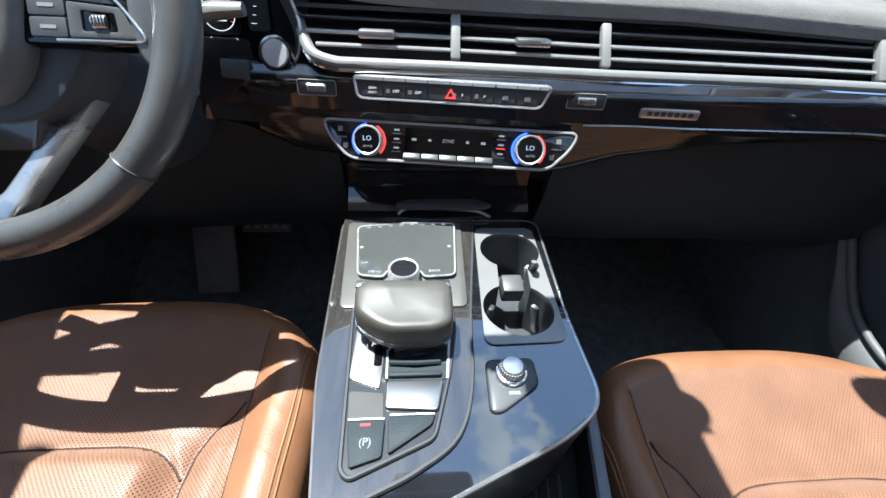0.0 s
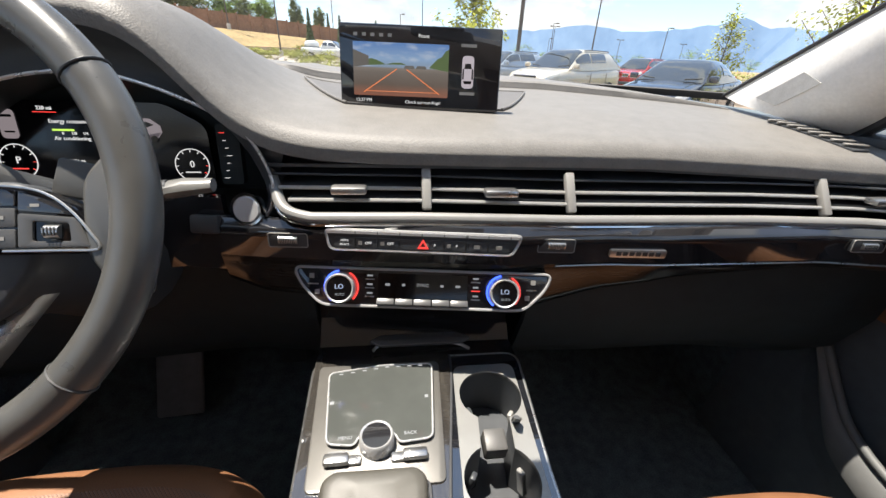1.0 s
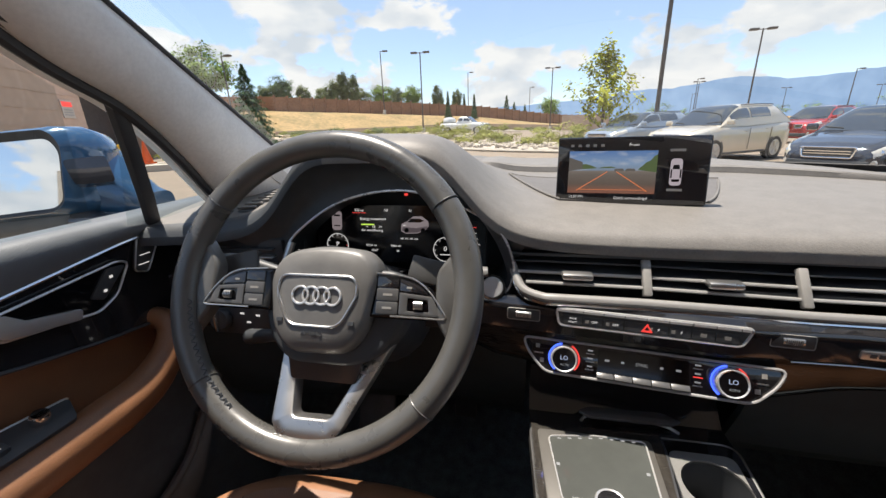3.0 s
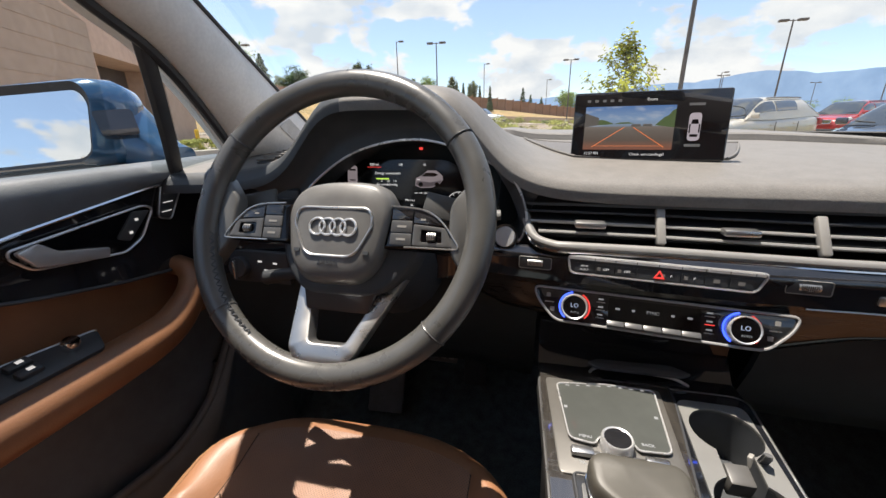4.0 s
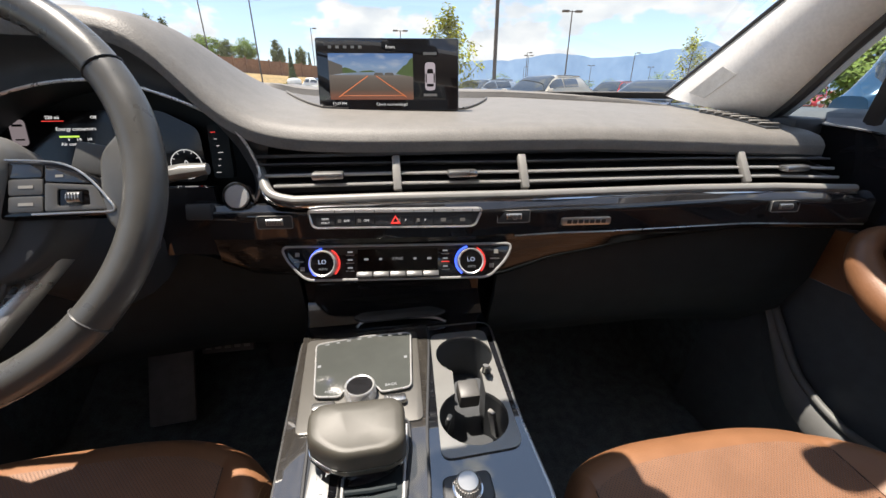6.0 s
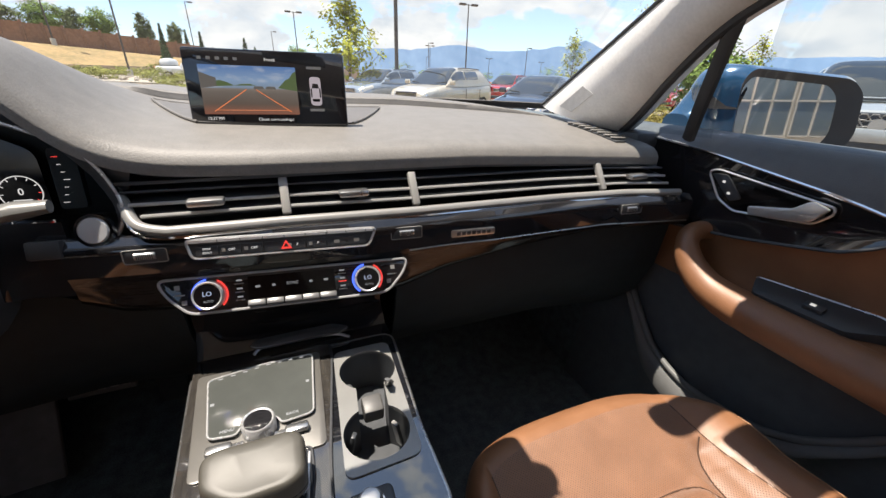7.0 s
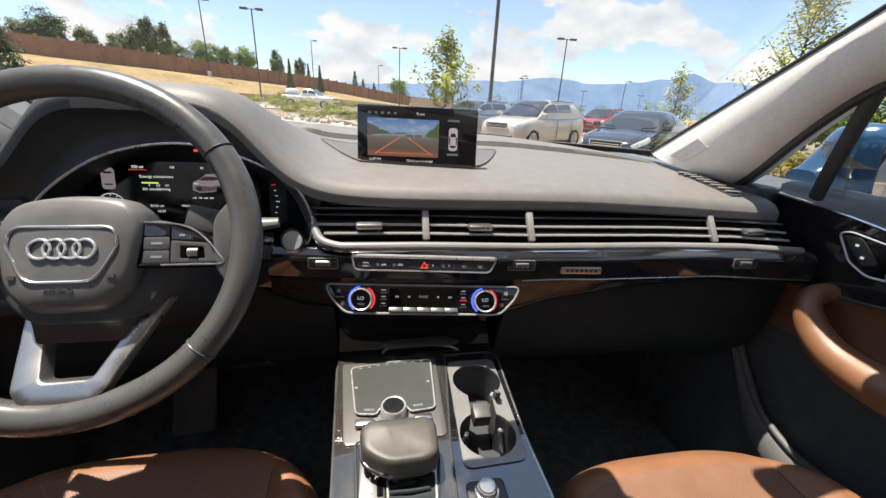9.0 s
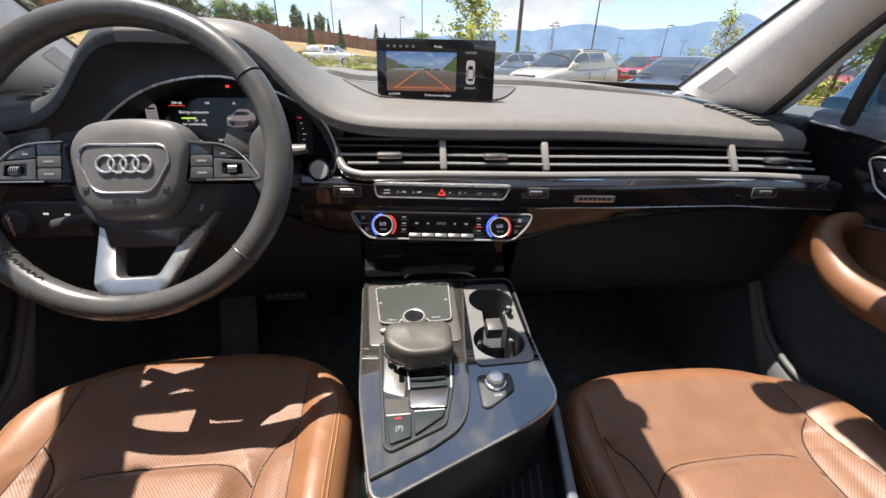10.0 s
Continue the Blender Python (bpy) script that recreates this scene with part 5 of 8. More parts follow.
# parking brake field
# Flat plate; the finger hollow's shade is in its dark colour.
brake = part("brake_pocket", plate(rounded([(-0.0970, 0.3262), (-0.0680, 0.3232), (-0.0668, 0.3), (-0.0945, 0.3)], 0.003), [], ZC + 0.0045, ZC + 0.0058), mat("pocket_shade", (0.045, 0.042, 0.038), 0.6, 0.0), console, "flat parking brake pocket, its hollow's shade in the colour")
part("brake_switch", plate(rounded([(-0.0945, 0.2985), (-0.0892, 0.2628), (-0.0658, 0.2700), (-0.0650, 0.2985)], 0.003), [], ZC + 0.005, ZC + 0.0085, None, 0.0012), KNEE, brake, "parking brake switch")
part("switch_edge", box((-0.0798, 0.2990, ZC + 0.0088), (0.0285, 0.0014, 0.0012)), SILVER, brake, "silver edge")
part("blank_switch", plate(rounded([(-0.0625, 0.3005), (-0.0615, 0.2715), (-0.0275, 0.2935), (-0.0245, 0.3025)], 0.003), [], ZC + 0.005, ZC + 0.0085, None, 0.0012), KNEE, brake)
part("switch_edge", box((-0.0432, 0.3018, ZC + 0.0088), (0.036, 0.0014, 0.0012)), SILVER, brake, "silver edge")
part("brake_light", box((-0.0800, 0.2945, ZC + 0.0088), (0.008, 0.0022, 0.0006)), RED_INK, brake, "lit red mark")
lettering("text", "(P)", 0.0085, Matrix.Translation((-0.0790, 0.2810, ZC + 0.0088)), WHITE_INK, brake)
# open tray beside the passenger seat: ribbed mat, wall and pale rail
def rail_x(y):
    return 0.134 + 0.22 * (y - 0.34)


bm = sheet(steps(0, 1, 2), steps(0.345, 0.02, 8), lambda u, y: (-0.10 + (rail_x(y) + 0.10) * u, y, 0.792), 0.01, back=(0, 0, -1))
tray = part("tray_floor", bm, KNEE, console, "black tray floor")
for k in range(9):
    x = 0.005 + 0.0125 * k
    part("rib", tube([(x, 0.30 - 0.1 * max(0, 0.05 - x), 0.7925), (x - 0.05, 0.03, 0.7925)], 0.0018, 6), BLACK_PLASTIC, tray)
bm = sheet(steps(0.352, 0.02, 12), steps(0, 1, 3), lambda y, v: (rail_x(y) + 0.004 * v, y, 0.842 - 0.25 * v), 0.012, back=(1, 0, 0))
wall_ = part("tray_wall", bm, KNEE, console, "black tray wall")
part("rail", tube([(rail_x(y) + 0.006, y, 0.842) for y in steps(0.352, 0.02, 10)], 0.0065, 8, flat=0.7, up=(0, 0, 1)), mat("rail_grey", (0.16, 0.18, 0.21), 0.4, 0.2, var=0.1), wall_, "blue-grey rail along the seat")
# drive-mode dial
SP = rounded([(0.0265, 0.356), (0.0235, 0.306), (0.032, 0.306), (0.069, 0.330), (0.070, 0.357)], 0.006)
sel = part("selector_plate", plate(SP, [], ZC, ZC + 0.003, None, 0.0008), mat("selector_grey", (0.075, 0.077, 0.08), 0.35, var=0.1), console, "dark grey selector plate")
part("joint", tube([(x, y, ZC + 0.0012) for x, y in SP], 0.0017, 6, closed=True), RUBBER, sel, "dark joint")
dm = Matrix.Translation((0.0465, 0.341, ZC + 0.003))
part("selector_ring", lathe([(0.0145, 0.002), (0.014, 0.004), (0.0125, 0.0045)], dm, 32), CHROME, sel, "chrome ring")
part("selector_dial", lathe([(0.0, 0.013), (0.0092, 0.013), (0.0105, 0.0115), (0.0112, 0.004), (0.0125, 0.0035)], dm, 32), SATIN, sel, "knurled silver volume dial")
for k in range(28):
    a = 2 * math.pi * k / 28
    part("knurl", box((0.0465 + 0.0109 * math.cos(a), 0.341 + 0.0109 * math.sin(a), ZC + 0.0105), (0.0012, 0.0012, 0.008)), GREY_TRIM, sel)
part("symbol", box((0.046, 0.3215, ZC + 0.0033), (0.010, 0.003, 0.0005)), WHITE_INK, sel)
# cup holders
C1, C2, RC = (0.0840, 0.5310), (0.0725, 0.4245), 0.0390
ang = math.atan2(C2[1] - C1[1], C2[0] - C1[0])


def keyhole():
    """Two round wells joined by a slot."""
    out = []
    w = 0.5
    for (cx, cy), a in ((C1, ang + math.pi), (C2, ang)):
        for t in steps(-math.pi + w, math.pi - w, 30):
            out.append((cx + RC * math.cos(a + t), cy + RC * math.sin(a + t)))
    return out


KH = keyhole()
cups = part("cup_plate", plate(CUPH, [KH], ZC - 0.004, ZC + 0.002, None), mat("cup_plate_grey", (0.30, 0.298, 0.285), 0.36, 0.5, var=0.08), console, "satin grey cup holder plate")
bm = bmesh.new()
rings = [[bm.verts.new((x, y, z)) for x, y in KH] for z in (ZC - 0.001, ZC - 0.03, ZC - 0.068)]
for u, v in zip(rings, rings[1:]):
    for j in range(len(u)):
        bm.faces.new((u[j], u[(j + 1) % len(u)], v[(j + 1) % len(u)], v[j]))
bm.faces.new(rings[-1])
part("cup_well", bm, BLACK_PLASTIC, cups, "black cup wells")
mid = Vector(((C1[0] + C2[0]) / 2, (C1[1] + C2[1]) / 2, ZC - 0.018))
bm = box((0, 0, 0), (0.026, 0.026, 0.024), bev=0.003)
bm.transform(Matrix.Translation(mid) @ pose(0, 0, 0, 12, 0, 0))
part("cup_bridge", bm, mat("bridge_grey", (0.085, 0.083, 0.08), 0.45, var=0.1), cups, "grey clip between the cups")
for (cx, cy), angs in ((C1, (200, 320)), (C2, (150, 30))):
    for a in angs:
        ca, sa = math.cos(radians(a)), math.sin(radians(a))
        bm = box((0, 0, 0), (0.010, 0.006, 0.048), bev=0.002)
        bm.transform(Matrix.Translation((cx + ca * (RC - 0.005), cy + sa * (RC - 0.005), ZC - 0.035)) @ pose(0, 0, 0, 0, 0, a - 90) @ pose(0, 0, 0, 12, 0, 0))
        part("cup_finger", bm, GREY_TRIM if a in (320, 30) else BLACK_PLASTIC, cups, "spring finger")
bm = tube([(0.105, 0.498, ZC - 0.02), (0.104, 0.485, ZC + 0.012), (0.100, 0.478, ZC + 0.024)], [0.005, 0.006, 0.004], 8, flat=0.5)
part("cup_lever", bm, BLACK_PLASTIC, cups, "small upright lever")
# front slope up to the fascia, tray lip
bm = sheet(steps(-0.143, 0.138, 8), [0, 1, 2, 3, 4], lambda x, v: (x, [0.600, 0.640, 0.672, 0.668, 0.645][v], [ZC - 0.004, ZC - 0.006, 0.93, 0.965, 0.985][v]), 0.01, back=(0, 1, 0))
part("front_slope", bm, GLOSS_BLACK, console, "gloss black slope under the climate panel")
bm = plate(rounded([(-0.072, 0.003), (-0.055, 0.012), (0.050, 0.014), (0.076, 0.002), (0.06, -0.005), (-0.055, -0.006)], 0.006), [], 0, 0.005, Matrix.Translation((0, 0.622, ZC + 0.012)) @ pose(0, 0, 0, 18, 0, 0), 0.0015)
part("lip_edge", tube(curve([(-0.066, 0.620, 0.9075), (-0.052, 0.629, 0.9115), (0.0, 0.631, 0.9105), (0.052, 0.631, 0.9065), (0.074, 0.622, 0.9015)], 5), 0.0024, 6), SATIN, console, "bright edge of the tray lip")
part("tray_lip", bm, mat("lip_grey", (0.16, 0.16, 0.165), 0.22, 0.5, var=0.1), console, "thin lip of the closed tray")
# storage behind the console top
bm = box((0.03, 0.09, 0.67), (0.25, 0.36, 0.24), bev=0.015)
rear = part("rear_tray", bm, BLACK_PLASTIC, console, "black tray behind the console top")
for k in range(13):
    part("mat_rib", box((-0.078 + 0.018 * k, 0.09, 0.792), (0.008, 0.33, 0.008), bev=0.002, seg=1), RUBBER, rear)


# ---- seats ----
def edge(s, half, r, down):
    a = abs(s)
    sg = 1 if s >= 0 else -1
    if a <= 1:
        return sg * a * (half - r), 0.0
    if a <= 2:
        t = (a - 1) * math.pi / 2
        return sg * (half - r + r * math.sin(t)), r * (1 - math.cos(t))
    return sg * half, r + (a - 2) * down


def seat(cx, yf, label, ahead=0.0, flare=0.045, inset=0.171, sides=(1.0, 1.0)):
    """Bucket seat: cushion with insert, bolsters and seams; upright backrest."""
    ob = thing("bucket_seat", (cx, yf - 0.3, 0.47), label, "car seat", "front seats")
    half, length = 0.248, 0.54
    PLEAT = [(0.145, 0.170), (0.168, 0.152), (0.186, 0.139), (0.211, 0.129), (0.24, 0.126), (0.54, 0.122)]

    def insert_edge(d):
        return inset + flare * max(0.0, d - (0.15 if flare < 0.08 else 0.04))

    def warp(x):
        """Bolsters of unequal width on the two sides of the insert."""
        return x if abs(x) < inset else math.copysign(inset + (abs(x) - inset) * sides[x > 0], x)

    def crease(x, y):
        """Depth of the creases: bolster seam, pleat running in from it, cross seam before the middle pillow."""
        d, a = yf - y, abs(x)
        deep = 0.005 * math.exp(-abs(a - insert_edge(d)) / 0.008) if d > 0.02 else 0.0
        d += ahead
        wide = (insert_edge(d - ahead) - insert_edge(0.0)) * 0.5 + inset - 0.171
        if d > 0.145:
            g = abs(a - wide - lerp_table(PLEAT, d)) * (0.75 if d < 0.2 else 1.0)
            deep = max(deep, 0.012 * math.exp(-g / 0.016) * smooth01((d - 0.14) / 0.03))
        if a < 0.126 + wide:
            g = abs(d - 0.206 - 0.03 * (a / (0.122 + wide)) ** 5)
            deep = max(deep, 0.011 * math.exp(-g / 0.015))
        return deep

    def z_top(x, y):
        u, back = abs(x) / half, (yf - y) / length
        z = 0.808 - 0.050 * back + 0.012 * math.exp(-((back - 0.08) / 0.10) ** 2)
        z += 0.034 * smooth01((u - inset / half + 0.05) / 0.22) * smooth01(0.15 + back * 1.6) + 0.010 * (1 - u * u)
        z += 0.014 * smooth01((yf + ahead - 0.2 - y) / 0.03) * (1 - smooth01((abs(x) - 0.09) / 0.03))
        wave = noise.noise((x * 9 + cx * 7, y * 9, 2.0)) * 0.0018 + noise.noise((x * 28, y * 28, cx)) * 0.0006
        return z - smooth01((yf - y - 0.01) / 0.05) * crease(x, y) + wave

    def pt(s, t):
        dx, d1 = edge(s, half, 0.045, 0.10)
        if t <= 1:
            yy, d2 = yf - 0.05 - (1 - t) * (length - 0.05), 0.0
        else:
            e, d2 = edge(t, 1.0, 0.0, 0.0) if t <= 1 else (0, 0)
            a = min(t - 1, 1) * math.pi / 2
            yy, d2 = yf - 0.05 + 0.05 * math.sin(a), 0.05 * (1 - math.cos(a)) + max(0, t - 2) * 0.10
        u = abs(dx) / half
        fall = 0.115 * u ** 4 * smooth01((yy - (yf - 0.40)) / 0.4)
        y = yy - fall
        return Vector((cx + warp(dx), y, z_top(dx, min(yy, yf - 0.02)) - max(d1, d2) - 0.35 * min(d1, d2)))

    ss = steps(-1, 1, 150)
    ss = [-3, -2] + steps(-1.8, -1.2, 3) + ss + steps(1.2, 1.8, 3) + [2, 3]
    ts = steps(0, 1, 150) + steps(1.15, 2, 6) + [3]

    def is_insert(s, t):
        dx, _ = edge(s, half, 0.045, 0.1)
        u = abs(dx) / half
        y = yf - 0.05 - (1 - t) * (length - 0.05)
        if t > 1.02:
            return False
        return abs(dx) < insert_edge(yf - y)

    part("cushion_insert", sheet(ss, ts, pt, 0, lambda s, t: is_insert(s, t)), PERF, ob, "perforated leather insert", sharp=80)
    part("cushion_bolster", sheet(ss, ts, pt, 0, lambda s, t: not is_insert(s, t)), LEATHER, ob, "smooth leather bolsters", sharp=80)
    def over(x, d, lift=0.0006):
        """Point of the cushion's skin at x from the middle and d behind the front edge."""
        y = yf - d
        return Vector((cx + warp(x), y - 0.115 * (abs(x) / half) ** 4 * smooth01((y - (yf - 0.40)) / 0.4), z_top(x, y) + lift))

    def wide_at(d):
        return (insert_edge(d) - insert_edge(0.0)) * 0.5 + inset - 0.171

    # Tubes along the creases; their dark colour is the groove's shade.
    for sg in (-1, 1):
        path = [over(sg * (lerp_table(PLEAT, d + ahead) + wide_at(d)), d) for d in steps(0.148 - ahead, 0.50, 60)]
        part("pleat_seam", tube(path, 0.0013, 5), SEAM_SHADE, ob, "pleat seam darkened for its groove shade")
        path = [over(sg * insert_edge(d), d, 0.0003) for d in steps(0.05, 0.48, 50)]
        part("bolster_seam", tube(path, 0.0009, 5), SEAM_SHADE, ob, "fine bolster seam darkened for its groove shade")
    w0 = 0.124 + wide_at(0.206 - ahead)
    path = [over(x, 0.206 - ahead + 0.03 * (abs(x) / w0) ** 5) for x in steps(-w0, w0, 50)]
    part("cross_seam", tube(path, 0.0012, 5), SEAM_SHADE, ob, "cross seam darkened for its groove shade")
    hem = 1.33 if sides[0] == 1.0 else 1.5
    for sg in (-1, 1):
        for off in (0.0, 0.006):
            path = [pt(sg * (hem + off * 14), t) + Vector((0, 0, 0.0004)) for t in steps(0.05, 1.0, 40)] + [pt(sg * (hem + off * 14), t) for t in (1.2, 1.5, 1.8)]
            part("stitch_line", tube(path, 0.0009, 4), STITCH, ob, "double row of stitching")
    bm = box((cx, yf - 0.29, 0.60), (0.40, 0.40, 0.24), bev=0.03)
    part("seat_base", bm, BLACK_PLASTIC, ob, "black seat base")
    for sg in (-1, 1):
        part("side_trim", box((cx + sg * 0.236, yf - 0.33, 0.62), (0.022, 0.46, 0.22), bev=0.01), DOOR_DARK, ob, "dark seat side trim")

    def back_pt(s, t):
        dx, d1 = edge(s, 0.235 - 0.02 * t, 0.05, 0.08)
        u = abs(dx) / 0.235
        return Vector((cx + dx, yf - length - 0.02 - 0.20 * t + 0.035 * smooth01((u - 0.55) / 0.3) - d1 * 1.2, 0.80 + 0.62 * t))
    part("backrest", sheet(ss[::2] + [3], steps(0, 1, 16), back_pt, 0.10, back=(0, -1, -0.2)), LEATHER, ob, "leather backrest", sharp=80)
    bm = box((cx, yf - length - 0.30, 1.53), (0.26, 0.10, 0.17), bev=0.035, seg=3)
    part("headrest", bm, LEATHER, ob, "leather headrest")
    return ob


seat(-0.400, 0.553, "brown perforated leather driver's seat dappled with sunlight")
seat(0.374, 0.448, "brown perforated leather passenger seat in bright sunlight", 0.040, 0.10, 0.164, (0.68, 1.32))


# ---- doors ----
BELT = [(-1.0, 1.095), (0.0, 1.102), (0.275, 1.132), (0.362, 1.152), (0.559, 1.181), (0.806, 1.203), (0.90, 1.207)]
LEDGE = [(0.262, 1.131), (0.272, 1.122), (0.285, 1.112), (0.30, 1.100), (0.32, 1.086), (0.345, 1.073), (0.40, 1.060), (0.488, 1.042), (0.617, 1.025), (0.80, 1.012)]


def door(side, label):
    ob = thing("door_1" if side > 0 else "door_2", (side * 0.78, 0.2, 0.5), label, "car door", "front doors", "structure")

    def put(name, bm, material, lab="", parent=None, sharp=38):
        return part(name, mirrored(bm, side), material, parent or ob, lab, sharp)

    belt = lambda y: lerp_table(BELT, y)
    ledge = lambda y: lerp_table(LEDGE, y)
    ys = steps(-0.95, 0.80, 50)
    if side > 0:
        prof = lambda y: [(0.84, 1.195), (0.815, 1.212), (0.79, 1.2145), (0.768, 1.208), (0.753, 1.190 if y > 0.3 else 1.185), (0.748, belt(y))]
    else:
        prof = lambda y: [(0.84, 1.195), (0.812, 1.213), (0.772, 1.2185), (0.746, 1.213), (0.738, 1.194), (0.747, belt(y))]
    put("top_pad", sheet(ys, range(6), lambda y, k: (prof(y)[k][0], y, max(prof(y)[k][1], belt(y))), 0.01, back=(1, 0, 0)), DOOR_TOP, "dark soft door top", sharp=60)
    put("belt_trim", tube([(0.747, y, belt(y) - 0.002) for y in ys], 0.0027, 6), CHROME, "thin chrome line")
    put("gloss_panel", sheet(steps(0.262, 0.80, 30), steps(0, 1, 4), lambda y, v: (0.752 + 0.006 * math.sin(math.pi * v), y, belt(y) - 0.004 + (ledge(y) - belt(y) + 0.004) * v), 0.01, back=(1, 0, 0)), GLOSS_BLACK, "gloss black panel")
    put("leather_panel", sheet(ys, steps(0, 1, 8), lambda y, v: (0.757 + 0.014 * math.sin(math.pi * v), y, (ledge(y) if y > 0.262 else belt(y) - 0.004) * (1 - v) + 0.925 * v), 0.01, back=(1, 0, 0)),
        LEATHER, "brown leather panel", sharp=60)
    put("ledge_line", tube([(0.750, y, ledge(y)) for y in steps(0.262, 0.74, 30)], 0.0028, 6), BLACK_PLASTIC)
    put("lower_panel", sheet(ys, [0, 1, 2, 3], lambda y, k: ([0.768, 0.772, 0.765, 0.74][k], y, [0.92, 0.80, 0.66, 0.47][k]), 0.05, back=(1, 0, 0)), DOOR_DARK, "dark lower door panel")
    # release handle in its bezel
    BZ = rounded([(-0.561, 1.147), (-0.531, 1.103), (-0.500, 1.088), (-0.385, 1.103), (-0.366, 1.124), (-0.368, 1.134), (-0.545, 1.154)], 0.009)
    dm = plane_at((0.7515, 0, 0), (0, -1, 0), (0, 0, 1))
    bez = put("handle_bezel", plate(BZ, [], -0.004, 0.001, dm), SCREEN_BLACK, "recessed black handle bowl")
    put("bezel_line", tube([(0.7490, -x, z) for x, z in BZ], 0.0019, 6, closed=True), SILVER, "silver outline", bez)
    LV = rounded([(-0.475, 1.106), (-0.470, 1.091), (-0.386, 1.106), (-0.369, 1.131), (-0.394, 1.138), (-0.414, 1.120)], 0.005)
    put("handle_lever", plate(LV, [], 0.006, 0.013, dm, 0.0022), mat("handle_silver", (0.66, 0.66, 0.66), 0.24, 0.6, var=0.05), "satin silver pull lever", bez)
    put("lever_root", box((0.7475, 0.384, 1.121), (0.012, 0.016, 0.014), bev=0.002), BLACK_PLASTIC, "", bez)
    put("lock_keys", plate(rounded([(-0.554, 1.145), (-0.510, 1.103), (-0.492, 1.112), (-0.526, 1.148)], 0.005), [], 0.001, 0.005, dm, 0.001), BLACK_PLASTIC, "door lock keys", bez)
    for dz in (0.0, 0.018):
        put("symbol", box((0.7455, 0.514 + dz * 0.75, 1.117 + dz), (0.0006, 0.005, 0.004)), WHITE_INK, "", bez)
    if side < 0:
        mk = plate(rounded([(-0.625, 1.176), (-0.588, 1.120), (-0.566, 1.128), (-0.585, 1.182)], 0.007), [], -0.002, 0.003, dm, 0.001)
        mem = put("memory_keys", mk, BLACK_PLASTIC, "seat memory keys")
        put("memory_line", tube([(0.748, -x, z) for x, z in rounded([(-0.625, 1.176), (-0.588, 1.120), (-0.566, 1.128), (-0.585, 1.182)], 0.007)], 0.0014, 6, closed=True), SATIN, "", mem)
        for k in range(3):
            put("key_line", box((0.7475, 0.590 + 0.006 * k - 0.006, 1.136 + 0.015 * k), (0.001, 0.018, 0.0012)), WHITE_INK, "", mem)
    # armrest with pull
    ahead = 0.04 if side < 0 else 0.0
    path = curve([(x + 0.3 * ahead, y + ahead * smooth01((y - 0.2) / 0.3), z) for x, y, z in ((0.772, 0.532, 1.036), (0.742, 0.543, 1.034), (0.718, 0.541, 1.024), (0.705, 0.528, 1.003), (0.701, 0.503, 0.976), (0.699, 0.458, 0.953), (0.699, 0.39, 0.945), (0.698, 0.28, 0.943), (0.696, 0.12, 0.944), (0.694, -0.35, 0.945))], 7)
    radii = [lerp_table([(0, 0.017), (8, 0.019), (18, 0.020), (28, 0.026), (40, 0.033), (60, 0.035)], i) for i in range(len(path))]
    put("armrest", tube(path, radii, 16, flat=1.0), LEATHER, "padded brown leather armrest and pull", sharp=80)
    bm = sheet(steps(-0.35, 0.415, 16), steps(0, 1, 3), lambda y, v: (0.700 + 0.066 * v, y, 0.972 + 0.004 * v), 0.05)
    put("armrest_top", bm, LEATHER, "armrest top")
    SW = rounded([(0.704, 0.405), (0.742, 0.422), (0.762, 0.268), (0.740, 0.244), (0.706, 0.285)], 0.008)
    lean = Matrix.Translation((0.704, 0, 0.981)) @ pose(0, 0, 0, 0, -21, 0) @ Matrix.Translation((-0.704, 0, -0.981))
    sw = put("switch_panel", plate(SW, [], 0.960, 0.982, lean, 0.0015), BLACK_PLASTIC, "black window switch panel")
    put("switch_edge", tube([lean @ Vector((x, y, 0.982)) for x, y in SW[8:20]], 0.0016, 6), SATIN, "silver edge", sw)
    for k in range(2 if side < 0 else 1):
        for j in range(2 if side < 0 else 1):
            bm = box((0.724 + 0.018 * j, 0.33 - 0.045 * k, 0.984), (0.014, 0.026, 0.010), bev=0.003)
            bm.transform(lean)
            put("window_switch", bm, BLACK_PLASTIC, "window switch", sw)
            bm = box((0.724 + 0.018 * j, 0.332 - 0.045 * k, 0.9893), (0.005, 0.007, 0.0006))
            bm.transform(lean)
            put("symbol", bm, WHITE_INK, "", sw)
    if side < 0:
        boot = put("boot_switch", box((0.769, 0.63, 0.775), (0.012, 0.030, 0.048), bev=0.003), BLACK_PLASTIC, "boot release switch with two white marks")
        for dz in (-0.009, 0.007):
            put("mark", box((0.7626, 0.63, 0.775 + dz), (0.001, 0.012, 0.003)), WHITE_INK, "", boot)
        put("mirror_knob", lathe([(0.0, 0.014), (0.009, 0.014), (0.011, 0.010), (0.011, 0.0)], lean @ Matrix.Translation((0.732, 0.382, 0.981)), 24), CHROME, "mirror adjuster knob", sw)
    # map pocket lip
    lip = curve([(0.764, 0.72, 0.915), (0.754, 0.666, 0.858), (0.747, 0.60, 0.781), (0.743, 0.552, 0.738), (0.741, 0.475, 0.711), (0.740, 0.39, 0.716), (0.739, 0.33, 0.731), (0.738, 0.281, 0.759), (0.737, 0.236, 0.804), (0.736, 0.20, 0.85), (0.736, 0.162, 0.905), (0.736, 0.10, 0.925), (0.736, -0.4, 0.925)], 6)
    POCKET_GREY = mat("pocket_grey", (0.135, 0.137, 0.135), 0.55, var=0.1)
    put("pocket_lip", tube(lip, 0.007, 10, flat=1.0), POCKET_GREY, "grey lip of the door pocket")
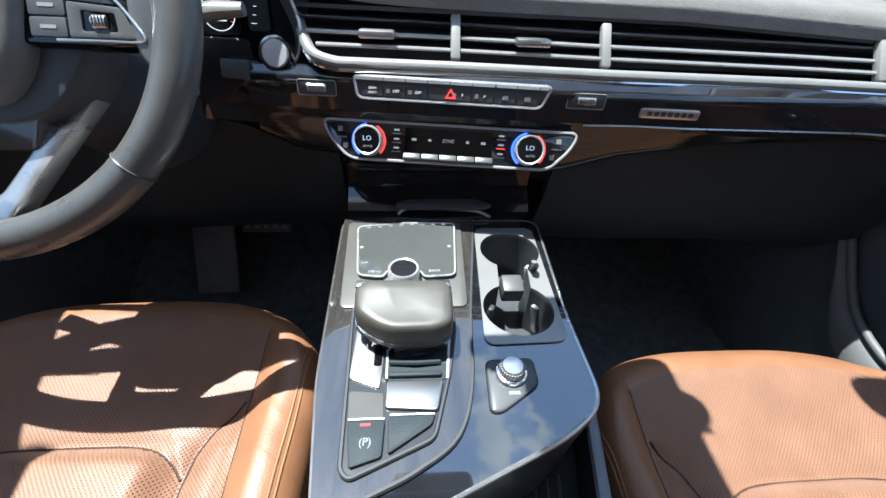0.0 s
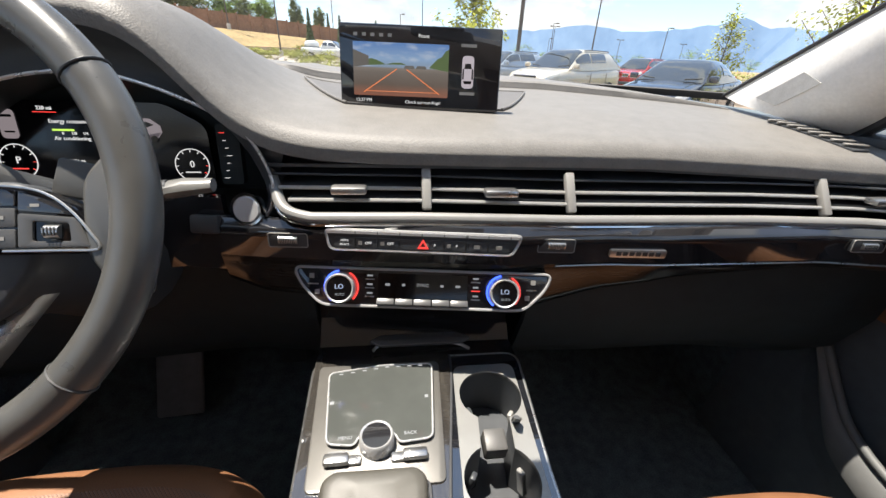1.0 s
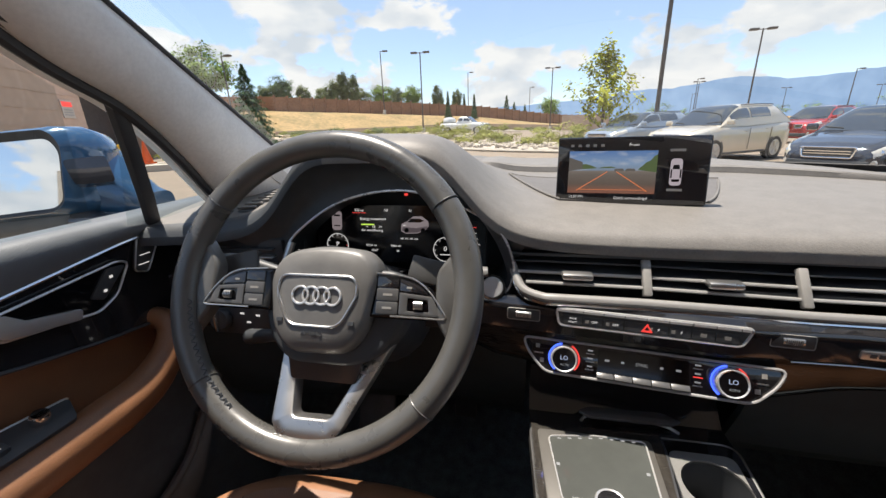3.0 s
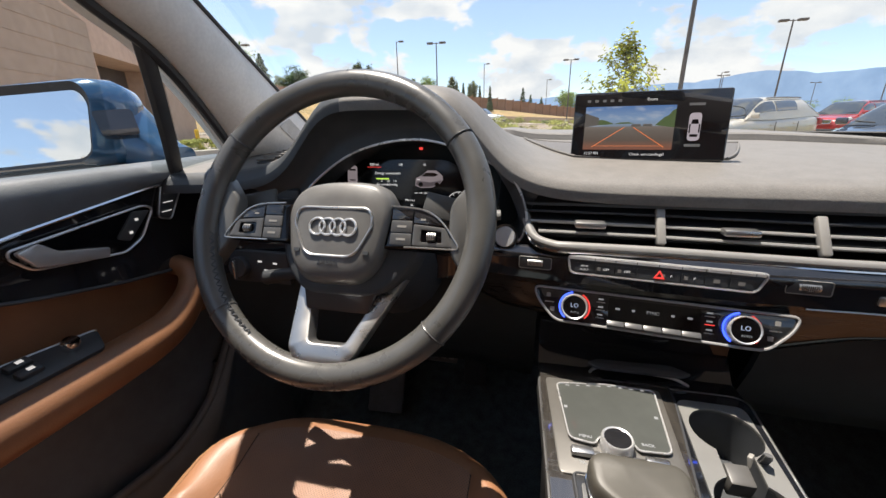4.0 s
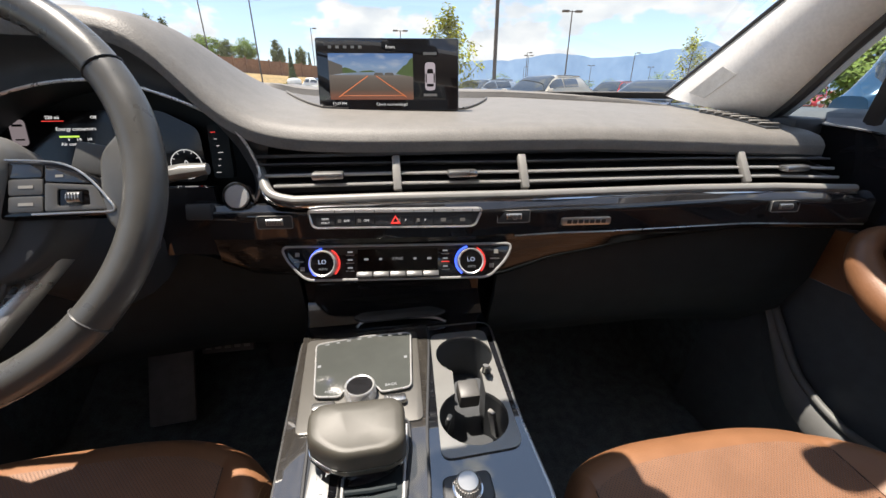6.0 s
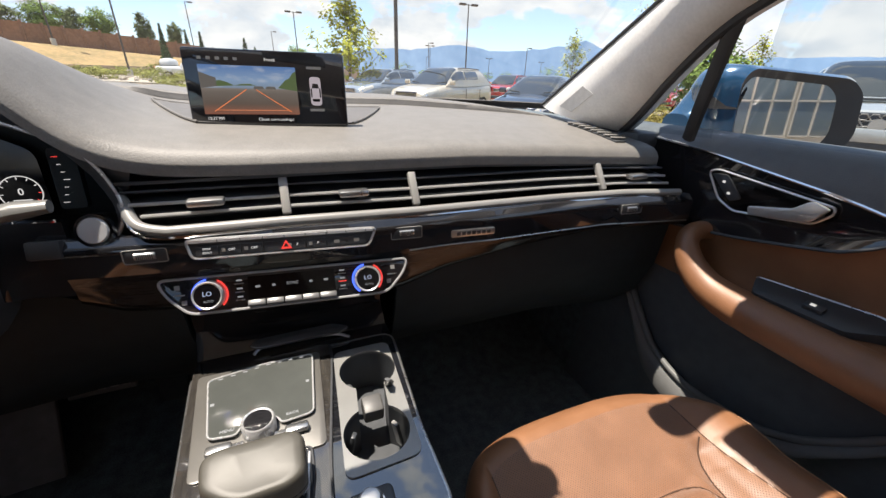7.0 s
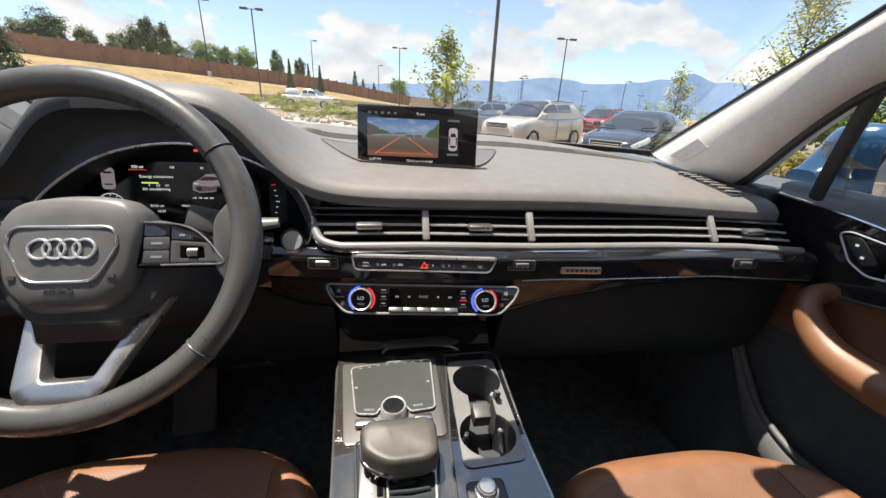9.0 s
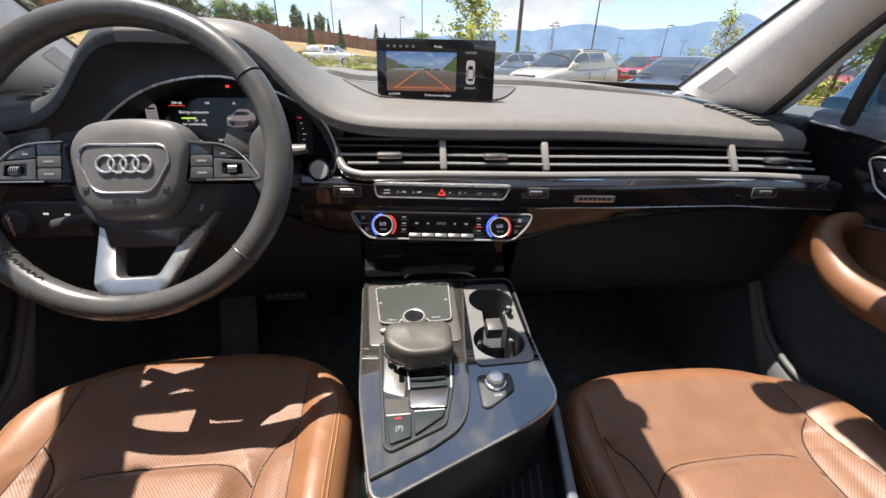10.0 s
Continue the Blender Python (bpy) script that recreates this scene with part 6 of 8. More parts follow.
    put("pocket_face", sheet(range(len(lip)), steps(0, 1, 3), lambda k, v: lip[k] + Vector((0.006 - 0.010 * math.sin(math.pi * v) - 0.020 * v, -0.006 * v, -(0.020 + 0.042 * smooth01((0.70 - lip[k].y) / 0.15) * smooth01((lip[k].y - 0.22) / 0.2)) * v)), 0.006, back=(1, 0, 0)), POCKET_GREY, "rounded grey face below the lip", sharp=70)
    put("pocket_wall", sheet(steps(0, 1, 30), steps(0, 1, 2), lambda t, v: Vector(lip[min(len(lip) - 1, int(t * (len(lip) - 1)))]) + Vector((0.014 + 0.004 * v, 0, -0.03 - 0.28 * v)), 0.006, back=(1, 0, 0)), DOOR_DARK, "dark pocket wall")
    # outside mirror
    m = thing("door_mirror", (side * 0.84, 0.62, 1.18), "blue-painted outside mirror with black base beside the window", "car mirror", "outside mirrors")
    gl = rounded([(0.905, 1.185), (1.155, 1.165), (1.185, 1.20), (1.170, 1.285), (1.13, 1.312), (0.895, 1.325), (0.875, 1.30), (0.885, 1.20)], 0.02)
    gm = Matrix(((1, 0, 0, 0), (0, 0, 1, 0), (0, 1, 0, 0), (0, 0, 0, 1)))
    gc = Vector((1.03, 0.60, 1.245))
    tilt = Matrix.Translation(gc + (Vector((0.045, 0.0, 0.030)) if side < 0 else Vector())) @ pose(0, 0, 0, -3 if side > 0 else -9, 0, -14) @ Matrix.Translation(-gc)
    bm = bmesh.new()
    rings = []
    for d, s in ((-0.012, 1.03), (0.0, 1.12), (0.03, 1.17), (0.08, 1.12), (0.12, 0.95), (0.145, 0.65), (0.155, 0.25)):
        rings.append([bm.verts.new(tilt @ Vector((gc.x - 0.015 * (d > 0.02) + (x - gc.x) * s, gc.y + d, gc.z + (z - gc.z) * s))) for x, z in gl])
    for u, v in zip(rings, rings[1:]):
        for j in range(len(u)):
            bm.faces.new((u[j], u[(j + 1) % len(u)], v[(j + 1) % len(u)], v[j]))
    bm.faces.new(rings[-1])
    part("shell", mirrored(bm, side), BLUE_PAINT, m, "glossy blue shell", sharp=60)
    foot = bmesh.new()
    loops = []
    for t in steps(0, 1, 6):
        ease = smooth01(t)
        c0, c1 = tilt @ Vector((0.905, gc.y + 0.060, 1.262)), Vector((0.838, gc.y + 0.125, 1.205))
        c = Vector((c0.x + (c1.x - c0.x) * t, c0.y + (c1.y - c0.y) * ease, c0.z + (c1.z - c0.z) * ease))
        ry, rz = 0.062 - 0.030 * ease, 0.076 - 0.046 * ease
        loops.append([foot.verts.new(c + Vector((0, math.copysign(abs(math.cos(a)) ** 0.6, math.cos(a)) * ry, math.copysign(abs(math.sin(a)) ** 0.6, math.sin(a)) * rz))) for a in steps(0, 2 * math.pi, 20)[:-1]])
    for u, v in zip(loops, loops[1:]):
        for j in range(len(u)):
            foot.faces.new((u[j], v[j], v[(j + 1) % len(u)], u[(j + 1) % len(u)]))
    foot.faces.new(loops[-1])
    part("inner_fairing", mirrored(foot, side), BLUE_PAINT, m, "blue shell tapering towards the door", sharp=60)
    low_ = box((0, 0, 0), (0.27, 0.13, 0.055), bev=0.022, seg=3)
    low_.transform(tilt @ Matrix.Translation((gc.x - 0.01, gc.y + 0.068, 1.166)) @ pose(0, 0, 0, 0, 4, 0))
    part("lower_shell", mirrored(low_, side), DOOR_DARK, m, "matt black lower shell", sharp=60)
    mid = tilt @ Vector((0.905, gc.y + 0.060, 1.262))
    mid = Vector(((mid.x + 0.838) / 2 - 0.008, (mid.y + gc.y + 0.125) / 2 - 0.058, (mid.z + 1.205) / 2 + 0.040))
    shell_panel = plate(rounded([(-0.034, -0.024), (0.022, -0.024), (0.030, 0.022), (-0.030, 0.026)], 0.008), [], -0.030, 0.004, plane_at(mid, (0.6, -0.8, 0), (0.26, 0.195, 0.945)))
    part("side_panel", mirrored(shell_panel, side), GLOSS_BLACK, m, "dark glossy panel on the mirror shell")
    gl2 = [(1.003 + (x - gc.x) * 0.80, 1.243 + (z - gc.z) * 0.87) for x, z in gl]
    bm = bmesh.new()
    ra = [bm.verts.new(tilt @ Vector((gc.x + (x - gc.x) * 1.03, gc.y - 0.012, gc.z + (z - gc.z) * 1.03))) for x, z in gl]
    rb = [bm.verts.new(tilt @ Vector((x, gc.y - 0.006, z))) for x, z in gl2]
    for j in range(len(ra)):
        bm.faces.new((ra[j], ra[j - 1], rb[j - 1], rb[j]))
    part("bezel", mirrored(bm, side), RUBBER, m, "black bezel")
    bm = bmesh.new()
    bm.faces.new([bm.verts.new(tilt @ Vector((x, gc.y - 0.007, z))) for x, z in gl2])
    part("mirror_glass", mirrored(bm, side), MIRROR, m, "mirror glass")
    bm = tube([(0.80, 0.66, 1.185), (0.86, 0.655, 1.19), (0.94, 0.65, 1.195)], [0.03, 0.026, 0.03], 12, flat=0.6)
    part("arm", mirrored(bm, side), GLOSS_BLACK, m, "black mirror arm")


door(1, "front passenger door with brown leather armrest and dark top")
door(-1, "driver's door with brown leather armrest and sunlit top")

# ---- pedals, footrest, rear-view mirror ----
bm = box((0, 0, 0), (0.115, 0.012, 0.062), bev=0.004)
PM_ = Matrix.Translation((-0.395, 0.93, 0.70)) @ pose(0, 0, 0, -38, 0, 0)
pedal = thing("brake_pedal", (-0.395, 0.95, 0.66), "dark ribbed brake pedal in the footwell", "pedal")
bm.transform(PM_)
pp = part("pad", bm, mat("pedal_rubber", (0.09, 0.09, 0.09), 0.5), pedal, "ribbed pedal pad")
for i in range(5):
    for j in range(3):
        b2 = box((-0.042 + 0.021 * i, -0.007, -0.018 + 0.018 * j), (0.013, 0.004, 0.008), bev=0.001, seg=1)
        b2.transform(PM_)
        part("stud", b2, GREY_TRIM, pp)
part("arm", tube([(-0.395, 0.94, 0.70), (-0.39, 1.02, 0.86), (-0.39, 1.10, 1.0)], 0.009, 8), BLACK_PLASTIC, pedal)
bm = box((0, 0, 0), (0.10, 0.014, 0.24), bev=0.006)
bm.transform(Matrix.Translation((-0.54, 0.93, 0.62)) @ pose(0, 0, 0, -30, 0, 4))
solo("foot_rest", bm, mat("footrest_grey", (0.17, 0.17, 0.17), 0.5, var=0.2), "dark grey driver's foot rest in the footwell", "foot rest")
bm = box((-0.30, 0.98, 0.64), (0.06, 0.02, 0.15), bev=0.006)
solo("accelerator_pedal", bm, BLACK_PLASTIC, "black accelerator pedal in the footwell", "pedal")
# Out of view; placed and sized from the shade on the passenger seat.
rv = thing("rear_view_mirror", (0.0, 0.46, 1.56), "black rear-view mirror hanging below the windscreen top", "mirror")
bm = box((0.0, 0.455, 1.535), (0.25, 0.035, 0.075), bev=0.016, seg=3)
part("housing", bm, BLACK_PLASTIC, rv)
bm = box((0.0, 0.435, 1.588), (0.19, 0.20, 0.06), bev=0.02, seg=3)
part("sensor_housing", bm, BLACK_PLASTIC, rv, "black sensor housing, unseen, sized for its shade")
part("stem", tube([(0, 0.46, 1.55), (0, 0.475, 1.585), (0, 0.47, 1.612)], 0.014, 10), BLACK_PLASTIC, rv)
bm = box((0.0, 0.436, 1.535), (0.236, 0.003, 0.062), bev=0.001, seg=1)
part("mirror_glass", bm, MIRROR, rv)
# Unseen visor, added to cast the rounded shade on the passenger seat.
bm = plate(rounded([(-0.12, -0.038), (0.12, -0.038), (0.12, 0.038), (-0.12, 0.038)], 0.03), [], -0.008, 0.008, plane_at((0.445, 0.460, 1.55), (1, 0, 0), (0, 0.40, -0.92)), 0.004)
visor = thing("shade_visor", (0.445, 0.40, 1.59), "unseen pale grey visor added to cast shade on the passenger seat", "sun visor")
part("flap", bm, HEADLINER, visor)
# Block added to shade the seat's right bolster.
part("shade_block", box((0.47, 0.36, 1.592), (0.17, 0.11, 0.02), bev=0.006), HEADLINER, visor)

# ---- outdoors: materials ----
ASPHALT = mat("sunlit_asphalt", (0.235, 0.185, 0.14), 0.9, var=0.10, scale=6, bump=0.3, bscale=80)
DRY_GRASS = mat("dry_grass", (0.40, 0.265, 0.125), 0.95, scale=2.2, col2=(0.20, 0.155, 0.07), bump=0.5, bscale=20)
KERB = mat("kerb_concrete", (0.48, 0.44, 0.38), 0.9, var=0.1, scale=12)
GRAVEL = mat("pale_gravel", (0.52, 0.46, 0.39), 0.95, scale=20, col2=(0.34, 0.29, 0.24), bump=0.8, bscale=25)
FENCE = mat("brown_fence_boards", (0.26, 0.135, 0.08), 0.85, var=0.2, scale=4)
BARK = mat("bark", (0.12, 0.085, 0.06), 0.9, var=0.3, scale=20)
LEAF = mat("green_leaves", (0.22, 0.31, 0.075), 0.75, scale=3, col2=(0.13, 0.20, 0.05), spec=0.12)
LEAF_DULL = mat("olive_leaves", (0.20, 0.23, 0.10), 0.75, scale=3, col2=(0.13, 0.16, 0.07), spec=0.12)
SPRUCE = mat("blue_green_needles", (0.12, 0.19, 0.09), 0.8, scale=4, col2=(0.07, 0.12, 0.06), spec=0.2)
LEAF_YOUNG = mat("yellow_green_leaves", (0.44, 0.44, 0.06), 0.75, scale=3, col2=(0.29, 0.33, 0.05), spec=0.12)
LEAF_YELLOW = mat("golden_bush_leaves", (0.33, 0.25, 0.05), 0.6, scale=5, col2=(0.18, 0.15, 0.03), spec=0.3)
NEEDLE = mat("dark_needles", (0.11, 0.17, 0.075), 0.8, scale=4, col2=(0.065, 0.11, 0.05), spec=0.2)
SHRUB = mat("grey_green_shrub", (0.39, 0.385, 0.11), 0.8, scale=5, col2=(0.23, 0.25, 0.075), spec=0.1)
POLE = mat("bronze_pole", (0.10, 0.085, 0.075), 0.5, 0.4)
TYRE = mat("tyre_rubber", (0.02, 0.02, 0.02), 0.8)
ALLOY = mat("alloy_rim", (0.55, 0.55, 0.55), 0.3, 0.9)
CAR_GLASS = mat("car_window_dark", (0.022, 0.028, 0.032), 0.03, var=0.1, coat=1.0, spec=0.8)
CAR_GLASS.node_tree.nodes["Principled BSDF"].inputs["Coat IOR"].default_value = 2.3
LAMP_GLASS = mat("headlight_glass", (0.62, 0.60, 0.54), 0.2, 0.2, var=0.15, scale=30, coat=1.0)
TAN_BLOCK = mat("tan_block_wall", (0.50, 0.365, 0.275), 0.9, var=0.1, scale=3)
# Distance haze is mixed into the mountains' base colour.
MOUNTAIN = mat("haze_tinted_mountain", (0.205, 0.300, 0.435), 1.0, scale=0.010, col2=(0.140, 0.220, 0.345), stretch=(1, 1, 0.35), spec=0.0)
YELLOW = mat("yellow_paint", (0.75, 0.45, 0.03), 0.5)
CONE_ORANGE = mat("orange_plastic", (0.75, 0.12, 0.03), 0.5)


def fence_y(x):
    return lerp_table([(-75, 22), (-35.6, 50), (1.4, 80), (45, 118)], x)


def rise(x, y):
    """Height of the land: level round the car, climbing gently ahead, with a bank up to the fence."""
    g = 0.016 * max(0.0, y - 10) * smooth01((10 - x) / 22) * smooth01((140 - y) / 60)
    bank = lerp_table([(-75, 4.0), (-35, 3.6), (0, 1.3), (30, 0.0)], x)
    g += bank * smooth01(1 - (fence_y(x) - y) / 17)
    return g


gx = [-3500, -900, -300, -120] + steps(-90, 90, 60) + [130, 300, 900, 3500]
gy = [-3500, -900, -200, -60] + steps(-30, 130, 56) + [180, 400, 1200, 3800]
solo("ground", sheet(gx, gy, lambda x, y: (x, y, rise(x, y) * (1 if y < 200 else 0) - (0.0 if abs(x) < 200 and abs(y) < 200 else 6.0))), ASPHALT, "pale sunlit asphalt of the car park", "ground", "structure")
bm = sheet(steps(-75, 40, 60), steps(0, 1, 10), lambda x, v: (x, fence_y(x) - 15.5 + 30 * v + 1.2 * math.sin(x * 0.35), rise(x, fence_y(x) - 15.5 + 30 * v + 1.2 * math.sin(x * 0.35)) + 0.06))
solo("bank", bm, DRY_GRASS, "bank of dry yellow grass below the fence", "ground", "structure")
bm = sheet(steps(20, 300, 20), steps(60, 500, 12), lambda x, y: (x, y, 0.03 + rise(x, y)))
solo("field", bm, DRY_GRASS, "distant strip of dry grass land", "ground", "structure")

# mountains far off
bm = bmesh.new()
rng = random.Random(4)
prev = None
for i in range(161):
    az = radians(-20 + 130 * i / 160)
    t = math.degrees(az)
    h = lerp_table([(-20, 0.0209), (1.1, 0.0472), (8, 0.0524), (13.5, 0.0664), (18.5, 0.0664), (22.7, 0.0787), (26.7, 0.0769), (29.2, 0.0664), (33.2, 0.0717), (35.6, 0.0752), (38.5, 0.0822), (40.8, 0.0945), (43.2, 0.0769), (56, 0.0594), (70, 0.0594), (90, 0.0454), (110, 0.0314)], t)
    h *= 1 + 0.07 * noise.fractal((t * 0.5, 3.1, 0), 0.9, 2.0, 6)
    d = 3400
    ring = [bm.verts.new((d * math.sin(az), d * math.cos(az), -20)), bm.verts.new(((d + 100) * math.sin(az), (d + 100) * math.cos(az), d * h * 0.5 - 10)), bm.verts.new(((d + 200) * math.sin(az), (d + 200) * math.cos(az), d * h))]
    if prev:
        for j in range(2):
            bm.faces.new((prev[j], ring[j], ring[j + 1], prev[j + 1]))
    prev = ring
solo("backdrop", bm, MOUNTAIN, "mountain range on the horizon with haze in its blue colour", "mountains", "structure")


# ---- plants ----
def leaf_mesh(name, centres, size, seed, material, aspect=0.55, core=None):
    """Many small leaves about the given centres, turned mostly up and outwards."""
    r = np.random.default_rng(seed)
    n = len(centres)
    c = np.array(centres, float)
    out = c - (np.array(core, float) if core is not None else c.mean(0))
    out /= np.linalg.norm(out, axis=1)[:, None] + 1e-6
    nrm = out + np.array((0, 0, 0.7)) + r.normal(size=(n, 3)) * 0.55
    a = np.cross(nrm, r.normal(size=(n, 3)))
    a /= np.linalg.norm(a, axis=1)[:, None]
    b = np.cross(a, nrm)
    b /= np.linalg.norm(b, axis=1)[:, None]
    s = size * r.uniform(0.55, 1.3, (n, 1))
    quad = np.stack([c - a * s, c + b * s * aspect, c + a * s, c - b * s * aspect], 1).reshape(-1, 3)
    me = bpy.data.meshes.new(name)
    me.from_pydata(quad.tolist(), [], [(4 * i, 4 * i + 1, 4 * i + 2, 4 * i + 3) for i in range(n)])
    me.materials.append(material)
    return me


def blobs(r, centre, radii, count, n, fill=0.35):
    """Leaf centres gathered in clumps inside an uneven crown."""
    out = []
    for _ in range(count):
        d = r.normal(size=3)
        d /= np.linalg.norm(d)
        k = np.array(centre) + d * np.array(radii) * r.uniform(0.25, 1.0) ** 0.6
        out += list(k + r.normal(size=(n, 3)) * np.array(radii) * fill * r.uniform(0.5, 1.1) * 0.5 * np.array((1, 1, 0.7)))
    return out


def young_crown(r, x, y, z0, h, w, count, n, taper=0.75):
    """Clumps along upswept branches, wide below and open towards the leader."""
    pts, twigs = [], []
    for k in range(count):
        t = (k + r.uniform(0, 1)) / count
        a = k * 2.4 + r.uniform(-0.5, 0.5)
        reach = w * 0.5 * (1 - taper * t ** 1.3) * r.uniform(0.55, 1.1)
        zb = z0 + h * (0.18 + 0.66 * t)
        tip = np.array((x + reach * math.cos(a), y + reach * math.sin(a), zb + reach * 0.75 + 0.05 * h))
        root = np.array((x, y, zb))
        twigs.append((tuple(root), tuple((root + tip) / 2 + np.array((0, 0, -0.02 * h))), tuple(tip)))
        for j in range(n):
            u = r.uniform(0.3, 1.05)
            pts.append(root + (tip - root) * u + r.normal(size=3) * np.array((1, 1, 0.8)) * w * 0.052)
    for _ in range(n):
        pts.append(np.array((x, y, z0 + h * r.uniform(0.8, 1.0))) + r.normal(size=3) * w * 0.05)
    return pts, twigs


def tree(x, y, h, w, kind="broad", seed=0, label="", leaf=None, density=1.0, size=None, z=None):
    r = np.random.default_rng(seed + 7)
    z0 = rise(x, y) if z is None else z
    words = {"broad": "green leafy tree behind the fence", "column": "tall narrow dark green tree behind the fence", "cone": "dark green conifer near the fence"}
    ob = thing("tree", (x, y, z0), label or words[kind], "tree", "trees")
    bm = bmesh.new()
    top = h * (0.95 if kind in ("cone", "young") else 0.6)
    tube(curve([(x, y, z0 - 0.1), (x + 0.012 * h * r.normal(), y, z0 + top * 0.5), (x + 0.015 * h * r.normal(), y, z0 + top)], 4), [(0.012 if kind == "young" else 0.02) * h * (1 - 0.8 * i / 8) for i in range(9)], 7, bm=bm)
    if kind == "broad":
        for k in range(6):
            a = 2 * math.pi * k / 6 + r.uniform(-0.4, 0.4)
            zz = z0 + h * (0.25 + 0.07 * k)
            tube([(x, y, zz), (x + 0.25 * w * math.cos(a), y + 0.25 * w * math.sin(a), zz + 0.12 * h), (x + 0.42 * w * math.cos(a), y + 0.42 * w * math.sin(a), zz + 0.26 * h)], [0.009 * h, 0.006 * h, 0.003 * h], 5, bm=bm)
    if kind == "young":
        pts, twigs = young_crown(r, x, y, z0, h, w, int(24 * density), int(100 * density))
        for tw in twigs:
            tube(tw, [0.005 * h, 0.003 * h, 0.0015 * h], 4, bm=bm)
        part("trunk", bm, BARK, ob)
        part("crown", leaf_mesh("crown", pts, size or 0.02 * h, seed, leaf or LEAF_YOUNG, 0.6, (x, y, z0 + h * 0.45)), leaf or LEAF_YOUNG, ob)
        return ob
    part("trunk", bm, BARK, ob)
    if kind == "cone":
        pts = []
        for k in range(int(1500 * density)):
            t = r.uniform(0, 1) ** 1.4
            a = r.uniform(0, 2 * math.pi)
            rad = w * 0.5 * (1 - t) ** 0.85 * (0.72 + 0.22 * math.sin(t * 70) + 0.16 * math.sin(a * 5 + t * 40)) * r.uniform(0.35, 1) ** 0.6
            pts.append((x + rad * math.cos(a), y + rad * math.sin(a), z0 + h * (0.05 + 0.95 * t) - 0.28 * rad))
        part("crown", leaf_mesh("crown", pts, size or 0.04 * h, seed, leaf or NEEDLE, 0.4, (x, y, z0 + 0.3 * h)), leaf or NEEDLE, ob)
    else:
        lo = 0.10 if kind == "column" else 0.2
        pts = blobs(r, (x, y, z0 + h * (lo + 1) / 2), (w * 0.46, w * 0.46, h * (1 - lo) * 0.44), int(44 * density), int(70 * density), 0.42)
        part("crown", leaf_mesh("crown", pts, size or 0.024 * h, seed, leaf or LEAF, 0.6, (x, y, z0 + h * 0.5)), leaf or LEAF, ob)
    return ob


def shrub(x, y, h, w, seed, leaf=None, label="low grey-green shrub on the planted island", z=None):
    r = np.random.default_rng(seed)
    z0 = rise(x, y) if z is None else z
    pts = blobs(r, (x, y, z0 + h * 0.42), (w * 0.5, w * 0.5, h * 0.42), 18, 90, 0.5)
    me = leaf_mesh("shrub", [p for p in pts if p[2] > z0], 0.07 + 0.02 * h, seed, leaf or SHRUB, 0.22)
    tagged(part("shrub", me, leaf or SHRUB), label, "shrub", "shrubs")


# row behind the fence
row = [(-46.7, 46.0, 7.5, 8.0, "broad", 1), (-43.0, 48.6, 8.9, 7.9, "broad", 1), (-35.9, 55.2, 5.2, 3.7, "broad", 2), (-38.6, 55.5, 4.2, 2.9, "broad", 0),
       (-33.4, 57.1, 4.0, 2.3, "broad", 0), (-31.2, 58.9, 4.0, 2.6, "broad", 0), (-29.8, 60.0, 5.2, 2.0, "column", 0), (-28.9, 61.9, 6.3, 2.3, "column", 0),
       (-27.2, 62.1, 5.9, 1.8, "column", 0), (-27.0, 64.7, 4.0, 3.2, "broad", 0), (-23.6, 64.9, 4.9, 3.8, "broad", 1), (-22.1, 68.4, 4.8, 3.0, "broad", 0),
       (-19.2, 68.3, 5.0, 3.6, "broad", 1), (-15.3, 71.3, 5.2, 2.2, "column", 0), (-12.2, 64.7, 4.0, 1.4, "cone", 0), (-12.2, 73.7, 5.2, 1.8, "column", 0),
       (-11.1, 75.6, 4.0, 1.3, "cone", 0), (-8.3, 68.0, 3.8, 1.4, "cone", 0),
       (-3.5, 83.5, 4.6, 2.6, "cone", 0), (-2.0, 86, 3.6, 2.4, "cone", 0), (0.2, 87, 3.4, 2.4, "cone", 0), (5.5, 90, 5.6, 4.8, "broad", 1)]
for i, (x, y, h, w, kind, tone) in enumerate(row):
    tree(x, y, h, w, kind, 100 + i, leaf=None if kind == "cone" else (LEAF_DULL, LEAF, NEEDLE)[tone], density=1.3, z=rise(x, min(y, fence_y(x))) + 0.1)
tree(3.4, 19.6, 4.75, 3.2, "young", 31, "young tree with bright yellow-green leaves on the island", LEAF_YOUNG, 1.0, 0.095, z=0.0)
tree(15.5, 18.7, 3.85, 2.4, "young", 32, "slim young tree with sparse green leaves by the parked cars", LEAF_YOUNG, 0.75, 0.065, z=0.0)
tree(13.0, 10.9, 5.6, 3.0, "young", 33, "yellow-green tree close to the windscreen pillar", LEAF_YOUNG, 1.3, 0.06, z=0.0)
tree(-24.0, 31.6, 6.4, 5.4, "cone", 34, "tall blue-green spruce beside the road", SPRUCE, 7.0, 0.13, z=0.6)
tree(13.2, 9.3, 3.0, 2.6, "broad", 36, "green tree beyond the golden bush", LEAF, 1.3, 0.07, z=0.0)
tree(23.0, 13.6, 3.95, 2.0, "young", 37, "thin young tree behind the pickup", LEAF_YOUNG, 0.75, 0.065, z=0.0)
shrub(8.5, 7.0, 1.0, 1.7, 51, LEAF_YELLOW, "rounded golden-yellow bush beside the parking bay")
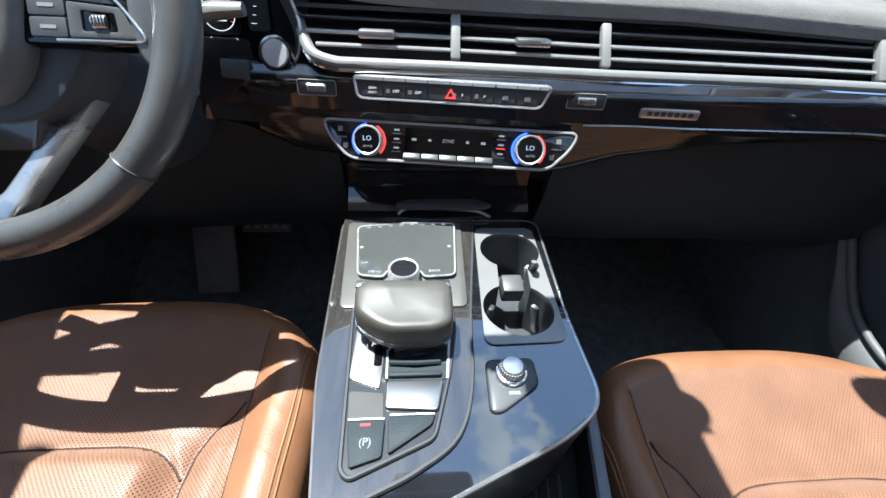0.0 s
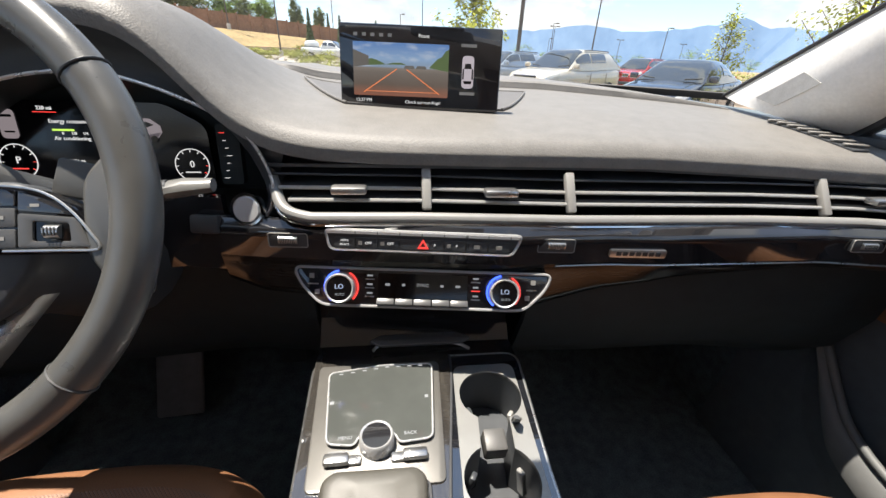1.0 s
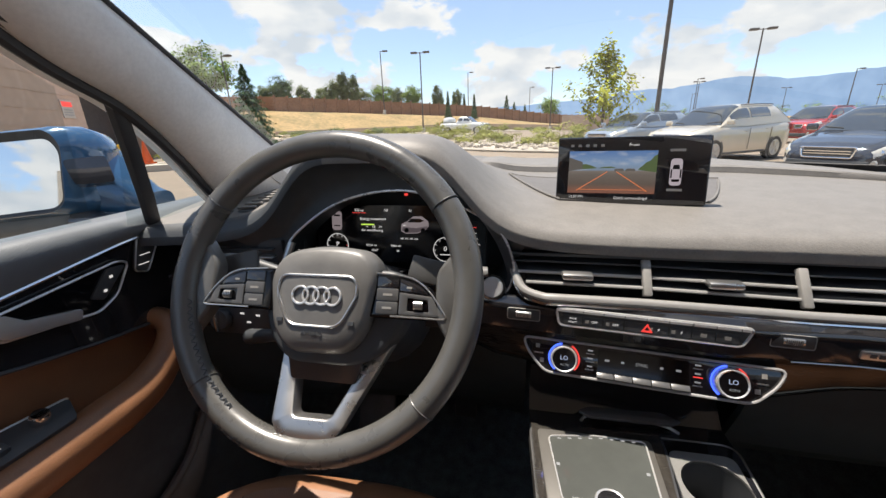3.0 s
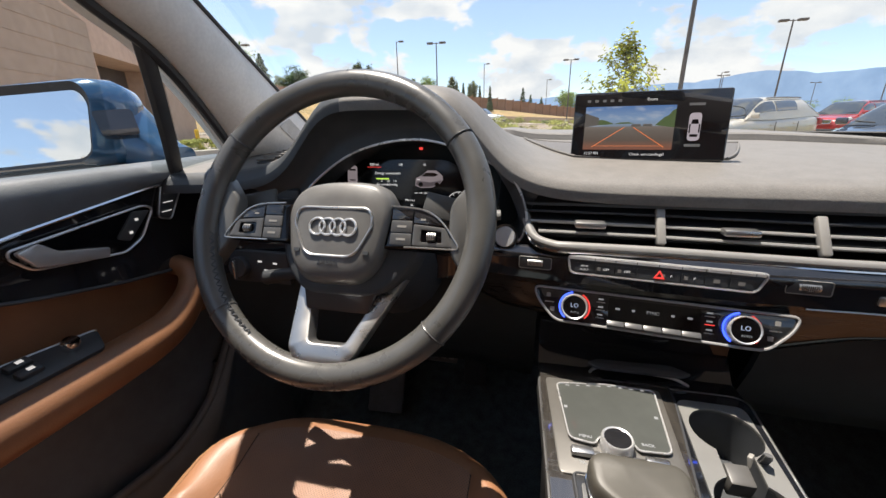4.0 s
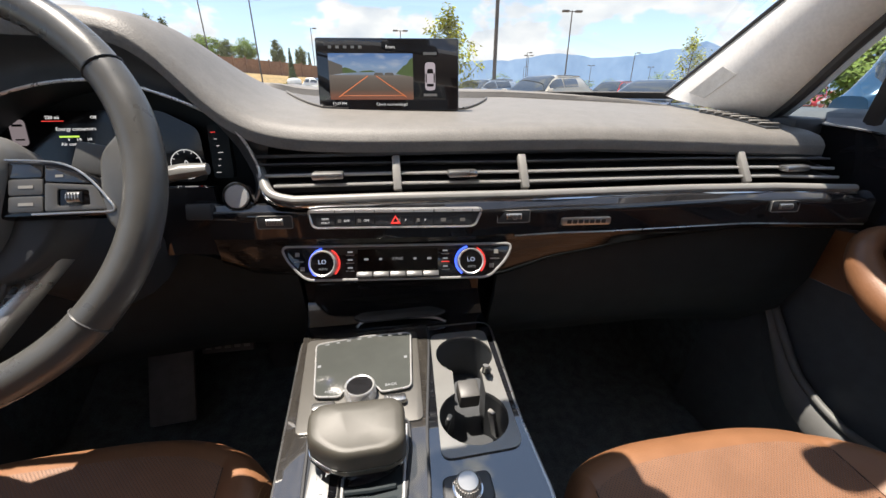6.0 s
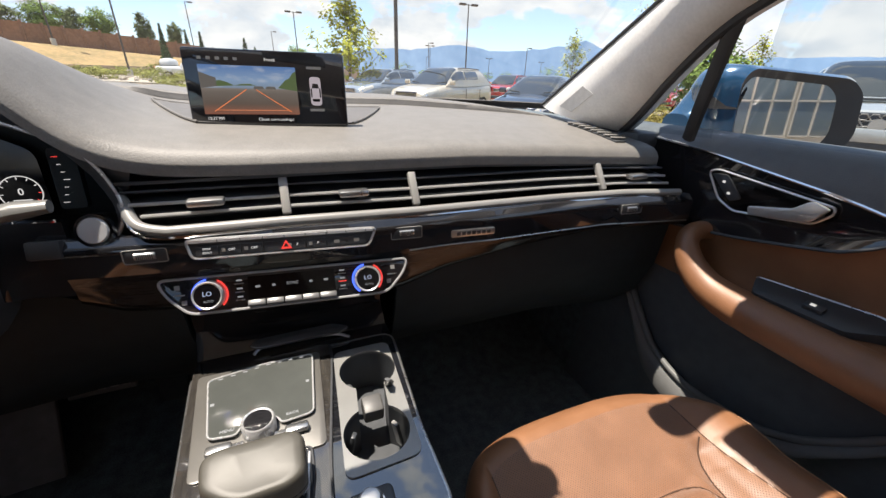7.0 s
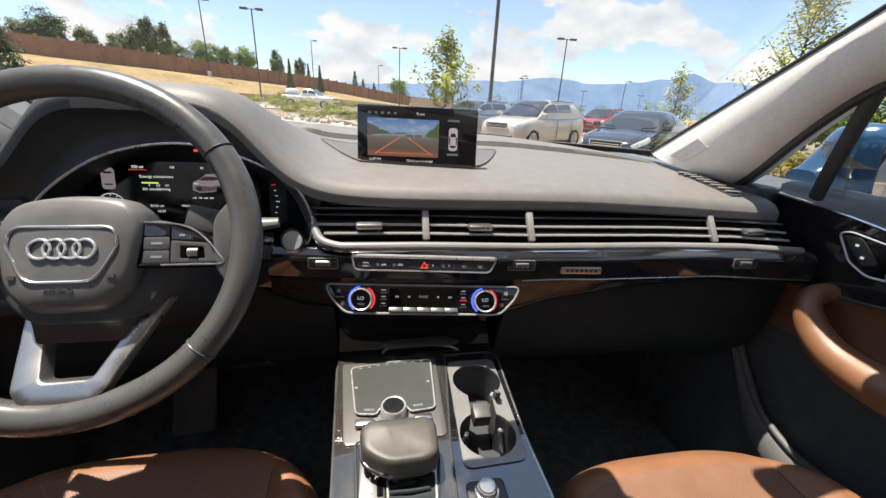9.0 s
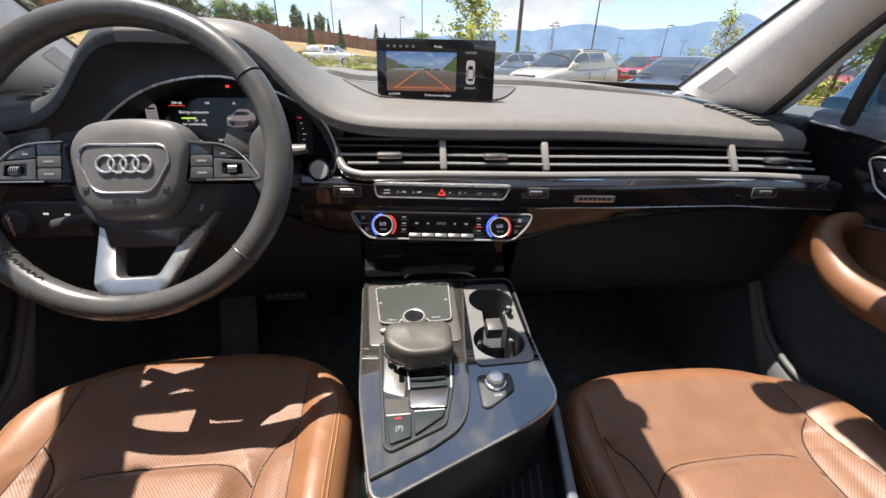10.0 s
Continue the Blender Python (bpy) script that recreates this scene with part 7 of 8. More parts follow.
for i, (x, y, h, w) in enumerate(((-11.0, 38.4, 1.2, 2.8), (-13.6, 39.9, 1.1, 2.4), (-8.4, 38.6, 1.3, 2.8), (-6.0, 38.0, 1.3, 3.0), (-3.4, 23.6, 0.9, 1.8), (-1.2, 22.6, 1.0, 2.0), (1.2, 24.0, 1.1, 2.4), (0.4, 21.2, 0.9, 1.8), (-3.6, 38.2, 1.2, 2.6), (2.0, 19.6, 0.8, 1.6),
                                  (2.4, 21.0, 1.3, 2.0), (-20, 41, 0.9, 4.2), (-24, 43, 0.8, 3.4), (-16.5, 40, 1.0, 1.8), (-6.5, 33.5, 0.8, 2.4), (-2.6, 30.5, 0.8, 2.6), (-11.0, 54.0, 1.8, 2.4), (14.0, 15.5, 1.4, 3.0), (16.5, 14.6, 1.2, 2.6),
                                  (11.0, 10.2, 1.6, 2.0), (12.4, 8.0, 1.2, 1.8))):
    shrub(x, y, h * 1.1, w * 0.85, 60 + i)


def island(name, pts, label):
    """Raised planting bed: kerb ring with gravel inside."""
    ob = thing(name, (pts[0][0], pts[0][1], rise(*pts[0])), label, "kerb", kind="structure")
    ring = curve([(x, y, rise(x, y) + 0.08) for x, y in pts], 6, True)
    part("kerb", tube(ring, 0.13, 6, True, flat=0.7), KERB, ob, "pale concrete kerb")
    bm = bmesh.new()
    c = bm.verts.new((sum(q.x for q in ring) / len(ring), sum(q.y for q in ring) / len(ring), sum(q.z for q in ring) / len(ring) + 0.25))
    vs_ = [bm.verts.new(q + Vector((0, 0, 0.03))) for q in ring]
    for i in range(len(vs_)):
        bm.faces.new((vs_[i - 1], vs_[i], c))
    part("bed", bm, GRAVEL, ob, "bed of pale gravel")
    r = np.random.default_rng(len(pts) + int(abs(pts[0][0]) * 10))
    lo, hi = (min(p[0] for p in pts), min(p[1] for p in pts)), (max(p[0] for p in pts), max(p[1] for p in pts))
    stones = bmesh.new()
    cx, cy = c.co.x if c.is_valid else 0, 0
    for _ in range(300):
        t, k = r.uniform(0, 1), int(r.integers(len(ring)))
        q = Vector((sum(p[0] for p in pts) / len(pts), sum(p[1] for p in pts) / len(pts), 0)).lerp(ring[k], t ** 0.6)
        m = Matrix.Translation((q.x, q.y, rise(q.x, q.y) + 0.2)) @ pose(0, 0, 0, r.uniform(0, 90), r.uniform(0, 90), r.uniform(0, 360)) @ Matrix.Diagonal((*r.uniform(0.06, 0.20, 3), 1))
        bmesh.ops.create_icosphere(stones, subdivisions=1, radius=1, matrix=m)
    tagged(part("stones", stones, GRAVEL, ob, "scattered pale landscaping stones"), kind="stuff")


island("planting_bed", [(-5.6, 24.0), (-4.9, 22.0), (-2.2, 19.9), (1.0, 18.4), (3.6, 17.7), (6.5, 19.5), (5.0, 23.0), (1.0, 27.0), (-3.4, 27.0)], "planted island with pale stones and a concrete kerb")
island("planting_bed", [(-17.6, 42.2), (-15.5, 39.4), (-11.0, 36.8), (-5.0, 36.0), (-1.5, 37.0), (-4.0, 40.6), (-10.0, 42.6), (-15.0, 43.6)], "planted island with stones across the road")
bm = plate(rounded([(-16.4, 11.6), (-14.0, 12.6), (-11.8, 16.4), (-13.6, 17.6), (-15.6, 14.6)], 0.6), [], 0.0, 0.28)
solo("planting_bed", bm, KERB, "raised concrete bed beside the building", "kerb", "structure")
for i, (x, y) in enumerate(((-14.5, 13.9), (-13.9, 14.7), (-13.3, 15.5))):
    shrub(x, y, 0.55, 1.3, 240 + i, z=0.28)
island("planting_bed", [(-26.0, 34.5), (-23.0, 33.2), (-20.0, 35.6), (-18.5, 38.8), (-22.0, 40.0), (-26.0, 37.5)], "stony bed below the grass bank")

bm = sheet(steps(-34, 10, 44), steps(0, 1, 5), lambda x, v: (x, fence_y(x) - 20.4 + 5.0 * v + 0.9 * math.sin(x * 0.6), rise(x, fence_y(x) - 20.4 + 5.0 * v + 0.9 * math.sin(x * 0.6)) + 0.07))
solo("gravel_strip", bm, GRAVEL, "strip of pale gravel along the foot of the bank", "ground", "structure")
r_ = random.Random(5)
for i in range(20):
    x = -31 + 2.0 * i + r_.uniform(-0.7, 0.7)
    y = fence_y(x) - 18.2 + r_.uniform(-1.2, 1.6)
    shrub(x, y, r_.uniform(0.7, 1.2), r_.uniform(1.4, 2.6), 320 + i, (SHRUB, LEAF_DULL, SHRUB)[i % 3], "low tufted shrub in the gravel strip")
# dark junipers and a stack of pale flagstones at the foot of the bank
for i, (x, y, w_) in enumerate(((-23.5, 40.6, 3.6), (-20.8, 41.4, 3.2), (-25.4, 40.2, 2.2), (-16.8, 44.0, 1.6))):
    shrub(x, y, 1.25, w_, 270 + i, LEAF_DULL, "spreading dark green juniper on the stony bed")
FLAG = mat("pale_flagstone", (0.66, 0.56, 0.42), 0.9, var=0.15, scale=3, bump=0.4, bscale=30)
pile = thing("stone_stack", (-26.6, 37.4, rise(-26.6, 37.4)), "stack of pale flat landscaping stones beside the road", "stones")
r_ = random.Random(12)
for k in range(16):
    a, lay = r_.uniform(-2.2, 2.2), k % 4
    bm = box((0, 0, 0), (r_.uniform(0.8, 1.5), r_.uniform(0.6, 1.0), r_.uniform(0.14, 0.26)), bev=0.04, seg=1)
    bm.transform(Matrix.Translation((-26.6 + a, 37.4 + 0.55 * a + r_.uniform(-0.4, 0.4), rise(-26.6, 37.4) + 0.12 + 0.2 * lay * (1 - abs(a) / 3))) @ pose(0, 0, 0, r_.uniform(-8, 8), r_.uniform(-8, 8), r_.uniform(0, 180)))
    part("stone", bm, FLAG, pile)

# wooden fence
fence = thing("wooden_fence", (-35.6, 50, rise(-35.6, 50)), "long brown board fence along the top of the bank", "fence")
xs_ = steps(-72, 14, 64)
for a, b in zip(xs_, xs_[1:]):
    pa, pb = Vector((a, fence_y(a), rise(a, fence_y(a)))), Vector((b, fence_y(b), rise(b, fence_y(b))))
    m = plane_at((pa + pb) / 2 + Vector((0, 0, 0.95)), Vector((pb.x - pa.x, pb.y - pa.y, 0)), (0, 0, 1))
    bm = box((0, 0, 0), ((pb - pa).length * 1.0, 1.9, 0.05))
    bm.transform(m)
    part("panel", bm, FENCE, fence)
    bm = box((pa.x, pa.y - 0.05, pa.z + 1.02), (0.22, 0.22, 2.14), bev=0.02, seg=1)
    part("post", bm, FENCE, fence)
bm = sheet(steps(-28, 6, 20), [0, 1], lambda x, v: (x, fence_y(x) - 15.6, rise(x, fence_y(x) - 15.6) + 0.9 * v), 0.2, back=(0, 1, 0))
solo("retaining_wall", bm, TAN_BLOCK, "low tan block wall at the foot of the bank", "wall", "structure")
bm = box((9.5, 66.0, 1.2), (7.0, 0.4, 2.4))
solo("screen_wall", bm, TAN_BLOCK, "pale block screen wall at the edge of the car park", "wall", "structure")


# ---- lamp posts ----
def street_lamp(x, y, h, z=None, double=True, thick=0.09):
    z0 = rise(x, y) if z is None else z
    ob = thing("street_lamp", (x, y, z0), "dark bronze car park lamp on a tall pole", "street lamp", "car park lamps")
    part("base", lathe([(0.0, 0.7), (0.22, 0.7), (0.24, 0.66), (0.24, 0.0)], Matrix.Translation((x, y, z0)), 14), KERB, ob, "concrete foot")
    part("pole", tube([(x, y, z0 + 0.6), (x, y, z0 + h)], [thick, thick * 0.7], 8), POLE, ob)
    for s in ((-1, 1) if double else (1,)):
        part("arm", tube([(x, y, z0 + h - 0.1), (x + s * 0.5, y, z0 + h - 0.05)], 0.04, 6), POLE, ob)
        bm = box((0, 0, 0), (0.75, 0.42, 0.2), bev=0.05)
        bm.transform(Matrix.Translation((x + s * 0.75, y, z0 + h - 0.05)))
        part("lamp_head", bm, POLE, ob)


for x, y, h, dbl in ((-12.3, 48, 9.2, True), (21.6, 45, 9.1, True), (5.2, 17.9, 12.0, True), (4.1, 65, 9.2, True), (53.4, 80, 8.2, False), (-21.5, 60, 9.0, False), (36, 95, 8.6, True), (33.0, 88, 8.6, False), (-12.0, 88, 9.0, False),
                     (1.5, 110, 9.0, False), (66, 120, 8.0, True), (90, 125, 8.0, True), (48, 130, 8.0, False), (-31, 38, 8.6, False), (75, 60, 9.0, False), (110, 95, 9, True), (18, 120, 9, False), (30, 150, 9, False)):
    street_lamp(x, y, h, None, dbl)


# ---- vehicles ----
def vehicle(x, y, heading, paint, kind="sedan", label="", L=4.7, W=1.82, H=1.48, z=None, emblem=False, name="car"):
    """Parked vehicle: body, glasshouse, roof, wheels, lamps, grille and mirrors."""
    z0 = rise(x, y) if z is None else z
    m = Matrix.Translation((x, y, z0)) @ pose(0, 0, 0, 0, 0, heading)
    ob = thing(name, m, label, "pickup truck" if kind == "pickup" else "car", "parked cars")
    w = W / 2
    T = {"sedan": [(0, 0.60), (0.015, 0.68), (0.05, 0.76), (0.12, 0.85), (0.26, 0.96), (0.5, 0.97), (0.82, 1.03), (0.96, 1.05), (0.985, 1.0), (1, 0.85)],
         "suv": [(0, 0.72), (0.012, 0.84), (0.05, 0.95), (0.12, 1.02), (0.24, 1.09), (0.5, 1.09), (0.9, 1.16), (0.985, 1.12), (1, 0.9)],
         "pickup": [(0, 0.80), (0.012, 1.04), (0.08, 1.13), (0.27, 1.20), (0.5, 1.16), (0.60, 1.16), (0.63, 1.20), (0.99, 1.20), (1, 1.0)]}[kind]
    G = {"sedan": (0.25, 0.44, 0.66, 0.87), "suv": (0.235, 0.43, 0.84, 0.985), "pickup": (0.26, 0.39, 0.56, 0.625)}[kind]
    low = {"sedan": 0.20, "suv": 0.24, "pickup": 0.42}[kind]

    def half_ring(t):
        """Half cross-section of the body at t, from sill to bonnet centre."""
        top = lerp_table(T, t)
        plan = min(1.0, 0.66 + 0.34 * math.sin(math.pi * min(1, max(0.0, t) / 0.13) / 2) ** 0.62) * min(1.0, 0.84 + 0.16 * math.sin(math.pi * min(1, (1 - t) / 0.12) / 2))
        lo = low + 0.12 * (1 - smooth01(t / 0.05)) + 0.15 * smooth01((t - 0.95) / 0.05)
        hw = w * plan
        dip = 0.02 * smooth01((t - 0.2) / 0.1) * smooth01((0.8 - t) / 0.1)
        return [(hw * 0.90, lo), (hw * 0.985, lo + 0.10), (hw * (1.0 - dip), lo + 0.40 * (top - lo)), (hw, lo + 0.66 * (top - lo)), (hw * 0.985, top - 0.15), (hw * 0.95, top - 0.06), (hw * 0.87, top - 0.012),
                (hw * 0.72, top + 0.010), (hw * 0.50, top + 0.012), (hw * 0.28, top + 0.022), (0, top + 0.03)]

    def body_at(t, k, s, out=0.0):
        """A point on the body skin: k runs along the half cross-section, s is the side."""
        seq = half_ring(t)
        i = min(len(seq) - 2, int(k))
        a, b = seq[i], seq[i + 1]
        f = k - i
        return m @ Vector((L / 2 - L * t + out, s * (a[0] + (b[0] - a[0]) * f + out), a[1] + (b[1] - a[1]) * f + out * 0.4))

    bm = bmesh.new()
    prev = None
    for i in range(56):
        t = (i / 20) ** 2 * 0.12 if i < 20 else 0.12 + 0.88 * (i - 20) / 35
        half = half_ring(t)
        px = L / 2 - L * t
        ring = [bm.verts.new(m @ Vector((px, s * a, b))) for s, seq in ((1, half), (-1, half[-2::-1])) for a, b in seq]
        if prev:
            for j in range(len(ring)):
                bm.faces.new((prev[j], ring[j], ring[(j + 1) % len(ring)], prev[(j + 1) % len(ring)]))
        else:
            bm.faces.new(ring)
        prev = ring
    bm.faces.new(prev)
    body_ = part("body", bm, paint, ob, "painted body", sharp=45)
    for s in (1, -1):
        part("bonnet_crease", tube([body_at(t, 7.0, s, 0.0) for t in steps(0.03, G[0] - 0.01, 10)], 0.010, 5), paint, ob)
        part("sill_trim", tube([body_at(t, 0.6, s, 0.0) for t in steps(0.28, 0.70, 8)], 0.035, 6), BLACK_PLASTIC, ob, "dark lower trim")
    if kind == "pickup":
        bm = box((0, 0, 0), (L * 0.33, W * 0.80, 0.02))
        bm.transform(m @ Matrix.Translation((L / 2 - L * 0.81, 0, lerp_table(T, 0.8) + 0.035)))
        part("bed_cover", bm, BLACK_PLASTIC, ob)

    roofline = curve([(G[0], 0.0, 0), (G[0] * 0.45 + G[1] * 0.55, 0.60, 0), (G[1], 0.93, 0), (0.6 * G[1] + 0.4 * G[2], 1.0, 0), (0.25 * G[1] + 0.75 * G[2], 0.99, 0), (G[2], 0.90, 0), (G[3], 0.0, 0)], 6)

    def cab(t, a, out=0.0):
        """The cabin skin: a runs from 0 at one belt line over the roof to 1 at the other."""
        up = float(np.interp(t, [q.x for q in roofline], [q.y for q in roofline]))
        b = lerp_table(T, t) - 0.03
        c, s_ = math.cos(math.pi * a), math.sin(math.pi * a)
        lean = (0.22 if kind == "sedan" else 0.19) * up * min(1.0, 1.35 * s_ ** 0.9)
        yy = w * (0.95 - 0.10 * abs(t - 0.5)) * math.copysign(abs(c) ** 0.30, c) * (1 - lean)
        p = Vector((L / 2 - L * t, yy, b + (H - b + 0.02) * up * s_ ** 0.42))
        return m @ (p + Vector((0, math.copysign(out, c) * abs(c) ** 0.5, out * s_)))

    part("cabin", sheet(steps(G[0], G[3], 26), steps(0, 1, 28), cab), paint, ob, "roof and pillars", sharp=60)
    ga, gb = G[0] + 0.012, G[1] + 0.01
    part("windscreen", sheet(steps(ga, gb, 8), steps(0.20, 0.80, 12), lambda t, a: cab(t, 0.5 + (a - 0.5) * (1.05 - 0.28 * (t - ga) / (gb - ga)), 0.012)), CAR_GLASS, ob, "dark reflecting glass", sharp=60)
    for s in (1, -1):
        part("wiper", tube([cab(ga + 0.012, 0.5 + 0.02 * s, 0.02), cab(ga + 0.02, 0.5 + 0.14 * s, 0.024), cab(ga + 0.03, 0.5 + 0.24 * s, 0.02)], 0.010, 4), TYRE, ob)
    if kind == "suv":
        for s in (0, 1):
            part("roof_rail", tube([cab(t, abs(s - 0.30), 0.03) for t in steps(G[1] + 0.04, G[2] - 0.03, 8)], 0.018, 6), BLACK_PLASTIC, ob, "dark roof rail")
    if G[3] - G[2] > 0.04:
        part("rear_window", sheet(steps(G[2] + 0.01, G[3] - 0.02, 6), steps(0.10 if kind == "suv" else 0.26, 0.90 if kind == "suv" else 0.74, 12), lambda t, a: cab(t, a, 0.012)), CAR_GLASS, ob, "dark reflecting glass", sharp=60)
    t0, t1 = 0.55 * G[0] + 0.45 * G[1], G[2] + (0.3 * (G[3] - G[2]))
    cuts = {"sedan": (t0, 0.53, t1), "suv": (t0, 0.51, 0.73), "pickup": (t0, 0.47, t1)}[kind]
    for ta, tb in zip(cuts, cuts[1:]):
        for s in (0, 1):
            part("side_window", sheet(steps(ta + 0.008, tb - 0.008, 6), steps(0.03, 0.20, 6), lambda t, a: cab(t, abs(s - a), 0.010)), CAR_GLASS, ob, "dark reflecting glass", sharp=60)
    for ta in cuts[1:]:
        for s in (1, -1):
            bm = box((0, 0, 0), (0.2, 0.025, 0.03), bev=0.008)
            bm.transform(m @ Matrix.Translation((L / 2 - L * (ta - 0.03), s * (w + 0.012), lerp_table(T, ta) - 0.18)))
            part("door_handle", bm, paint, ob)
            bm = box((0, 0, 0), (0.012, 0.01, 0.62))
            bm.transform(m @ Matrix.Translation((L / 2 - L * ta, s * (w + 0.001), low + 0.45)))
            part("door_gap", bm, TYRE, ob)
    rt = {"sedan": 0.325, "suv": 0.36, "pickup": 0.40}[kind]
    for tx in (0.19 if kind != "pickup" else 0.17, 0.80):
        for s in (1, -1):
            wm = m @ Matrix.Translation((L / 2 - L * tx, s * (w - 0.19), rt)) @ pose(0, 0, 0, -90 * s, 0, 0)
            # No opening is cut; a dark disc carries the arch's shade.
            whl = part("wheel", lathe([(0.0, 0.10), (rt * 1.16, 0.175), (rt * 1.16, 0.185), (0.0, 0.185)], wm, 22), BLACK_PLASTIC, ob, "dark disc for the shaded wheel arch")
            part("tyre", lathe([(rt * 0.66, 0.19), (rt * 0.72, 0.205), (rt * 0.93, 0.205), (rt, 0.17), (rt, 0.0)], wm, 26), TYRE, whl)
            part("rim", lathe([(0.0, 0.190), (rt * 0.2, 0.195), (rt * 0.55, 0.185), (rt * 0.66, 0.200), (rt * 0.69, 0.198)], wm, 26), ALLOY, whl)
            for k in range(5):
                a = radians(72 * k)
                bm = box((0, 0, 0), (rt * 0.5, rt * 0.16, 0.02))
                bm.transform(wm @ pose(0, 0, 0, 0, 0, 72 * k) @ Matrix.Translation((rt * 0.36, 0, 0.200)))
                part("spoke", bm, ALLOY, whl)
    gz = lerp_table(T, 0.03)
    gw, ghh = (0.78, 0.20) if kind == "sedan" else (0.86, 0.16) if kind == "suv" else (1.32, 0.38)
    fx = L / 2
    bm = box((0, 0, 0), (0.08, gw, ghh), bev=0.02)
    bm.transform(m @ Matrix.Translation((fx - 0.03, 0, gz - ghh * 0.55)))
    gri = part("grille", bm, BLACK_PLASTIC, ob, "dark front grille")
    if kind == "pickup":
        for r_ in range(4):
            for c_ in range(11):
                yy, zz = (c_ - 5 + 0.5 * (r_ % 2)) * 0.112, gz - ghh * 0.55 + (r_ - 1.5) * 0.085
                if abs(yy) < gw / 2 - 0.04:
                    part("hexagon", tube([m @ Vector((fx + 0.018, yy + 0.055 * math.cos(a), zz + 0.045 * math.sin(a))) for a in steps(0, 2 * math.pi, 6)[:-1]], 0.011, 5, closed=True), GREY_TRIM, gri)
    if kind != "pickup":
        rim_ = rounded([(-gw / 2, -ghh / 2), (gw / 2, -ghh / 2), (gw / 2 + 0.05, ghh / 2), (-gw / 2 - 0.05, ghh / 2)], 0.04)
        part("grille_frame", tube([m @ Vector((fx + 0.012, a, gz - ghh * 0.55 + b)) for a, b in rim_], 0.016, 6, closed=True), CHROME, gri, "chrome grille frame")
    for k in range(0 if kind == "pickup" else 4):
        bm = box((0, 0, 0), (0.02, gw * 0.96, 0.018))
        bm.transform(m @ Matrix.Translation((fx + 0.015, 0, gz - ghh * 0.55 + ghh * (k - 1.5) * 0.24)))
        part("bar", bm, CHROME if k in (1, 2) else BLACK_PLASTIC, gri)
    if emblem:
        part("emblem", lathe([(0.0, 0.03), (0.09, 0.03), (0.1, 0.0)], m @ Matrix.Translation((fx + 0.01, 0, gz - ghh * 0.5)) @ pose(0, 0, 0, 0, 90, 0), 20), ALLOY, gri, "oval silver emblem")
    bm = box((0, 0, 0), (0.10, W * 0.72, 0.16), bev=0.03)
    bm.transform(m @ Matrix.Translation((fx - 0.02, 0, low + 0.17)))
    part("lower_intake", bm, BLACK_PLASTIC, ob)
    if kind == "pickup":
        bm = box((0, 0, 0), (0.16, W * 0.94, 0.20), bev=0.04)
        bm.transform(m @ Matrix.Translation((fx - 0.02, 0, low + 0.32)))
        part("bumper", bm, paint, ob)
        bm = box((0, 0, 0), (0.5, 0.7, 0.06), bev=0.02)
        bm.transform(m @ Matrix.Translation((fx - 0.85, 0, lerp_table(T, 0.15) + 0.05)))
        part("hood_scoop", bm, paint, ob)
        bm = box((0, 0, 0), (0.02, 0.6, 0.035))
        bm.transform(m @ Matrix.Translation((fx - 0.6, 0, lerp_table(T, 0.15) + 0.055)))
        part("scoop_opening", bm, BLACK_PLASTIC, ob)
    for s in (1, -1):
        if kind == "pickup":
            lamp_t, lamp_k = (0.004, 0.06), (3.7, 5.2)
        else:
            lamp_t, lamp_k = (0.010, 0.135), (4.0, 5.6)
        part("headlight", sheet(steps(*lamp_t, 8), steps(0, 1, 5), lambda t, v: body_at(t, lamp_k[0] + 0.25 * (t - lamp_t[0]) / (lamp_t[1] - lamp_t[0]) + (lamp_k[1] - lamp_k[0]) * v, s, 0.008)), LAMP_GLASS, ob, "clear headlight", sharp=70)
        lens = m @ Matrix.Translation(m.inverted() @ body_at(0.03, 4.6, s, -0.02)) @ pose(0, 0, 0, 0, 80, 25 * s)
        part("lamp_lens", lathe([(0.0, 0.05), (0.045, 0.04), (0.06, 0.0)], lens, 14), CHROME, ob, "round lamp lens")
        fog = m @ Matrix.Translation(m.inverted() @ body_at(0.012, 1.4, s, -0.01)) @ pose(0, 0, 0, 0, 90, 20 * s)
        part("fog_lamp", lathe([(0.0, 0.03), (0.05, 0.025), (0.07, 0.0)], fog, 14), LAMP_GLASS, ob, "round fog lamp")
        bm = box((0, 0, 0), (0.10, 0.22, 0.15), bev=0.04)
        bm.transform(m @ Matrix.Translation((L / 2 - L * (G[0] + 0.05), s * (w + 0.06), lerp_table(T, 0.3) + 0.10)))
        part("wing_mirror", bm, paint, ob)
        bm = box((0, 0, 0), (0.14, 0.30, 0.20), bev=0.04)
        bm.transform(m @ Matrix.Translation((-L / 2 + 0.06, s * (w * 0.80), lerp_table(T, 0.97) - 0.16)))
        part("tail_lamp", bm, mat("tail_red", (0.4, 0.02, 0.02), 0.2) if not bpy.data.materials.get("tail_red") else bpy.data.materials["tail_red"], ob, "red tail lamp")
    return ob


CAR_GLASS.node_tree.nodes["Principled BSDF"].inputs["Coat IOR"].default_value = 1.9
P_DARK = mat("dark_slate_paint", (0.045, 0.055, 0.075), 0.15, 0.4, var=0.1, coat=1.0)
P_BEIGE = mat("pale_beige_paint", (0.60, 0.545, 0.45), 0.32, 0.25, var=0.05, coat=1.0)
P_SILVER = mat("silver_blue_paint", (0.38, 0.44, 0.50), 0.22, 0.5, var=0.06, coat=1.0)
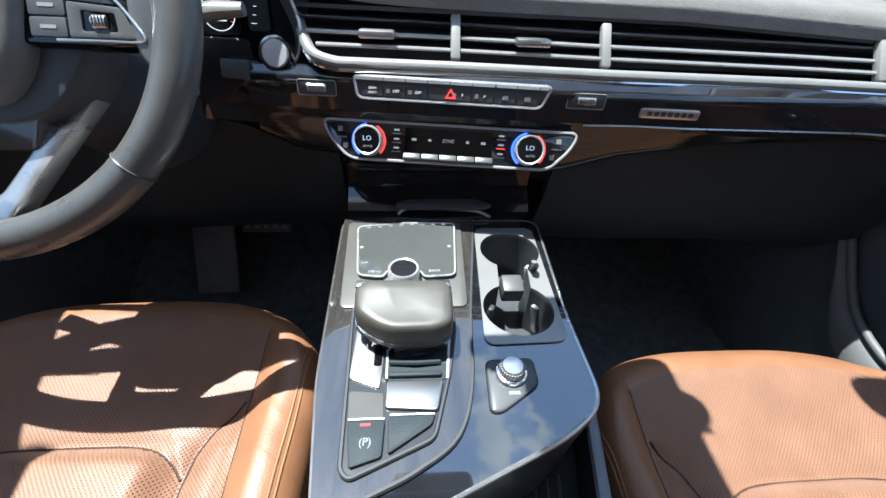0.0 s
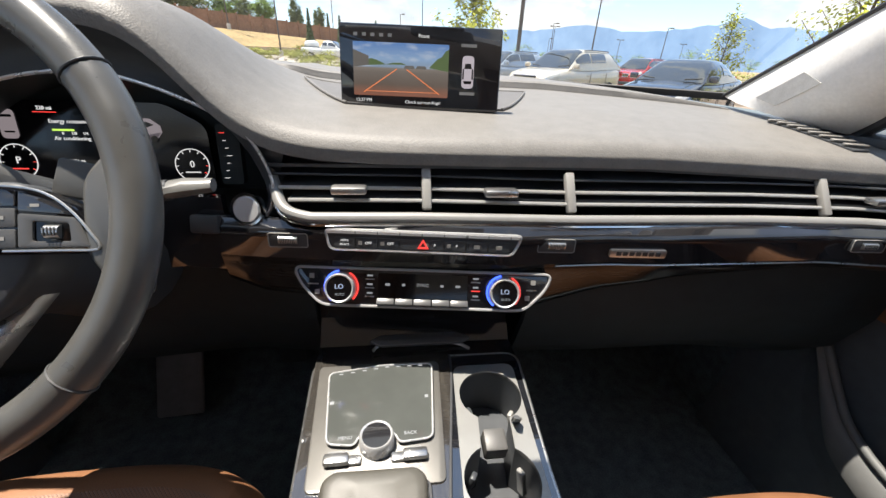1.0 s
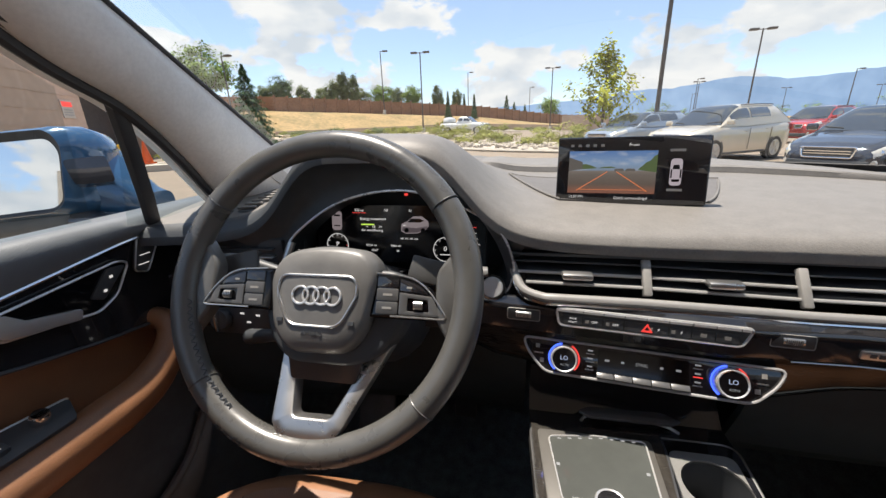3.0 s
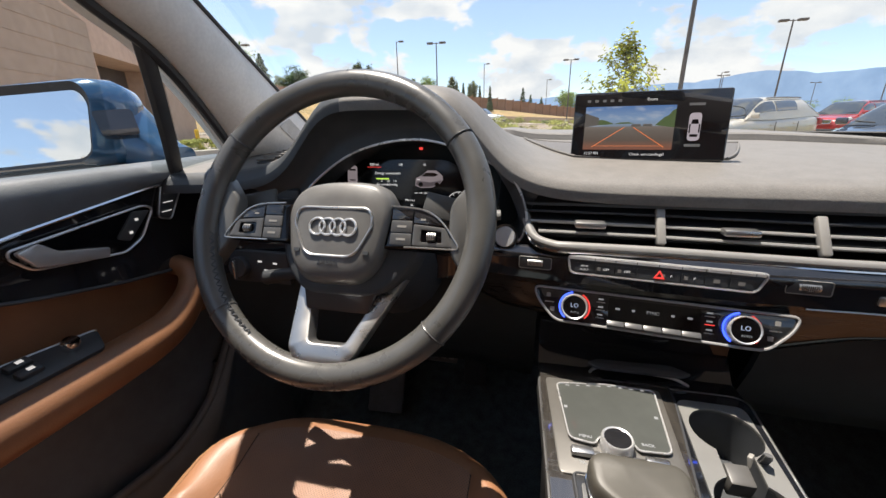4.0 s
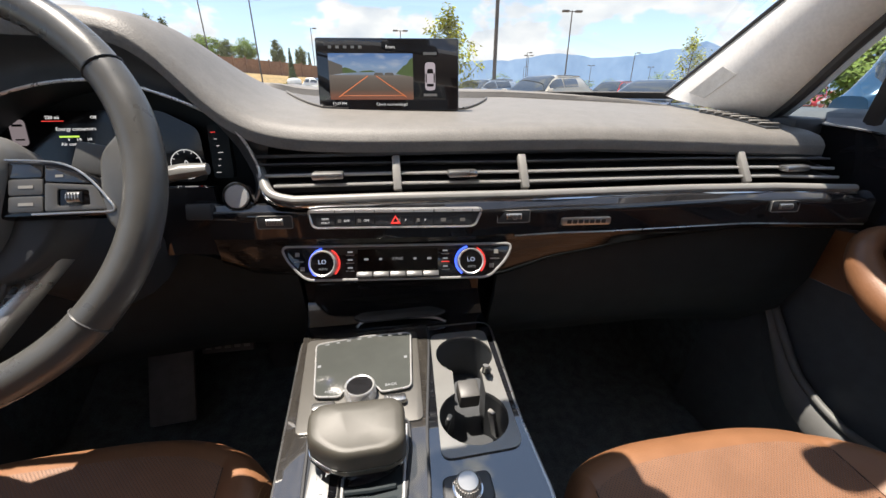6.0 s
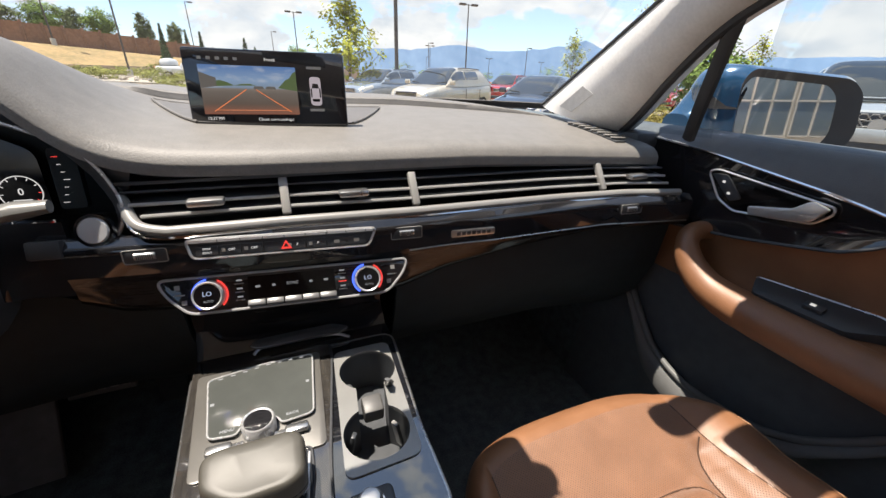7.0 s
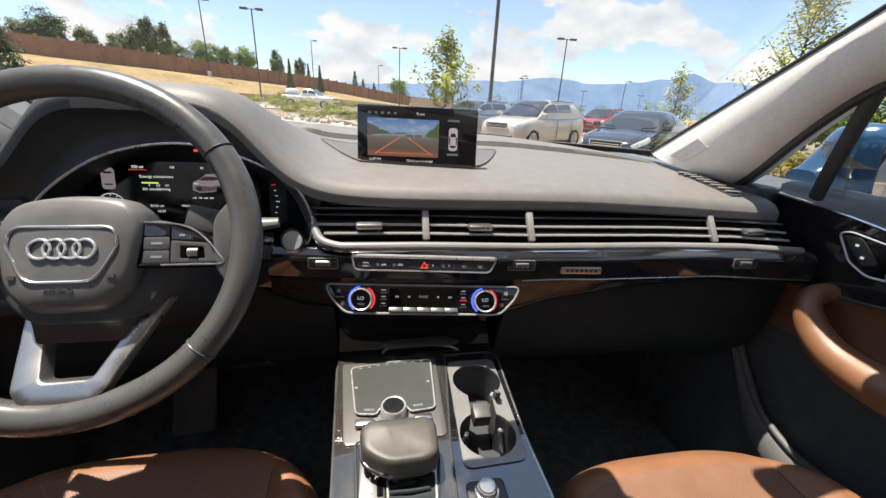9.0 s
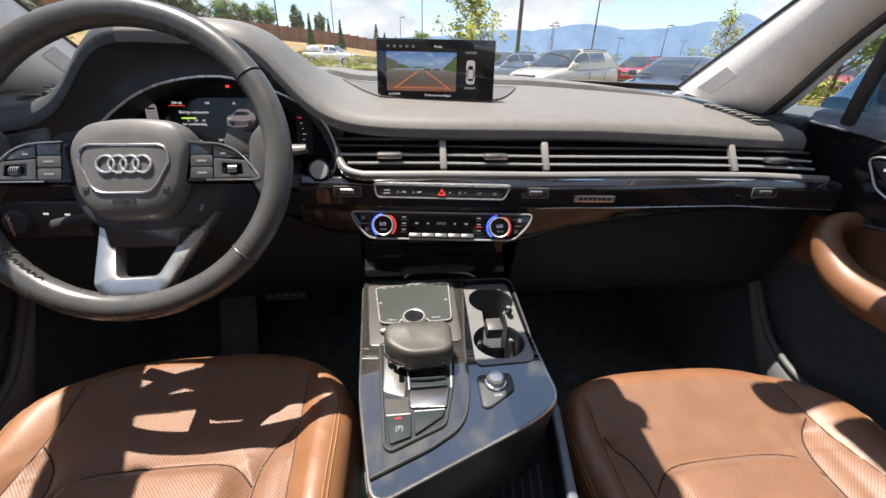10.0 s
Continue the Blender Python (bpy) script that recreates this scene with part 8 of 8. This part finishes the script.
P_WHITE = mat("white_paint", (0.78, 0.78, 0.76), 0.3, var=0.04, coat=1.0)
P_GREY = mat("pale_grey_paint", (0.40, 0.42, 0.42), 0.25, 0.2, var=0.06, coat=1.0)
P_RED = mat("red_paint", (0.40, 0.03, 0.03), 0.25, var=0.08, coat=1.0)
HD = 214
vehicle(7.8, 10.6, HD, P_DARK, "sedan", "dark slate sedan parked nose-out in the car park")
vehicle(6.1, 14.5, HD, P_BEIGE, "suv", "pale beige sport utility car parked beside the sedan", H=1.70, W=1.86, L=4.8)
vehicle(4.4, 17.0, HD, P_SILVER, "suv", "silver-blue hatchback parked behind the beige car", L=4.4, H=1.6)
vehicle(14.5, 23.5, HD, P_RED, "suv", "red car in the row behind", H=1.7)
vehicle(23.5, 19.0, HD, P_RED, "sedan", "red car parked further off")
vehicle(19.5, 24.0, HD, P_WHITE, "sedan", "white car in the far row")
vehicle(21, 34, HD, P_SILVER, "sedan", "silver car in the far row")
vehicle(30, 40, HD, P_WHITE, "suv", "white car in the far row", H=1.7)
vehicle(-6.6, 44.5, -14, P_WHITE, "pickup", "white pickup with a round tank in its bed", L=5.6, W=1.95, H=1.85, name="pickup")
tank = tagged(part("water_tank", lathe([(0.0, 1.0), (0.25, 0.98), (0.48, 0.86), (0.58, 0.6), (0.58, 0.2), (0.5, 0.0)], Matrix.Translation((-8.4, 45.0, rise(-8.4, 45.0) + 1.1)) @ Matrix.Diagonal((1.25, 1.25, 0.72, 1)), 24), P_WHITE), "round white tank standing in the pickup bed", "tank")
vehicle(10.15, 4.02, 206, P_GREY, "pickup", "pale grey pickup with black mesh grille parked alongside", L=5.4, W=1.92, H=1.80, z=0.0, emblem=True, name="pickup")

# ---- buildings, bollards, cone ----
shop = thing("building", (-20, 12, 0), "tan block building with a dark open bay", "building")
BM_ = Matrix.Translation((-18.6, 13.2, 0)) @ pose(0, 0, 0, 0, 0, 119.5)


def shop_box(c, d):
    bm = box(c, d)
    bm.transform(BM_)
    return bm


# wall runs along local x, with its face at local y = 0
part("wall", shop_box((-6.3, 3.0, 3.1), (15.2, 6.0, 6.2)), TAN_BLOCK, shop, "tan block wall")
part("wall", shop_box((5.0, 3.0, 5.3), (7.4, 6.0, 1.8)), TAN_BLOCK, shop, "wall above the bay")
part("wall", shop_box((10.9, 3.0, 3.1), (4.4, 6.0, 6.2)), TAN_BLOCK, shop, "tan block wall")
# Dark panel closes the bay; its colour is the shade inside.
part("bay", shop_box((5.0, 2.0, 2.2), (7.4, 0.1, 4.4)), mat("bay_shade", (0.07, 0.06, 0.055), 0.8), shop, "dark panel painted as the shade inside the bay")
part("coping", shop_box((-0.4, 3.0, 6.3), (27.2, 6.3, 0.2)), KERB, shop, "pale roof edge")
for k in range(9):
    part("course", shop_box((-6.3, -0.008, 0.62 * (k + 1)), (15.2, 0.02, 0.02)), TAN_BLOCK, shop)
sign = thing("wall_sign", BM_ @ Matrix.Translation((0.1, -0.03, 2.55)), "small white and red sign on the tan wall", "sign")
part("board", shop_box((0.1, -0.03, 2.55), (0.8, 0.03, 0.7)), KERB, sign, "pale board")
part("band", shop_box((0.1, -0.05, 2.74), (0.7, 0.01, 0.2)), RED_INK, sign, "red band with added glow")
for k in range(3):
    part("bar", shop_box((0.1, -0.05, 2.52 - 0.1 * k), (0.6, 0.01, 0.04)), GREY_TRIM, sign)
for x, y in ((-16.2, 15.8), (-15.6, 16.6), (-16.4, 13.2)):
    tagged(part("bollard", lathe([(0.0, 1.1), (0.06, 1.09), (0.09, 1.05), (0.09, 0.0)], Matrix.Translation((x, y, 0)), 16), YELLOW), "yellow steel bollard in front of the building", "bollard", "bollards")
cone = thing("traffic_cone", (-15.2, 13.2, 0.3), "orange traffic cone by the building", "traffic cone")
part("cone", lathe([(0.0, 0.9), (0.03, 0.9), (0.2, 0.05)], Matrix.Translation((-15.2, 13.2, 0.3)), 16), CONE_ORANGE, cone)
part("foot", box((-15.2, 13.2, 0.33), (0.42, 0.42, 0.06)), CONE_ORANGE, cone)
hall = thing("building", (6, -22, 0), "pale showroom with tall gridded windows behind the car", "building")
part("wall", box((8, -26.3, 3.0), (44, 8, 6.0)), mat("pale_render", (0.55, 0.50, 0.42), 0.9), hall, "pale wall")
SHOP_GLASS = mat("showroom_glass", (0.10, 0.12, 0.13), 0.08, var=0.1, coat=0.5)
for k in range(10):
    wdw = part("window", box((-8 + 3.4 * k, -22.27, 2.7), (3.2, 0.08, 3.8)), SHOP_GLASS, hall, "tall gridded window")
    for j in range(4):
        part("mullion", box((-9.6 + 3.4 * k + 1.07 * j, -22.2, 2.7), (0.08, 0.08, 3.8)), KERB, wdw)
    for j in range(3):
        part("transom", box((-8 + 3.4 * k, -22.2, 0.85 + 1.85 * j), (3.2, 0.08, 0.08)), KERB, wdw)
# far low buildings under the mountains
for k, (x, y, w_, h_) in enumerate(((130, 62, 34, 4.2), (190, 110, 50, 5), (210, 60, 40, 5))):
    far = thing("building", (x, y, 0), "low tan building far across the car park", "building")
    part("wall", box((x, y, h_ / 2), (w_, 12, h_)), TAN_BLOCK, far)
    part("roof", box((x, y, h_ + 0.15), (w_ + 0.8, 12.8, 0.3)), BARK, far)
for k in range(26):
    r_ = random.Random(k)
    az = radians(14 + 75 * k / 26)
    d_ = r_.uniform(120, 210)
    tree(d_ * math.sin(az), d_ * math.cos(az), r_.uniform(3.5, 6.5), r_.uniform(5, 9), "broad", 300 + k, "small round tree far across the car park", LEAF, 0.55, z=0.0)
